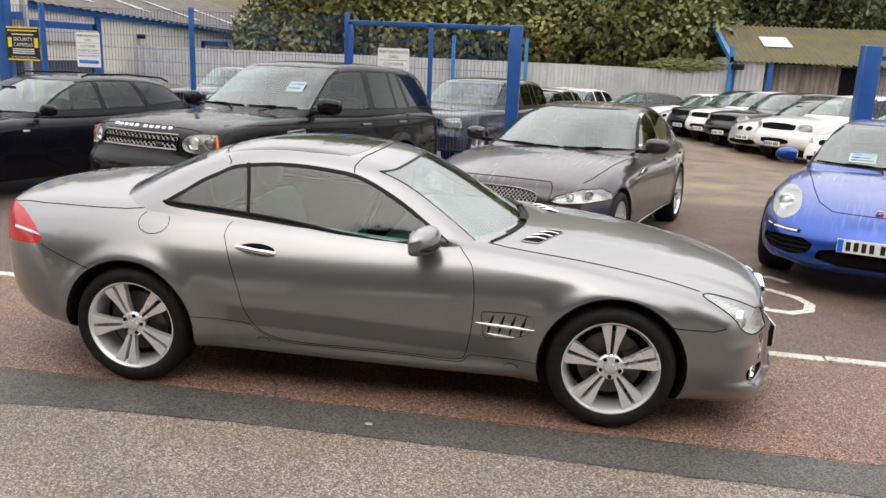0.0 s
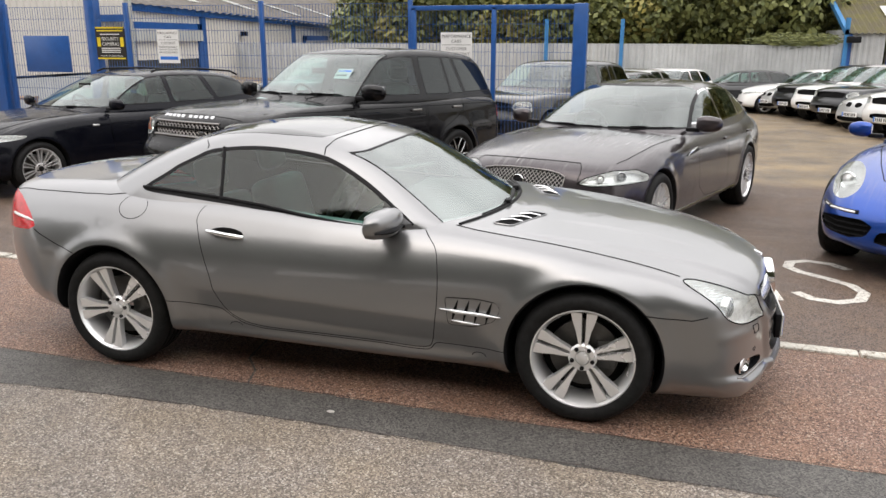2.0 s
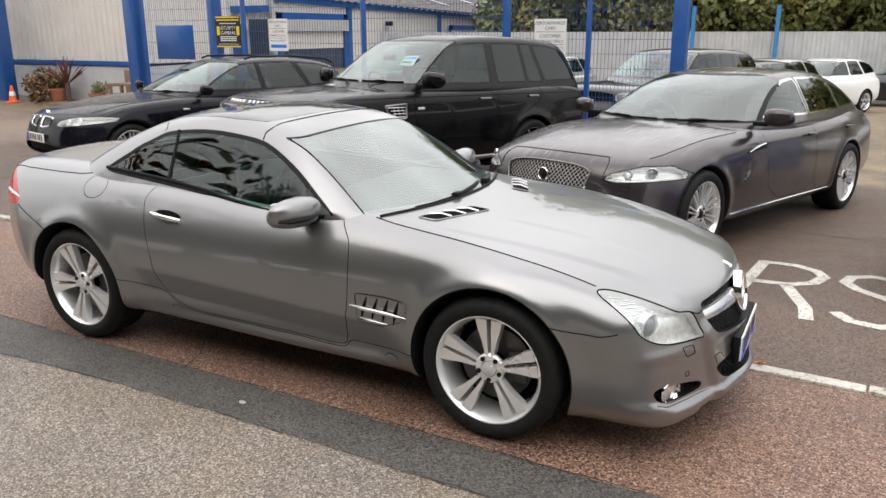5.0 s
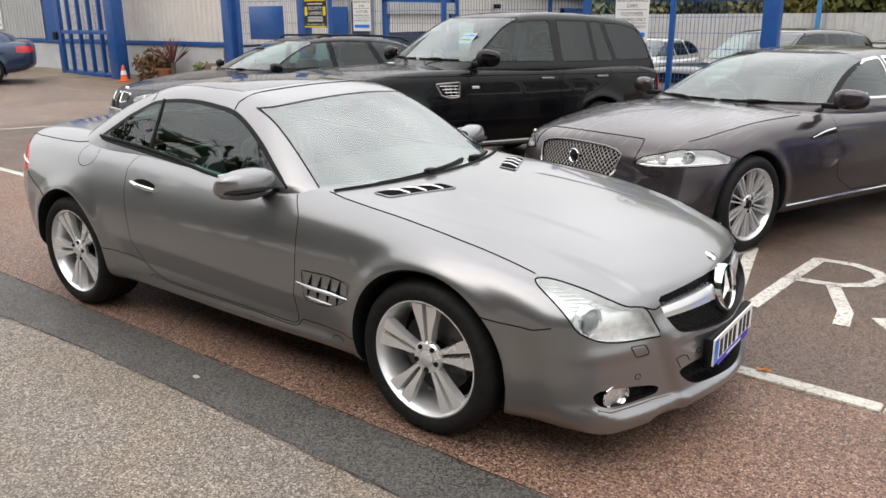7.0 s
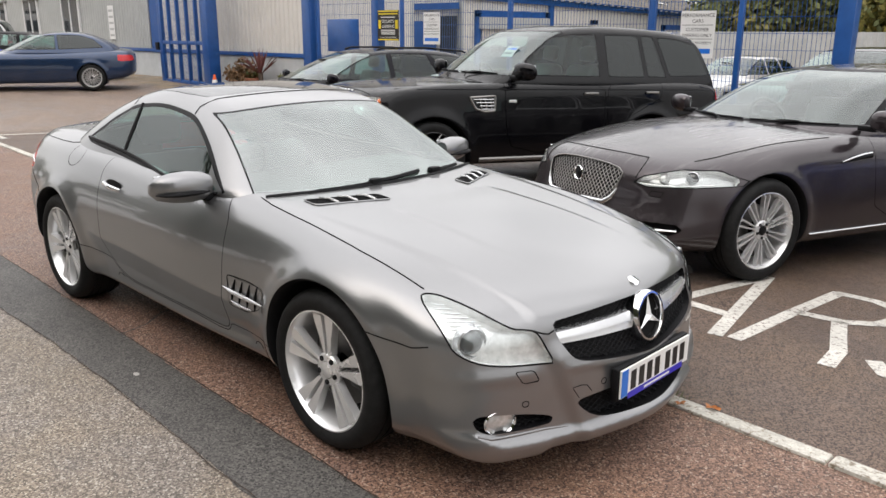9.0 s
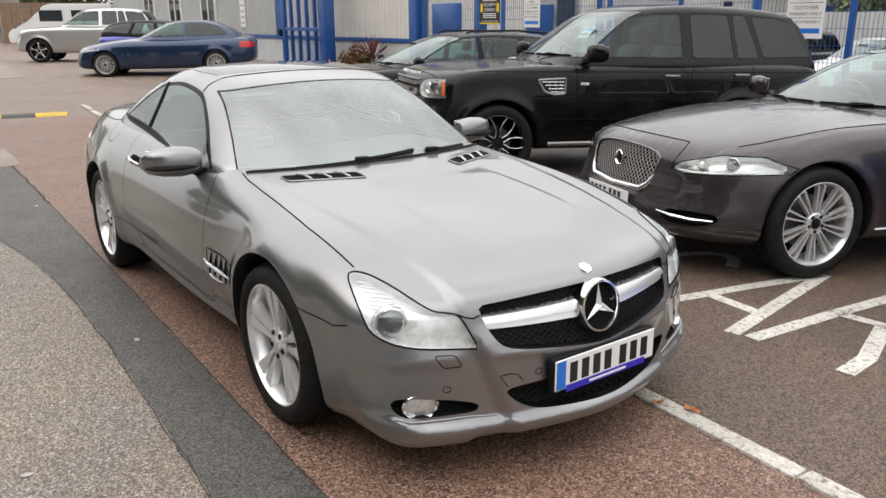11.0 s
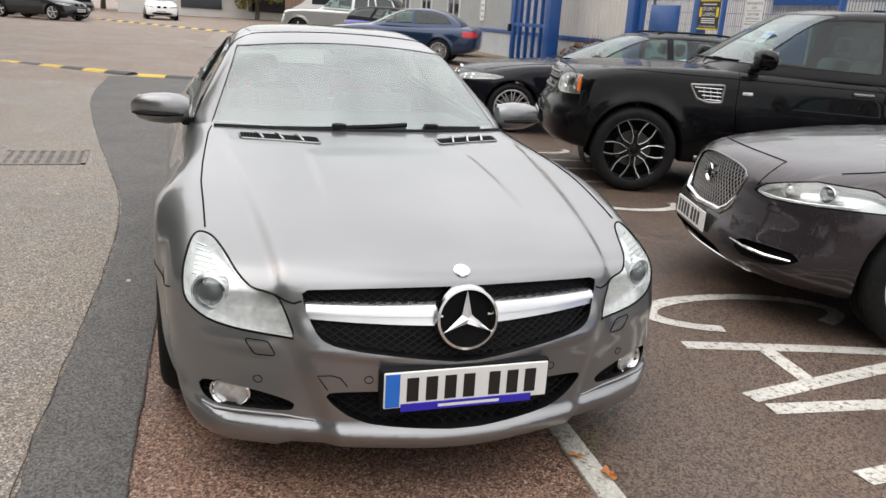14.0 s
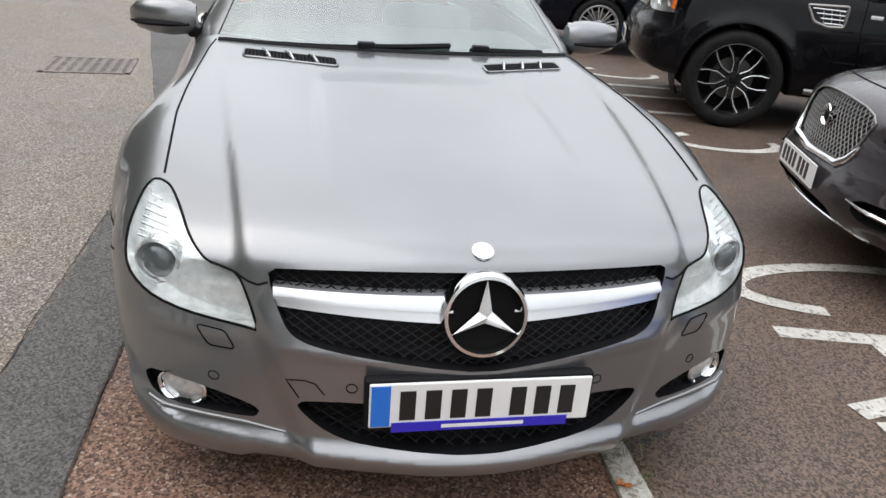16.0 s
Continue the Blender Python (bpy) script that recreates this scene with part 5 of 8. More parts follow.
jag = dict(
    name="luxury_saloon", label="dark bronze-grey luxury saloon with wet bonnet, parked in the yard", paint=M_MAUVE, wb=3.032, rear=-1.17, front=3.95, height=1.455, wm=0.955,
    body=[(-1.12, 0.36), (-1.17, 0.6), (-1.16, 0.85), (-1.10, 1.02), (-0.7, 1.075), (0, 1.06), (1.0, 1.03), (2.0, 1.02), (2.4, 1.01), (2.9, 0.975), (3.35, 0.915), (3.68, 0.85), (3.82, 0.79), (3.88, 0.70), (3.91, 0.52), (3.96, 0.40), (3.96, 0.27), (3.7, 0.2), (2.5, 0.2), (0.5, 0.2), (-0.7, 0.26)],
    cab=[(2.52, 0.98), (2.2, 1.12), (1.75, 1.315), (1.4, 1.405), (0.9, 1.448), (0.4, 1.452), (-0.1, 1.415), (-0.6, 1.285), (-1.0, 1.10), (-1.1, 0.9), (2.6, 0.85)],
    cab_x=(-1.15, 2.6), cab_mid=0.7, cab_bow=(0.42, 0.35), cab_k=0.12, W=((-1.1, 0.80), (-0.5, 0.90), (0, 0.93), (1.5, 0.93), (3.03, 0.93), (3.5, 0.89), (3.95, 0.80)),
    inset=((0.1, 0.08), (0.25, 0.03), (0.45, 0.0), (0.62, 0.0), (0.8, 0.02), (0.95, 0.07), (1.08, 0.14)), CW=((-1.1, 0.66), (-0.4, 0.76), (0.5, 0.82), (1.5, 0.83), (2.5, 0.76)), belt=0.99, tumble=0.5,
    plan=(0.20, 0.42, 0.14, 0.3), crown=0.09, k=0.12, flare=0.014, wheel_r=0.352, arch_r=0.39, track=0.81, tyre_w=0.245, rim_r=0.262, style="ten_twin", cell=0.027, body_top=1.15,
    panels=saloon_panels([[(1.95, 1.1), (1.98, 0.8), (1.9, 0.33), (0.92, 0.30), (0.90, 0.7), (0.90, 1.2)], [(0.87, 1.2), (0.87, 0.7), (0.89, 0.30), (0.42, 0.30), (0.30, 0.65), (0.05, 0.85), (-0.05, 1.2)]]),
    lamps=both("headlight", lambda p, s, r: front_of(p, s, r, 3.3), [(0.50, 0.66), (0.55, 0.705), (0.72, 0.765), (0.84, 0.765), (0.93, 0.70), (0.93, 0.665), (0.80, 0.65), (0.60, 0.64)], "head", 0.05),
    holes=[("grille_backing", front_of([(-0.40, 0.76), (0.40, 0.76), (0.39, 0.62), (0.31, 0.49), (-0.31, 0.49), (-0.39, 0.62)], 0, 2, 3.5), 0.035, M_TRIM),
           ("intake_recess#l", front_of([(0.52, 0.42), (0.78, 0.43), (0.83, 0.385), (0.76, 0.335), (0.56, 0.34)], 1, 1, 3.3), 0.05, M_SHELL),
           ("intake_recess#r", front_of([(0.52, 0.42), (0.78, 0.43), (0.83, 0.385), (0.76, 0.335), (0.56, 0.34)], -1, 1, 3.3), 0.05, M_SHELL),
           ("lower_intake", front_of([(-0.42, 0.34), (0.42, 0.34), (0.40, 0.25), (-0.40, 0.25)], 0, 2, 3.5), 0.05, M_SHELL)],
    glass=[("windscreen", screen(1.2, 1.0, 1.40, (0.80, 0.62)), G_LIGHT, "pale reflecting windscreen"), ("rear_window", screen(0, 1.1, 1.37, (0.66, 0.56), -1), G_DARK, "")] + side_glass(
        [[(1.98, 1.04), (1.55, 1.24), (1.18, 1.345), (0.93, 1.37), (0.90, 1.03)], [(0.86, 1.03), (0.89, 1.37), (0.4, 1.372), (0.12, 1.33), (0.02, 1.05)], [(-0.02, 1.05), (0.06, 1.315), (-0.25, 1.24), (-0.62, 1.08)]], [G_SIDE, G_DARK, G_DARK]),
    seal=0.018, seal_mat=M_CHROME, lamp_mat=M_BOWL, seats=((1.05, -0.38), (1.05, 0.38)), dash=2.0, dash_w=0.7, driver_y=-0.38, mirror_in=(1.72, 1.26))
jaguar, jp, jb, jc = build_car(jag, parked(2.93, 5.74, -108.4))
for sg in (-1, 1):
    wing_mirror(jaguar, (2.02, sg * 0.90, 1.06), sg, M_MAUVE, 1.05)
handles(jaguar, ((1.03, 0.86), (0.08, 0.88)), M_MAUVE, 0.925)
gp = chaikin([(-0.40, 0.76), (0.40, 0.76), (0.39, 0.62), (0.31, 0.49), (-0.31, 0.49), (-0.39, 0.62)], 2)
lattice(jaguar, jb, gp, -0.40, 0.40, 0.49, 0.76, 0.0235, 0.0026, 0.014, M_STEEL, lean=1.1)
tubepart("grille_surround", [on_front(jb, y, z, 0.004) for y, z in gp], 0.005, M_STEEL, jaguar, 6, True, "dull metal grille surround")
tubepart("grille_lower_trim", [on_front(jb, y, z, 0.0) for y, z in ((-0.385, 0.60), (-0.35, 0.535), (-0.30, 0.497), (0, 0.488), (0.30, 0.497), (0.35, 0.535), (0.385, 0.60))], [0.006, 0.018, 0.022, 0.022, 0.022, 0.018, 0.006], M_CHROME, jaguar, 8)
ring_on(jaguar, jb, 0, 0.655, 0.052, 0.004, 0, "grille_badge", (M_CHROME, M_TRIM))
bars_plate(jaguar, pose(on_front(jb, 0, 0.42).x + 0.014, 0, 0.412), band=False)
tubepart("lip_trim", [on_front(jb, y, 0.272 - 0.02 * abs(y), 0.003) for y in np.linspace(-0.62, 0.62, 13)], 0.006, M_CHROME, jaguar, 6)
wiper(jaguar, jc, (-0.72, 0.10), 1.02, -0.10)
wiper(jaguar, jc, (0.16, 0.70), 1.02, 0.30)
seam(jaguar, [on_front(jb, y, z, 0.0) for y, z in dense(((-0.50, 0.685), (-0.505, 0.74), (-0.495, 0.775)))] + [on_top(jb, 3.74 - 0.32 * y * y, y, 0.0) for y in np.linspace(-0.46, 0.46, 13)] + [on_front(jb, y, z, 0.0) for y, z in ((0.495, 0.775), (0.505, 0.74), (0.50, 0.685))], 0.0045, name="bonnet_shut_line")
for sg in (-1, 1):
    seam(jaguar, [on_top(jb, x, sg * y, 0.0) for x, y in dense(((3.50, 0.70), (3.36, 0.735), (3.1, 0.765), (2.7, 0.79), (2.35, 0.80)))], 0.004, name="bonnet_shut_line")
    lamp = jp["headlight#r" if sg < 0 else "headlight#l"]
    ring_on(lamp, jb, sg * 0.655, 0.700, 0.034, -0.028, sg * 20, "projector_lens", (M_STEEL, M_BOWL))
    ring_on(lamp, jb, sg * 0.778, 0.714, 0.042, -0.026, sg * 30, "projector_lens", (M_CHROME, M_LENS))
    seam(jaguar, [on_front(jb, sg * y, z, 0.001) for y, z in dense([(0.50, 0.66), (0.55, 0.705), (0.72, 0.762), (0.84, 0.762), (0.925, 0.70), (0.925, 0.668), (0.80, 0.652), (0.60, 0.642), (0.50, 0.66)], 3)], 0.004, True, "headlamp_seal")
    tubepart("light_strip", [on_front(jb, sg * y, z, -0.008) for y, z in ((0.54, 0.658), (0.64, 0.655), (0.76, 0.660), (0.86, 0.674))], 0.006, M_REFLECT, lamp, 6)
    tubepart("intake_blade", [on_front(jb, sg * y, z, 0.002) for y, z in ((0.50, 0.398), (0.60, 0.388), (0.72, 0.380), (0.80, 0.378))], [0.004, 0.009, 0.009, 0.006], M_CHROME, jaguar, 6, label="chrome intake blade")
    seam(jaguar, [on_front(jb, sg * y, z, 0.0) for y, z in dense(((0.63, 0.62), (0.70, 0.618), (0.69, 0.585), (0.62, 0.586)))], 0.002, True, "washer_flap")
    vent = tubepart("wing_vent", [on_side(jb, x, z, sg, 0.004) for x, z in ((2.02, 0.82), (2.10, 0.815), (2.22, 0.80), (2.34, 0.785))], [0.022, 0.020, 0.014, 0.005], M_TRIM, jaguar, 8)
    tubepart("vent_blade", [on_side(jb, x, z, sg, 0.014) for x, z in ((2.02, 0.838), (2.12, 0.83), (2.25, 0.81), (2.35, 0.788))], [0.008, 0.009, 0.009, 0.004], M_CHROME, vent, 6, label="chrome vent blade")
    tubepart("sill_trim", [on_side(jb, x, 0.292, sg, 0.003) for x in np.linspace(0.48, 2.58, 8)], 0.007, M_CHROME, jaguar, 6, label="chrome sill strip")

rr = dict(
    name="large_off_roader", label="glossy black off-roader with privacy glass, parked in the yard", paint=M_BLACK, wb=2.745, rear=-1.18, front=3.60, height=1.79, wm=0.975,
    body=[(-1.12, 0.46), (-1.17, 0.6), (-1.16, 1.0), (-1.08, 1.19), (-0.5, 1.21), (0.5, 1.20), (1.5, 1.19), (2.0, 1.185), (2.5, 1.17), (3.0, 1.14), (3.32, 1.10), (3.46, 1.04), (3.50, 0.95), (3.52, 0.80), (3.585, 0.72), (3.60, 0.55), (3.54, 0.38), (3.2, 0.33), (2.2, 0.30), (0.5, 0.30), (-0.6, 0.36)],
    cab=[(2.28, 1.12), (2.05, 1.23), (1.65, 1.52), (1.38, 1.695), (1.15, 1.755), (0.7, 1.785), (0.0, 1.785), (-0.55, 1.755), (-0.88, 1.69), (-1.02, 1.45), (-1.14, 1.18), (-1.15, 1.0), (2.4, 1.0)],
    cab_x=(-1.2, 2.4), cab_mid=0.5, cab_bow=(0.22, 0.14), cab_k=0.09, cab_crown=0.06, W=((-1.1, 0.90), (-0.6, 0.935), (0, 0.945), (1.5, 0.94), (2.75, 0.945), (3.2, 0.93), (3.6, 0.88)),
    inset=((0.3, 0.05), (0.45, 0.015), (0.6, 0.0), (0.8, 0.0), (0.95, 0.012), (1.1, 0.035), (1.2, 0.08)), CW=((-1.1, 0.80), (0, 0.86), (1.5, 0.86), (2.2, 0.80)), belt=1.19, tumble=0.34,
    plan=(0.10, 0.22, 0.06, 0.12), crown=0.05, k=0.07, flare=0.02, wheel_r=0.382, arch_r=0.435, track=0.82, tyre_w=0.265, rim_r=0.280, style="split_six", rim_mat=M_ALLOYB, cell=0.027, body_top=1.28,
    panels=saloon_panels([[(1.92, 1.3), (1.92, 0.7), (1.80, 0.42), (0.66, 0.40), (0.64, 1.3)], [(0.61, 1.3), (0.62, 0.40), (0.52, 0.42), (0.38, 0.75), (0.02, 0.92), (-0.16, 1.0), (-0.16, 1.3)]]),
    lamps=both("headlight", lambda p, s, r: front_of(p, s, r, 3.27), [(0.58, 1.00), (0.95, 1.01), (0.98, 0.86), (0.90, 0.82), (0.58, 0.83)], "head", 0.07) + both("tail_lamp", side_of_, [(-1.25, 1.16), (-1.0, 1.15), (-0.99, 0.88), (-1.25, 0.86)], "tail", 0.03), lamp_mat=M_STEEL,
    holes=[("grille_backing", front_of([(-0.55, 1.0), (0.55, 1.0), (0.54, 0.86), (0.48, 0.83), (-0.48, 0.83), (-0.54, 0.86)], 0, 1, 3.2), 0.04, M_SHELL),
           ("lower_intake", front_of([(-0.5, 0.62), (0.5, 0.62), (0.44, 0.47), (-0.44, 0.47)], 0, 1, 3.2), 0.06, M_SHELL)],
    glass=[("windscreen", screen(1.1, 1.22, 1.70, (0.82, 0.69)), G_LIGHT, "pale reflecting windscreen"), ("rear_window", screen(-0.5, 1.25, 1.66, (0.72, 0.66), -1), G_DARK, "")] + side_glass(
        [[(1.86, 1.23), (1.5, 1.49), (1.28, 1.63), (1.0, 1.67), (0.69, 1.68), (0.69, 1.22)], [(0.58, 1.22), (0.58, 1.68), (0.10, 1.68), (0.06, 1.22)], [(0.02, 1.22), (0.06, 1.68), (-0.12, 1.68), (-0.26, 1.22)], [(-0.31, 1.23), (-0.18, 1.67), (-0.5, 1.655), (-0.78, 1.6), (-0.95, 1.24)]], [G_SIDE, G_DARK, G_DARK, G_DARK]),
    seal=0.01, seats=((0.95, -0.40), (0.95, 0.40), (0.05, -0.4), (0.05, 0.4)), dash=1.85, dash_w=0.74, driver_y=-0.38, mirror_in=(1.55, 1.50))
rover, rp, rb, rc = build_car(rr, parked(-0.64, 5.94, -111))
for sg in (-1, 1):
    wing_mirror(rover, (1.78, sg * 0.93, 1.27), sg, M_BLACK, 1.25)
handles(rover, ((0.84, 1.045), (0.0, 1.055)), M_STEEL, 0.932)
lattice(rover, rb, soft([(-0.52, 0.985), (0.52, 0.985), (0.50, 0.855), (-0.50, 0.855)], 0.02), -0.52, 0.52, 0.855, 0.985, 0.040, 0.005, 0.012, M_STEEL, lean=0.8)
for z in (0.925, 0.99, 0.848):
    tubepart("grille_bar", [on_front(rb, y, z, 0.002) for y in np.linspace(-0.52, 0.52, 13)], 0.011, M_SHELL if z == 0.925 else M_STEEL, rover, 6)
bm = bmesh.new()
bmesh.ops.create_uvsphere(bm, u_segments=20, v_segments=8, radius=1, matrix=Matrix.Translation(on_front(rb, 0.30, 0.885, 0.006)) @ Matrix.Diagonal((0.008, 0.055, 0.028, 1)))
smooth(part("grille_badge", bm, M_DARK, rover), 60)
for i, y in enumerate((-0.40, -0.32, -0.24, -0.16, -0.08, 0.05, 0.13, 0.21, 0.29, 0.37)):
    bm = bmesh.new()
    box(bm, -0.004, 0.004, -0.026, 0.026, -0.017, 0.017, 0.002, m=Matrix.Translation(on_front(rb, y, 1.045, 0.003)) @ pose(0, 0, 0, 0, -38, 0))
    part("bonnet_mark", bm, M_SATIN, rover, "plain silver bar of bonnet lettering")
bars_plate(rover, pose(on_front(rb, 0, 0.55).x + 0.012, 0, 0.555))
wiper(rover, rc, (-0.72, 0.05), 1.245, -0.10)
wiper(rover, rc, (0.12, 0.70), 1.245, 0.30)
sheet_inside(rover, rc, 0.47, 1.47, 0.24, 0.15, 42, 2)
bm = box(bmesh.new(), -0.14, 0.14, -0.10, 0.10, 0, 0.002, m=pose(2.02, -0.38, 1.185, 0, 4, 20))
part("paper", bm, M_SHEET, rover, "sheet of paper on the dashboard")
seam(rover, [on_top(rb, 3.40 - 0.10 * y * y, y, 0.0) for y in np.linspace(-0.84, 0.84, 15)], 0.005, name="bonnet_shut_line")
for sg in (-1, 1):
    lamp = rp["headlight#r" if sg < 0 else "headlight#l"]
    ring_on(lamp, rb, sg * 0.665, 0.915, 0.062, -0.05, sg * 8, "projector_lens")
    ring_on(lamp, rb, sg * 0.80, 0.915, 0.058, -0.06, sg * 14, "projector_lens", (M_STEEL, M_STEEL))
    tubepart("amber_lamp", [on_side(rb, x, z, sg, 0.002) for x, z in ((3.30, 0.985), (3.305, 0.92), (3.31, 0.855))], 0.016, M_AMBER, lamp, 6, label="amber side lamp")
    fr = [(2.04, 1.02), (2.34, 1.005), (2.27, 0.89), (2.17, 0.862), (2.05, 0.868)]
    vent = tubepart("side_vent", [on_side(rb, x, z, sg, 0.004) for x, z in soft(fr, 0.02)], 0.012, M_STEEL, rover, 6, True, label="grey framed side vent")
    for k in range(4):
        z = 0.985 - 0.033 * k
        tubepart("vent_fin", [on_side(rb, x, z, sg, 0.008) for x in (2.06, 2.16, 2.30 - 0.035 * k)], 0.006, M_SATIN, vent, 6)
    for k in range(3):
        x = 2.10 + 0.06 * k
        tubepart("vent_bar", [on_side(rb, x, 0.985, sg, 0.004), on_side(rb, x - 0.02, 0.88, sg, 0.004)], 0.004, M_STEEL, vent, 5)
    boxpart("repeater_lamp", (-0.045, 0.045, -0.006, 0.006, -0.014, 0.014), M_REFLECT, rover, 0.004, "pale repeater lamp", m=Matrix.Translation(on_side(rb, 1.83, 0.965, sg, 0.002)))
    seam(rover, [on_side(rb, x, 1.085, sg, 0.0) for x in np.linspace(-0.9, 3.1, 20)], 0.005, name="waist_line", mat=M_TRIM)
    tubepart("sill_step", [on_side(rb, x, 0.36, sg, -0.01) for x in np.linspace(0.5, 2.2, 8)], 0.028, M_STEEL, rover, 8, label="grey sill step")

bmw = dict(
    name="estate_car", label="black estate car with roof rails, parked beside the off-roader", paint=M_NAVY, wb=2.886, rear=-1.10, front=3.72, height=1.49, wm=0.93,
    body=[(-1.05, 0.36), (-1.10, 0.6), (-1.08, 0.95), (-0.9, 1.06), (0, 1.04), (1.2, 1.015), (2.1, 1.0), (2.6, 0.965), (3.1, 0.895), (3.45, 0.815), (3.62, 0.74), (3.68, 0.60), (3.73, 0.42), (3.72, 0.26), (3.5, 0.2), (2.2, 0.2), (0.5, 0.2), (-0.6, 0.26)],
    cab=[(2.34, 0.95), (2.1, 1.05), (1.7, 1.25), (1.35, 1.395), (1.1, 1.45), (0.6, 1.478), (0, 1.475), (-0.5, 1.43), (-0.8, 1.33), (-1.0, 1.12), (-1.06, 0.9), (2.4, 0.85)],
    cab_x=(-1.15, 2.45), cab_mid=0.6, cab_bow=(0.38, 0.22), cab_k=0.11, W=((-1.1, 0.80), (-0.5, 0.89), (0, 0.91), (1.5, 0.905), (2.89, 0.91), (3.3, 0.87), (3.72, 0.78)),
    inset=((0.1, 0.08), (0.25, 0.03), (0.45, 0.0), (0.62, 0.0), (0.8, 0.015), (0.95, 0.06), (1.08, 0.12)), CW=((-1.1, 0.66), (-0.4, 0.76), (0.5, 0.80), (1.5, 0.80), (2.4, 0.74)), belt=0.98, tumble=0.44,
    plan=(0.16, 0.36, 0.10, 0.2), crown=0.09, k=0.10, flare=0.014, wheel_r=0.325, arch_r=0.365, track=0.79, tyre_w=0.235, rim_r=0.242, style="ten_twin", cell=0.030, body_top=1.15,
    panels=saloon_panels([[(1.90, 1.1), (1.92, 0.8), (1.85, 0.33), (0.84, 0.31), (0.82, 1.15)], [(0.79, 1.15), (0.81, 0.31), (0.42, 0.31), (0.28, 0.65), (0.0, 0.85), (-0.05, 1.15)]]),
    lamps=both("headlight", lambda p, s, r: front_of(p, s, r, 2.9), [(0.42, 0.66), (0.55, 0.72), (0.75, 0.745), (0.90, 0.735), (0.90, 0.68), (0.70, 0.64), (0.46, 0.62)], "head", 0.05),
    holes=[("kidney_grille#l", front_of([(0.05, 0.73), (0.30, 0.72), (0.28, 0.62), (0.07, 0.60)], 1, 1, 3.3), 0.03, M_SHELL), ("kidney_grille#r", front_of([(0.05, 0.73), (0.30, 0.72), (0.28, 0.62), (0.07, 0.60)], -1, 1, 3.3), 0.03, M_SHELL),
           ("lower_intake", front_of([(-0.6, 0.40), (0.6, 0.40), (0.52, 0.27), (-0.52, 0.27)], 0, 1, 3.3), 0.05, M_SHELL)],
    glass=[("windscreen", screen(1.1, 1.0, 1.40, (0.76, 0.60)), G_LIGHT, "pale reflecting windscreen"), ("rear_window", screen(-0.5, 1.1, 1.36, (0.62, 0.56), -1), G_DARK, "")] + side_glass(
        [[(1.92, 1.02), (1.5, 1.24), (1.2, 1.36), (0.86, 1.40), (0.84, 1.03)], [(0.78, 1.03), (0.80, 1.40), (0.20, 1.405), (0.02, 1.05)], [(-0.05, 1.06), (0.12, 1.40), (-0.3, 1.38), (-0.6, 1.30), (-0.85, 1.12)]], [G_SIDE, G_SIDE, G_DARK]),
    seal=0.012, lamp_mat=M_STEEL, seats=((1.0, -0.37), (1.0, 0.37)), dash=1.85, dash_w=0.68, driver_y=-0.37, mirror_in=(1.62, 1.26))
estate, ep, eb, ec = build_car(bmw, parked(-4.35, 6.30, -106))
for sg in (-1, 1):
    wing_mirror(estate, (1.86, sg * 0.88, 1.04), sg, M_NAVY, 0.95)
    tubepart("roof_rail", [(1.0, sg * 0.60, 1.44), (0.9, sg * 0.60, 1.475), (0.2, sg * 0.59, 1.49), (-0.45, sg * 0.585, 1.455), (-0.6, sg * 0.58, 1.40)], 0.014, M_TRIM, estate)
handles(estate, ((0.95, 0.86), (0.05, 0.88)), M_NAVY, 0.90)
bars_plate(estate, pose(on_front(eb, 0, 0.47).x + 0.012, 0, 0.47))
wiper(estate, ec, (-0.68, 0.08), 1.01, -0.10)
wiper(estate, ec, (0.14, 0.66), 1.01, 0.30)
seam(estate, [on_top(eb, 3.58 - 0.55 * y * y, y, 0.0) for y in np.linspace(-0.66, 0.66, 13)], 0.004, name="bonnet_shut_line")
ring_on(estate, eb, 0, 0.765, 0.036, 0.004, 0, "bonnet_badge", (M_CHROME, M_PBLUE))
for sg in (-1, 1):
    kd = soft([(0.05, 0.73), (0.30, 0.72), (0.28, 0.62), (0.07, 0.60)], 0.02)
    kr = tubepart("kidney_rim", [on_front(eb, sg * y, z, 0.004) for y, z in kd], 0.010, M_CHROME, estate, 6, True, "chrome kidney rim")
    for k in range(6):
        y = 0.085 + 0.036 * k
        tubepart("kidney_slat", [on_front(eb, sg * y, 0.715, -0.012), on_front(eb, sg * y, 0.62, -0.012)], 0.005, M_STEEL, kr, 5)
    lamp = ep["headlight#r" if sg < 0 else "headlight#l"]
    ring_on(lamp, eb, sg * 0.58, 0.678, 0.036, -0.035, sg * 14, "projector_lens")
    ring_on(lamp, eb, sg * 0.69, 0.694, 0.036, -0.035, sg * 22, "projector_lens")
    ring_on(estate, eb, sg * 0.66, 0.335, 0.042, -0.004, sg * 16, "fog_lamp")
    boxpart("repeater_lamp", (-0.045, 0.045, -0.006, 0.006, -0.012, 0.012), M_REFLECT, estate, 0.004, "pale repeater lamp", m=Matrix.Translation(on_side(eb, 2.12, 0.80, sg, 0.002)))
    seam(estate, [on_top(eb, x, sg * y, 0.0) for x, y in dense(((2.2, 0.72), (2.7, 0.70), (3.1, 0.68), (3.28, 0.66)))], 0.004, name="bonnet_shut_line")


def porsche_hood(x, ay):
    """Raised wings over the headlights, with a lower bonnet between them."""
    t = np.exp(-((ay - 0.70) / 0.16) ** 2)
    return 0.045 * t * np.clip((x - 2.2) / 0.7, 0, 1)


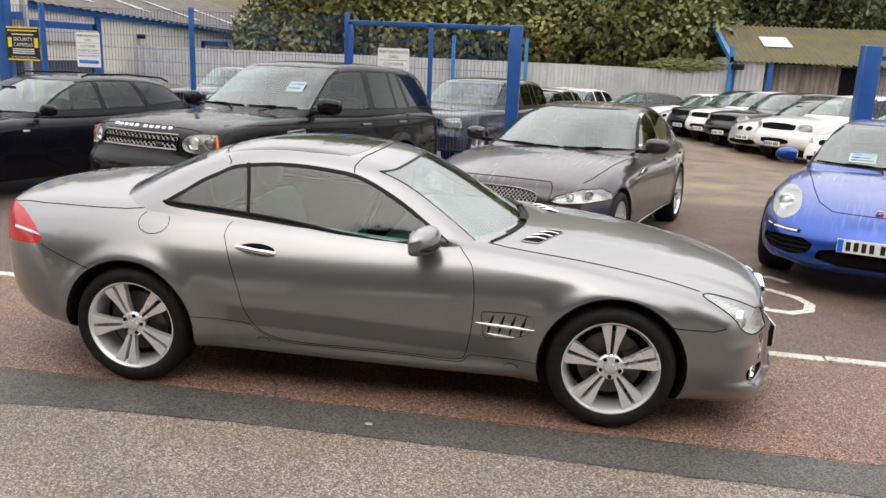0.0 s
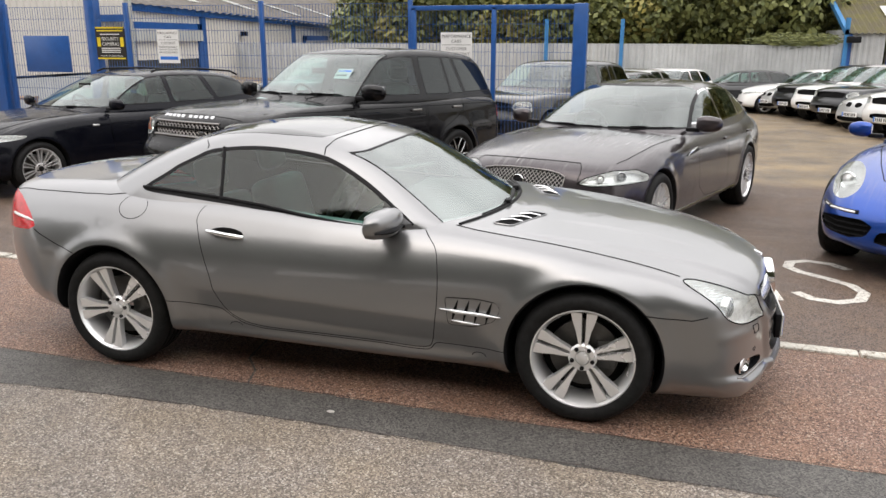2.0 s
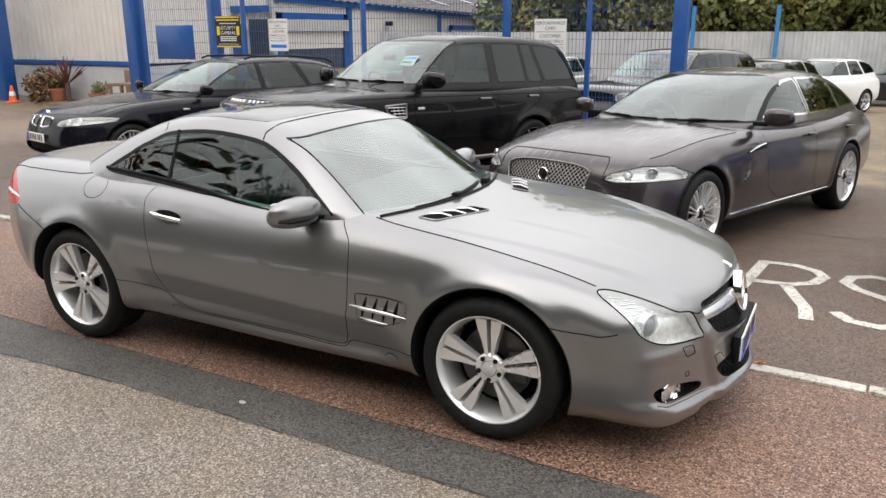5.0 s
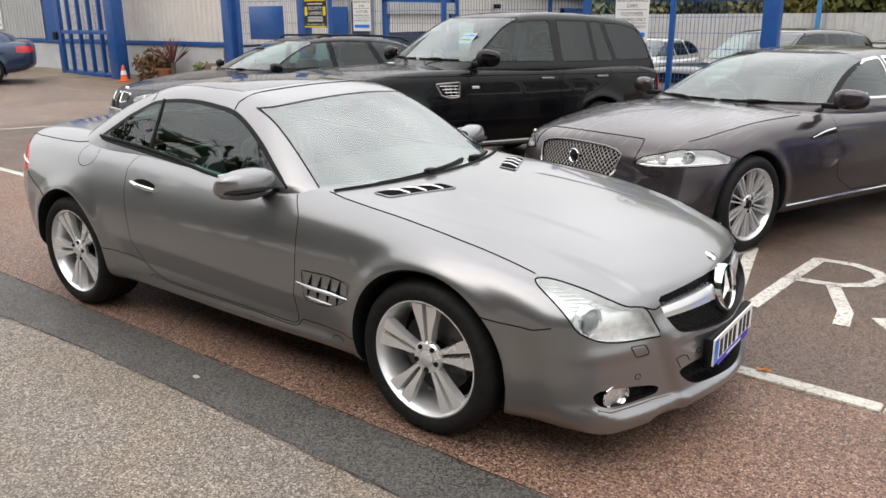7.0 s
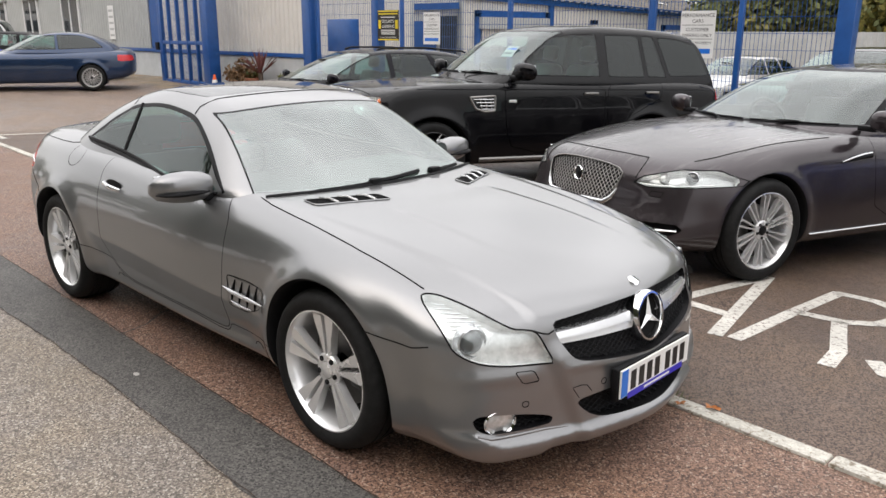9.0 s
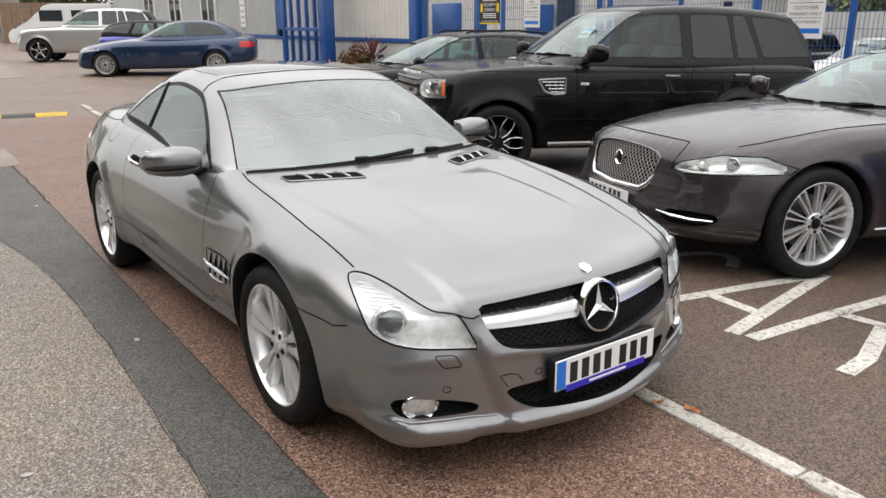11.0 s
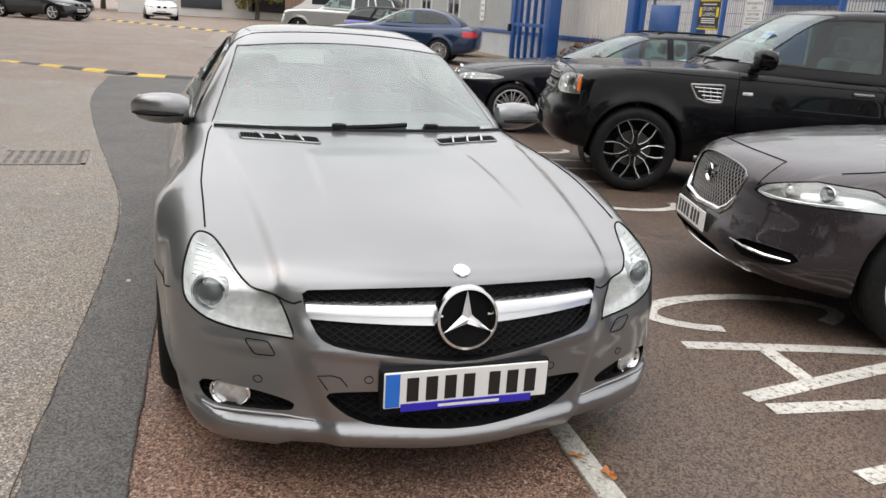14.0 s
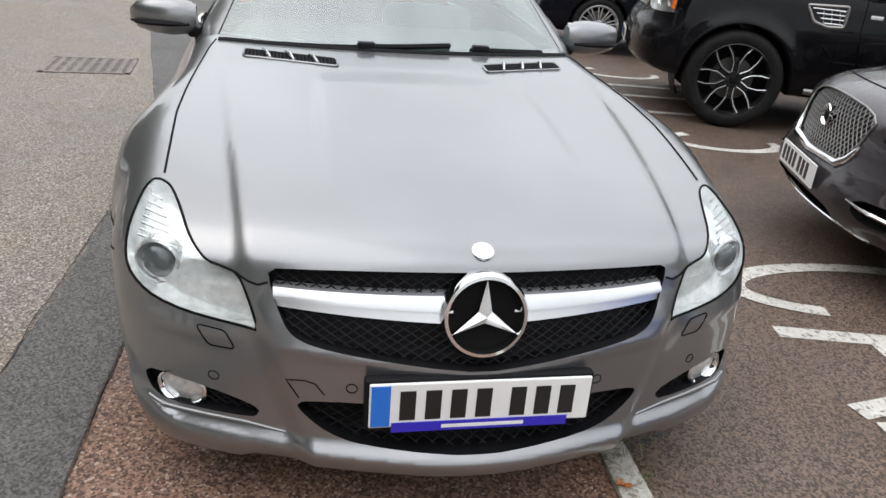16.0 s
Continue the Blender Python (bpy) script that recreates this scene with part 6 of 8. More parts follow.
por = dict(
    name="blue_sports_saloon", label="bright metallic blue sports saloon with round-cornered headlights, wet", paint=M_BLUE, wb=2.92, rear=-1.13, front=3.87, height=1.42, wm=0.975,
    body=[(-1.08, 0.36), (-1.13, 0.6), (-1.10, 0.85), (-1.0, 0.96), (-0.4, 1.02), (0.5, 1.0), (1.5, 0.97), (2.2, 0.955), (2.6, 0.92), (3.1, 0.83), (3.45, 0.745), (3.7, 0.64), (3.82, 0.52), (3.86, 0.38), (3.86, 0.22), (3.6, 0.16), (2.2, 0.18), (0.5, 0.18), (-0.6, 0.24)],
    cab=[(2.46, 0.92), (2.2, 1.03), (1.75, 1.24), (1.4, 1.36), (1.0, 1.408), (0.5, 1.415), (0, 1.36), (-0.5, 1.22), (-0.95, 1.03), (-1.0, 0.85), (2.5, 0.8)],
    cab_x=(-1.1, 2.55), cab_mid=0.7, cab_bow=(0.42, 0.35), cab_k=0.12, W=((-1.1, 0.82), (-0.5, 0.92), (0, 0.95), (1.5, 0.93), (2.92, 0.95), (3.3, 0.92), (3.87, 0.80)),
    inset=((0.1, 0.08), (0.25, 0.03), (0.45, 0.0), (0.62, 0.0), (0.8, 0.03), (0.95, 0.09), (1.08, 0.16)), CW=((-1.1, 0.62), (-0.4, 0.74), (0.5, 0.81), (1.5, 0.82), (2.4, 0.75)), belt=0.94, tumble=0.5,
    plan=(0.16, 0.40, 0.14, 0.3), crown=0.08, k=0.13, flare=0.018, wheel_r=0.35, arch_r=0.385, track=0.82, tyre_w=0.265, rim_r=0.262, style="five", cell=0.030, body_top=1.1, hood=porsche_hood,
    panels=saloon_panels([[(1.90, 1.1), (1.92, 0.8), (1.85, 0.33), (0.84, 0.31), (0.82, 1.15)]]),
    lamps=both("headlight", lambda p, s, r: front_of(p, s, r, 2.8), [(0.60, 0.66), (0.63, 0.78), (0.74, 0.835), (0.86, 0.80), (0.90, 0.70), (0.84, 0.60), (0.70, 0.58)], "head", 0.05),
    holes=[("intake_recess#l", front_of([(0.42, 0.46), (0.86, 0.47), (0.90, 0.36), (0.50, 0.30)], 1, 1, 3.0), 0.05, M_SHELL), ("intake_recess#r", front_of([(0.42, 0.46), (0.86, 0.47), (0.90, 0.36), (0.50, 0.30)], -1, 1, 3.0), 0.05, M_SHELL),
           ("lower_intake", front_of([(-0.38, 0.42), (0.38, 0.42), (0.44, 0.27), (-0.44, 0.27)], 0, 1, 3.3), 0.05, M_SHELL)],
    glass=[("windscreen", screen(1.1, 0.96, 1.36, (0.79, 0.62)), G_LIGHT, "pale reflecting windscreen")] + side_glass([[(1.92, 0.98), (1.5, 1.20), (1.2, 1.31), (0.86, 1.345), (0.84, 0.99)], [(0.78, 0.99), (0.80, 1.345), (0.30, 1.33), (-0.2, 1.2), (-0.45, 1.05)]], [G_SIDE, G_DARK]),
    seal=0.012, lamp_mat=M_STEEL, seats=((1.0, -0.38), (1.0, 0.38)), dash=1.95, dash_w=0.68, driver_y=-0.37, mirror_in=(1.7, 1.24))
sports, sp, sb, sc = build_car(por, parked(6.37, 5.42, -114))
for sg in (-1, 1):
    wing_mirror(sports, (1.95, sg * 0.90, 1.02), sg, M_BLUE, 1.0)
    lamp = sp["headlight#r" if sg < 0 else "headlight#l"]
    ring_on(lamp, sb, sg * 0.745, 0.70, 0.07, -0.05, sg * 22, "projector_lens")
    strip = tubepart("light_strip", [on_front(sb, sg * y, z, 0.006) for y, z in ((0.56, 0.512), (0.66, 0.516), (0.78, 0.52), (0.87, 0.53))], 0.016, M_TRIM, sports, 6)
    tubepart("strip_lens", [on_front(sb, sg * y, z, 0.016) for y, z in ((0.58, 0.513), (0.66, 0.517), (0.78, 0.521), (0.85, 0.528))], 0.010, M_REFLECT, strip, 6)
    for z in (0.34, 0.38, 0.42):
        tubepart("intake_slat", [on_front(sb, sg * y, z + 0.01 * (y - 0.5), -0.02) for y in (0.48, 0.60, 0.72, 0.86)], 0.006, M_TRIM, sports, 5)
    seam(sports, [on_top(sb, x, sg * y, 0.0) for x, y in dense(((2.3, 0.72), (2.7, 0.66), (3.1, 0.57), (3.4, 0.48), (3.55, 0.36)))], 0.004, name="bonnet_shut_line")
seam(sports, [on_top(sb, 3.56 + 0.05 * (1 - (y / 0.36) ** 2), y, 0.0) for y in np.linspace(-0.36, 0.36, 9)], 0.004, name="bonnet_shut_line")
ring_on(sports, sb, 0, 0.70, 0.03, 0.003, 0, "bonnet_badge", (M_CHROME, M_AMBER))
bars_plate(sports, pose(on_front(sb, 0, 0.45).x + 0.014, 0, 0.45))
wiper(sports, sc, (-0.70, 0.08), 0.985, -0.10)
wiper(sports, sc, (0.14, 0.68), 0.985, 0.30)
sheet_inside(sports, sc, -0.28, 1.05, 0.24, 0.17, 62, 3)


def kin(s, name, label, paint_, cell, sx=1.0, sz=1.0, sy=1.0, **more):
    """A plainer relative of a car that is already described, at other proportions."""
    d = dict(s)
    sc_ = lambda pts: [(x * sx, z * sz) for x, z in pts]
    d.update(name=name, label=label, paint=paint_, cell=cell, body=sc_(s["body"]), cab=sc_(s["cab"]), wb=s["wb"] * sx, rear=s["rear"] * sx, front=s["front"] * sx, height=s["height"] * sz, wm=s["wm"] * sy,
             W=tuple((x * sx, w * sy) for x, w in s["W"]), CW=tuple((x * sx, w * sy) for x, w in s["CW"]), cab_x=tuple(v * sx for v in s["cab_x"]), cab_mid=s["cab_mid"] * sx, belt=s["belt"] * sz,
             inset=tuple((z * sz, v) for z, v in s["inset"]), body_top=s["body_top"] * sz, track=s["track"] * sy, dash=s["dash"] * sx, seats=tuple((x * sx, y) for x, y in s["seats"]), mirror_in=(s["mirror_in"][0] * sx, s["mirror_in"][1] * sz), panels=[])
    def squeeze(g):
        return lambda p, n: g(p / np.array([sx, sy, sz]), n)
    d["lamps"] = [(a, squeeze(g), k, dd) for a, g, k, dd in s["lamps"]]
    d["holes"] = [(a, squeeze(g), dd, mt) for a, g, dd, mt in s["holes"]]
    d["glass"] = [(a, squeeze(g), mt, lb) for a, g, mt, lb in s["glass"]]
    d.update(more)
    return d

# ---- ground ----
k = Nodes("worn_tarmac")
sep = k.n("ShaderNodeSeparateXYZ")
k.t.links.new(k.co, sep.inputs[0])
wob = k.n("ShaderNodeMath", i0=k.noise(0.7, 5), i1=0.9)
wob.operation = "MULTIPLY_ADD"
wob.inputs[2].default_value = -0.45
chip = k.n("ShaderNodeTexVoronoi", Scale=150.0)
k.t.links.new(k.co, chip.inputs["Vector"])
stone = k.n("ShaderNodeSeparateColor", i0=chip.outputs["Color"]).outputs[0]
fine = k.noise(260, 3)
blot = k.noise(0.8, 7, 0.7)
road = k.mix(k.ramp(stone, (0.15, 0.0), (0.85, 1.0)), (0.092, 0.076, 0.065), (0.345, 0.296, 0.250))
road = k.mix(k.ramp(stone, (0.90, 0.0), (0.93, 1.0)), road, (0.50, 0.46, 0.41))
red = k.mix(k.ramp(stone, (0.15, 0.0), (0.85, 1.0)), (0.064, 0.034, 0.024), (0.335, 0.205, 0.150))
red = k.mix(k.ramp(stone, (0.92, 0.0), (0.95, 1.0)), red, (0.46, 0.36, 0.29))
brown = k.mix(k.ramp(stone, (0.15, 0.0), (0.85, 1.0)), (0.038, 0.025, 0.019), (0.205, 0.146, 0.112))
slab = k.mix(k.ramp(k.noise(1.3, 8, 0.72), (0.35, 0.0), (0.62, 1.0)), (0.13, 0.105, 0.085), (0.27, 0.205, 0.125))


def past(out, lo, width):
    return k.n("ShaderNodeMapRange", Value=out, i1=lo, i2=lo + width).outputs[0]


def plus(a, b):
    node = k.n("ShaderNodeMath", i0=a, i1=b)
    return node.outputs[0]


yy = sep.outputs[1]
yw = plus(yy, wob.outputs[0])
col = k.mix(past(yy, -1.1, 0.02), road, red)
edge_line = k.n("ShaderNodeMath", i0=sep.outputs[0], i1=0.055)
edge_line.operation = "MULTIPLY_ADD"
k.t.links.new(yy, edge_line.inputs[2])
col = k.mix(past(edge_line.outputs[0], 0.655, 0.02), col, brown)
far_left = k.n("ShaderNodeMapRange", Value=plus(sep.outputs[0], wob.outputs[0]), i1=-8.6, i2=-9.2).outputs[0]
col = k.mix(far_left, col, k.mix(0.45, road, red))
col = k.mix(past(yw, 7.0, 0.5), col, slab)
tan = k.ramp(k.noise(1.9, 4), (0.40, (1.0, 1.0, 1.0)), (0.64, (1.04, 1.0, 0.91)))
col = k.mix(1.0, col, tan, "MULTIPLY")
damp = k.ramp(blot, (0.38, 0.80), (0.55, 1.0), (0.72, 1.08))
col = k.mix(1.0, col, damp, "MULTIPLY")
rough = k.ramp(blot, (0.35, 0.36), (0.6, 0.62))
k.set(Base_Color=col, Roughness=rough, Specular_IOR_Level=0.45)
hgt = k.mix(0.35, stone, fine)
k.bump(hgt, 1.0, 0.008)
M_GROUND = k.m

bm = bmesh.new()
xs = [-300, -60, -30, -17, -14, -11, -9, -8, -4, 0, 4, 8, 20, 60, 300]
ys = [-300, -60, -10, 1.5, 4, 8, 12, 16, 24, 32, 40]
rows = [[bm.verts.new((x, y, gz(x, y))) for x in xs] for y in ys] + [[bm.verts.new((x, 300, gz(x, 40))) for x in xs]]
for a, b in zip(rows, rows[1:]):
    for i in range(len(xs) - 1):
        bm.faces.new((a[i], a[i + 1], b[i + 1], b[i]))
tagged(part("ground", bm, M_GROUND), "worn chipped tarmac road and damp red-brown yard", "ground", kind="structure")


def surface(name, col_a, col_b, rough, scale=90, bump=0.5, holes=None):
    """Stony or painted ground: speckle of two colours, broad stains."""
    q = Nodes(name)
    v = q.n("ShaderNodeTexVoronoi", Scale=float(scale))
    q.t.links.new(q.co, v.inputs["Vector"])
    st = q.n("ShaderNodeSeparateColor", i0=v.outputs["Color"]).outputs[0]
    c = q.mix(st, col_a, col_b)
    c = q.mix(1.0, c, q.ramp(q.noise(1.6, 6, 0.7), (0.35, 0.75), (0.65, 1.1)), "MULTIPLY")
    if holes:
        c = q.mix(q.ramp(q.noise(34, 6, 0.75), (0.38, 1.0), (0.47, 0.0)), c, holes)
    q.set(Base_Color=c, Roughness=rough)
    q.bump(st, bump, 0.004)
    return q.m


M_PATCH = surface("dark_patching_tarmac", (0.022, 0.0205, 0.019), (0.150, 0.140, 0.127), 0.6, 150, 1.0)
M_LINE = surface("worn_white_road_paint", (0.50, 0.48, 0.43), (0.62, 0.60, 0.55), 0.6, 160, 0.35, (0.13, 0.10, 0.085))
M_KERB = surface("chipped_white_edging", (0.42, 0.40, 0.35), (0.58, 0.56, 0.50), 0.65, 100, 0.4, (0.20, 0.165, 0.12))
M_YELLOW = surface("yellow_rubber_block", (0.60, 0.40, 0.03), (0.70, 0.48, 0.05), 0.55, 60, 0.2, (0.2, 0.15, 0.06))
M_BLOCK = surface("black_rubber_block", (0.03, 0.03, 0.03), (0.06, 0.06, 0.058), 0.6, 60, 0.2)
M_IRON = surface("rusty_iron_grate", (0.13, 0.105, 0.09), (0.24, 0.20, 0.17), 0.6, 60, 0.3)
M_CRACK = surface("dirt_filled_joint", (0.022, 0.016, 0.012), (0.075, 0.048, 0.034), 0.8, 70, 0.8)
M_CONC = surface("pale_concrete_patch", (0.20, 0.165, 0.135), (0.28, 0.235, 0.195), 0.7, 60, 0.4)

# the dark trench patch along the road, with ragged edges
upper = spline((-9.8, -0.74), (-6.4, -0.78), (-2.1, -0.84), (0.24, -0.89), (1.5, -0.92), (2.8, -0.95), (6, -1.0), (22, -1.2))
lower = spline((-9.8, -2.18), (-7, -2.15), (-5.4, -2.0), (-2.8, -1.64), (-1.25, -1.39), (-0.2, -1.25), (0.5, -1.22), (1.3, -1.22), (2, -1.24), (3, -1.27), (6, -1.32), (22, -1.5))
bm = bmesh.new()
rows = []
for i in range(1200):
    x = -9.75 + 31.75 * i / 1199
    z = gz(x, 0) + 0.004
    n1 = 0.012 * noise.noise((x * 9, 0, 0)) + 0.008 * noise.noise((x * 1.7, 5, 0)) + 0.006 * noise.noise((x * 31, 2, 0))
    n2 = 0.014 * noise.noise((x * 8, 3, 7)) + 0.010 * noise.noise((x * 1.3, 8, 0)) + 0.006 * noise.noise((x * 29, 2, 3))
    u, l = float(upper(x)) + n1, float(lower(x)) + n2
    rows.append([bm.verts.new((x, u, z - 0.006)), bm.verts.new((x, u - 0.006, z)), bm.verts.new((x, l + 0.006, z)), bm.verts.new((x, l, z - 0.006))])
for a, b in zip(rows, rows[1:]):
    for i in range(3):
        bm.faces.new((a[i], a[i + 1], b[i + 1], b[i]))
tagged(part("road_patch", bm, M_PATCH), "dark strip of newer tarmac along the road edge", "road", kind="structure")

# white-painted edging stones
for i in range(34):
    x0 = -10.6 + 0.915 * i
    if 2.18 < x0 < 2.4:
        continue
    x1 = x0 + 0.905
    bm = bmesh.new()
    box(bm, 0, x1 - x0, -0.044, 0.044, -0.05, 0.014 + 0.004 * (i % 3), 0.008, m=pose(x0, 0.655 - 0.055 * x0, gz(x0, 0), 0, 0, math.degrees(math.atan(-0.055)) + 0.4 * math.sin(i * 2.3)))
    tagged(smooth(part("edging_stone", bm, M_KERB)), "white-painted chipped concrete edging stone", "edging stone", "edging stones along the yard", "structure")


def stroke(name, pts, w, label="worn white painted lettering on the tarmac", mat=None):
    """A painted line of width w along points on the ground."""
    bm = bmesh.new()
    P = [Vector((p[0], p[1], 0)) for p in pts]
    rows = []
    for i, p in enumerate(P):
        d = (P[min(i + 1, len(P) - 1)] - P[max(i - 1, 0)]).normalized()
        nrm = Vector((-d.y, d.x, 0)) * w / 2
        a, b = p + nrm * (1 + 0.05 * math.sin(i * 7.1)), p - nrm * (1 + 0.05 * math.sin(i * 5.3))
        rows.append([bm.verts.new((v.x, v.y, gz(v.x, v.y) + 0.004)) for v in (a, b)])
    for a, b in zip(rows, rows[1:]):
        bm.faces.new((a[0], a[1], b[1], b[0]))
    return part(name, bm, mat or M_LINE)


def arc(cx, cy, rx, ry, a0, a1, n=22, skew=0.0):
    return [(cx + rx * math.cos(radians(a)) + skew * ry * math.sin(radians(a)), cy + ry * math.sin(radians(a))) for a in np.linspace(a0, a1, n)]


def painted(name, label, lines, w=0.085):
    root = thing(name, Matrix(), label, "road marking", "painted letters on the yard")
    for ln in lines:
        stroke("stroke", ln, w).parent = root


painted("painted_letter_c", "worn white painted letter C on red tarmac", [arc(2.24, 2.02, 0.235, 0.57, 40, 330, 30)])
painted("painted_letter_a", "worn white painted letter A on red tarmac", [[(2.60, 1.40), (2.72, 2.05), (2.86, 2.74)], [(3.12, 1.36), (2.99, 2.05), (2.86, 2.74)], [(2.70, 1.78), (3.02, 1.74)]])
painted("painted_letter_r", "worn white painted letter R on red tarmac", [[(3.22, 1.38), (3.27, 2.05), (3.33, 2.72)], [(3.31, 2.70), (3.55, 2.70), (3.70, 2.60), (3.76, 2.45), (3.70, 2.24), (3.55, 2.12), (3.29, 2.10)], [(3.52, 2.12), (3.60, 1.85), (3.68, 1.60), (3.70, 1.36)]])
painted("painted_letter_s", "worn white painted letter S on red tarmac", [[(4.36, 2.42), (4.26, 2.58), (4.08, 2.64), (3.94, 2.55), (3.90, 2.38), (3.98, 2.22), (4.14, 2.08), (4.28, 1.92), (4.33, 1.72), (4.26, 1.52), (4.10, 1.42), (3.94, 1.46), (3.85, 1.60)]])
painted("painted_arc", "worn white painted letter curve on tarmac", [arc(-0.24, 2.78, 0.23, 0.42, -150, 100, 24)])
painted("painted_strokes", "three worn white painted strokes on tarmac", [[(-1.14, 2.45), (-1.1, 3.5)], [(-1.8, 2.5), (-1.76, 3.6)], [(-2.28, 2.6), (-2.24, 3.6)]], 0.08)
painted("painted_curve", "worn white painted letter curve on tarmac", [arc(-2.95, 3.05, 0.25, 0.42, -150, 100, 24)])
painted("bay_line", "worn white painted parking bay line", [[(-8.75, 1.35), (-8.3, 3.6)], [(-8.75, 1.35), (-8.2, 1.33)]], 0.09)

# speed humps of yellow and black rubber blocks
for h0, h1, first in (((-9.42, 0.75), (-9.98, -1.75), 0), ((-10.03, -1.8), (-13.4, -6.6), 1), ((-28.5, 1.0), (-38.0, -5.4), 1)):
    a, b = Vector((*h0, 0)), Vector((*h1, 0))
    d = (b - a).normalized()
    nseg = int((b - a).length / 0.5)
    root = thing("speed_hump", pose(h0[0], h0[1], gz(h0[0], 0), 0, 0, math.degrees(math.atan2(d.y, d.x))), "speed hump of yellow and black rubber blocks", "speed hump")
    for i in range(nseg):
        bm = bmesh.new()
        prism(bm, [(-0.17, 0), (-0.12, 0.035), (-0.04, 0.05), (0.04, 0.05), (0.12, 0.035), (0.17, 0)], 0.006, 0.494, pose(i * 0.5, 0, 0.0) @ Matrix(((0, 0, 1, 0), (1, 0, 0, 0), (0, 1, 0, 0), (0, 0, 0, 1))))
        for e in (0.12, 0.38):
            lathe(bm, [(0.022, 0.0), (0.022, 0.008), (0.001, 0.009)], 8, pose(i * 0.5 + e, 0, 0.047) @ pose(0, 0, 0, 90, 0, 0))
        part("yellow_block" if (i + first) % 2 == 0 else "black_block", bm, M_YELLOW if (i + first) % 2 == 0 else M_BLOCK, root)


def gully(x, y, w, l, yaw):
    """An iron gully grate in its frame."""
    root = thing("drain_grate", pose(x, y, gz(x, y), 0, 0, yaw), "rusty iron drain grate set in the road", "drain")
    bm = bmesh.new()
    for d in ((-w / 2, w / 2, -l / 2, -l / 2 + 0.04), (-w / 2, w / 2, l / 2 - 0.04, l / 2), (-w / 2, -w / 2 + 0.04, -l / 2, l / 2), (w / 2 - 0.04, w / 2, -l / 2, l / 2)):
        box(bm, d[0], d[1], d[2], d[3], -0.02, 0.008)
    part("frame", bm, M_IRON, root)
    # no hollow: a dark plate stands for the shade between the bars
    boxpart("pit_shade", (-w / 2 + 0.03, w / 2 - 0.03, -l / 2 + 0.03, l / 2 - 0.03, -0.02, 0.0045), M_PATCH, root)
    for i in range(7):
        yy_ = -l / 2 + 0.05 + (l - 0.1) * (i + 0.5) / 7
        boxpart("bar", (-w / 2 + 0.04, w / 2 - 0.04, yy_ - 0.02, yy_ + 0.02, -0.01, 0.007), M_IRON, root)
    for i in range(2):
        xx_ = -w / 6 + i * w / 3
        boxpart("cross_bar", (xx_ - 0.015, xx_ + 0.015, -l / 2 + 0.04, l / 2 - 0.04, -0.01, 0.0065), M_IRON, root)


gully(-2.03, -2.0, 0.66, 0.68, 3)
gully(-5.45, -1.30, 0.72, 0.44, 2)
for x0, x1, seed in ((-7.5, -6.15, 3), (-6.08, -4.5, 9)):
    bm = bmesh.new()
    rim = []
    for k in range(64):
        a = 2 * math.pi * k / 64
        c, q = math.cos(a), math.sin(a)
        x = (x0 + x1) / 2 + (x1 - x0) / 2 * math.copysign(abs(c) ** 0.35, c)
        y = -0.82 - 0.01 * (x + 6) + (0.13 + 0.035 * noise.noise((x * 3, q, seed))) * math.copysign(abs(q) ** 0.35, q) + 0.012 * noise.noise((x * 14, q * 3, seed))
        rim.append(bm.verts.new((x, y, gz(x, 0) + 0.009)))
    bm.faces.new(rim)
    bmesh.ops.triangulate(bm, faces=bm.faces[:])
    tagged(part("concrete_patch", bm, M_CONC), "pale broken concrete patch in the tarmac", "road", kind="structure")
bm = bmesh.new()
prism(bm, [(-30, 0.2), (-17.0, -0.5), (-17.0, 1.3), (-30, 2.2)], 0.2, 0.206)
tagged(part("concrete_apron", bm, M_CONC), "pale concrete patch in the far road", "road", kind="structure")
# the open joint along the lower edge of the strip, and the broken one along its upper edge
for edge, xa, xb, w, amp in ((lower, -1.6, 8.0, 0.004, 0.010), (upper, -8.6, -2.2, 0.022, 0.02), (upper, -2.2, 5.0, 0.006, 0.006)):
    pts = []
    for x in np.arange(xa, xb, 0.03):
        pts.append((x, float(edge(x)) + amp * noise.noise((x * 4, 9, 0)) + 0.4 * amp * noise.noise((x * 17, 4, 0)) - 0.004))
    ob = stroke("open_joint", pts, w, mat=M_CRACK)
    ob.location.z = 0.003
    tagged(ob, "ragged dark open joint in the tarmac", "road", kind="structure")
# a crack and tar joint across the red tarmac
for pts, w in (([(0.83, -0.93), (0.78, -0.75), (0.66, -0.6), (0.62, -0.3), (0.6, 0.6)], 0.012), ([(5.6, 3.55), (4.4, 3.9), (2.0, 4.2), (0.6, 3.7), (-0.4, 3.6)], 0.02), ([(3.24, 0.40), (3.20, 0.62), (3.08, 0.8)], 0.016)):
    ob = stroke("tar_joint", pts, w, mat=M_PATCH)
    ob.location.z = 0.002
    tagged(ob, "thin dark joint in the tarmac", "road", kind="structure")


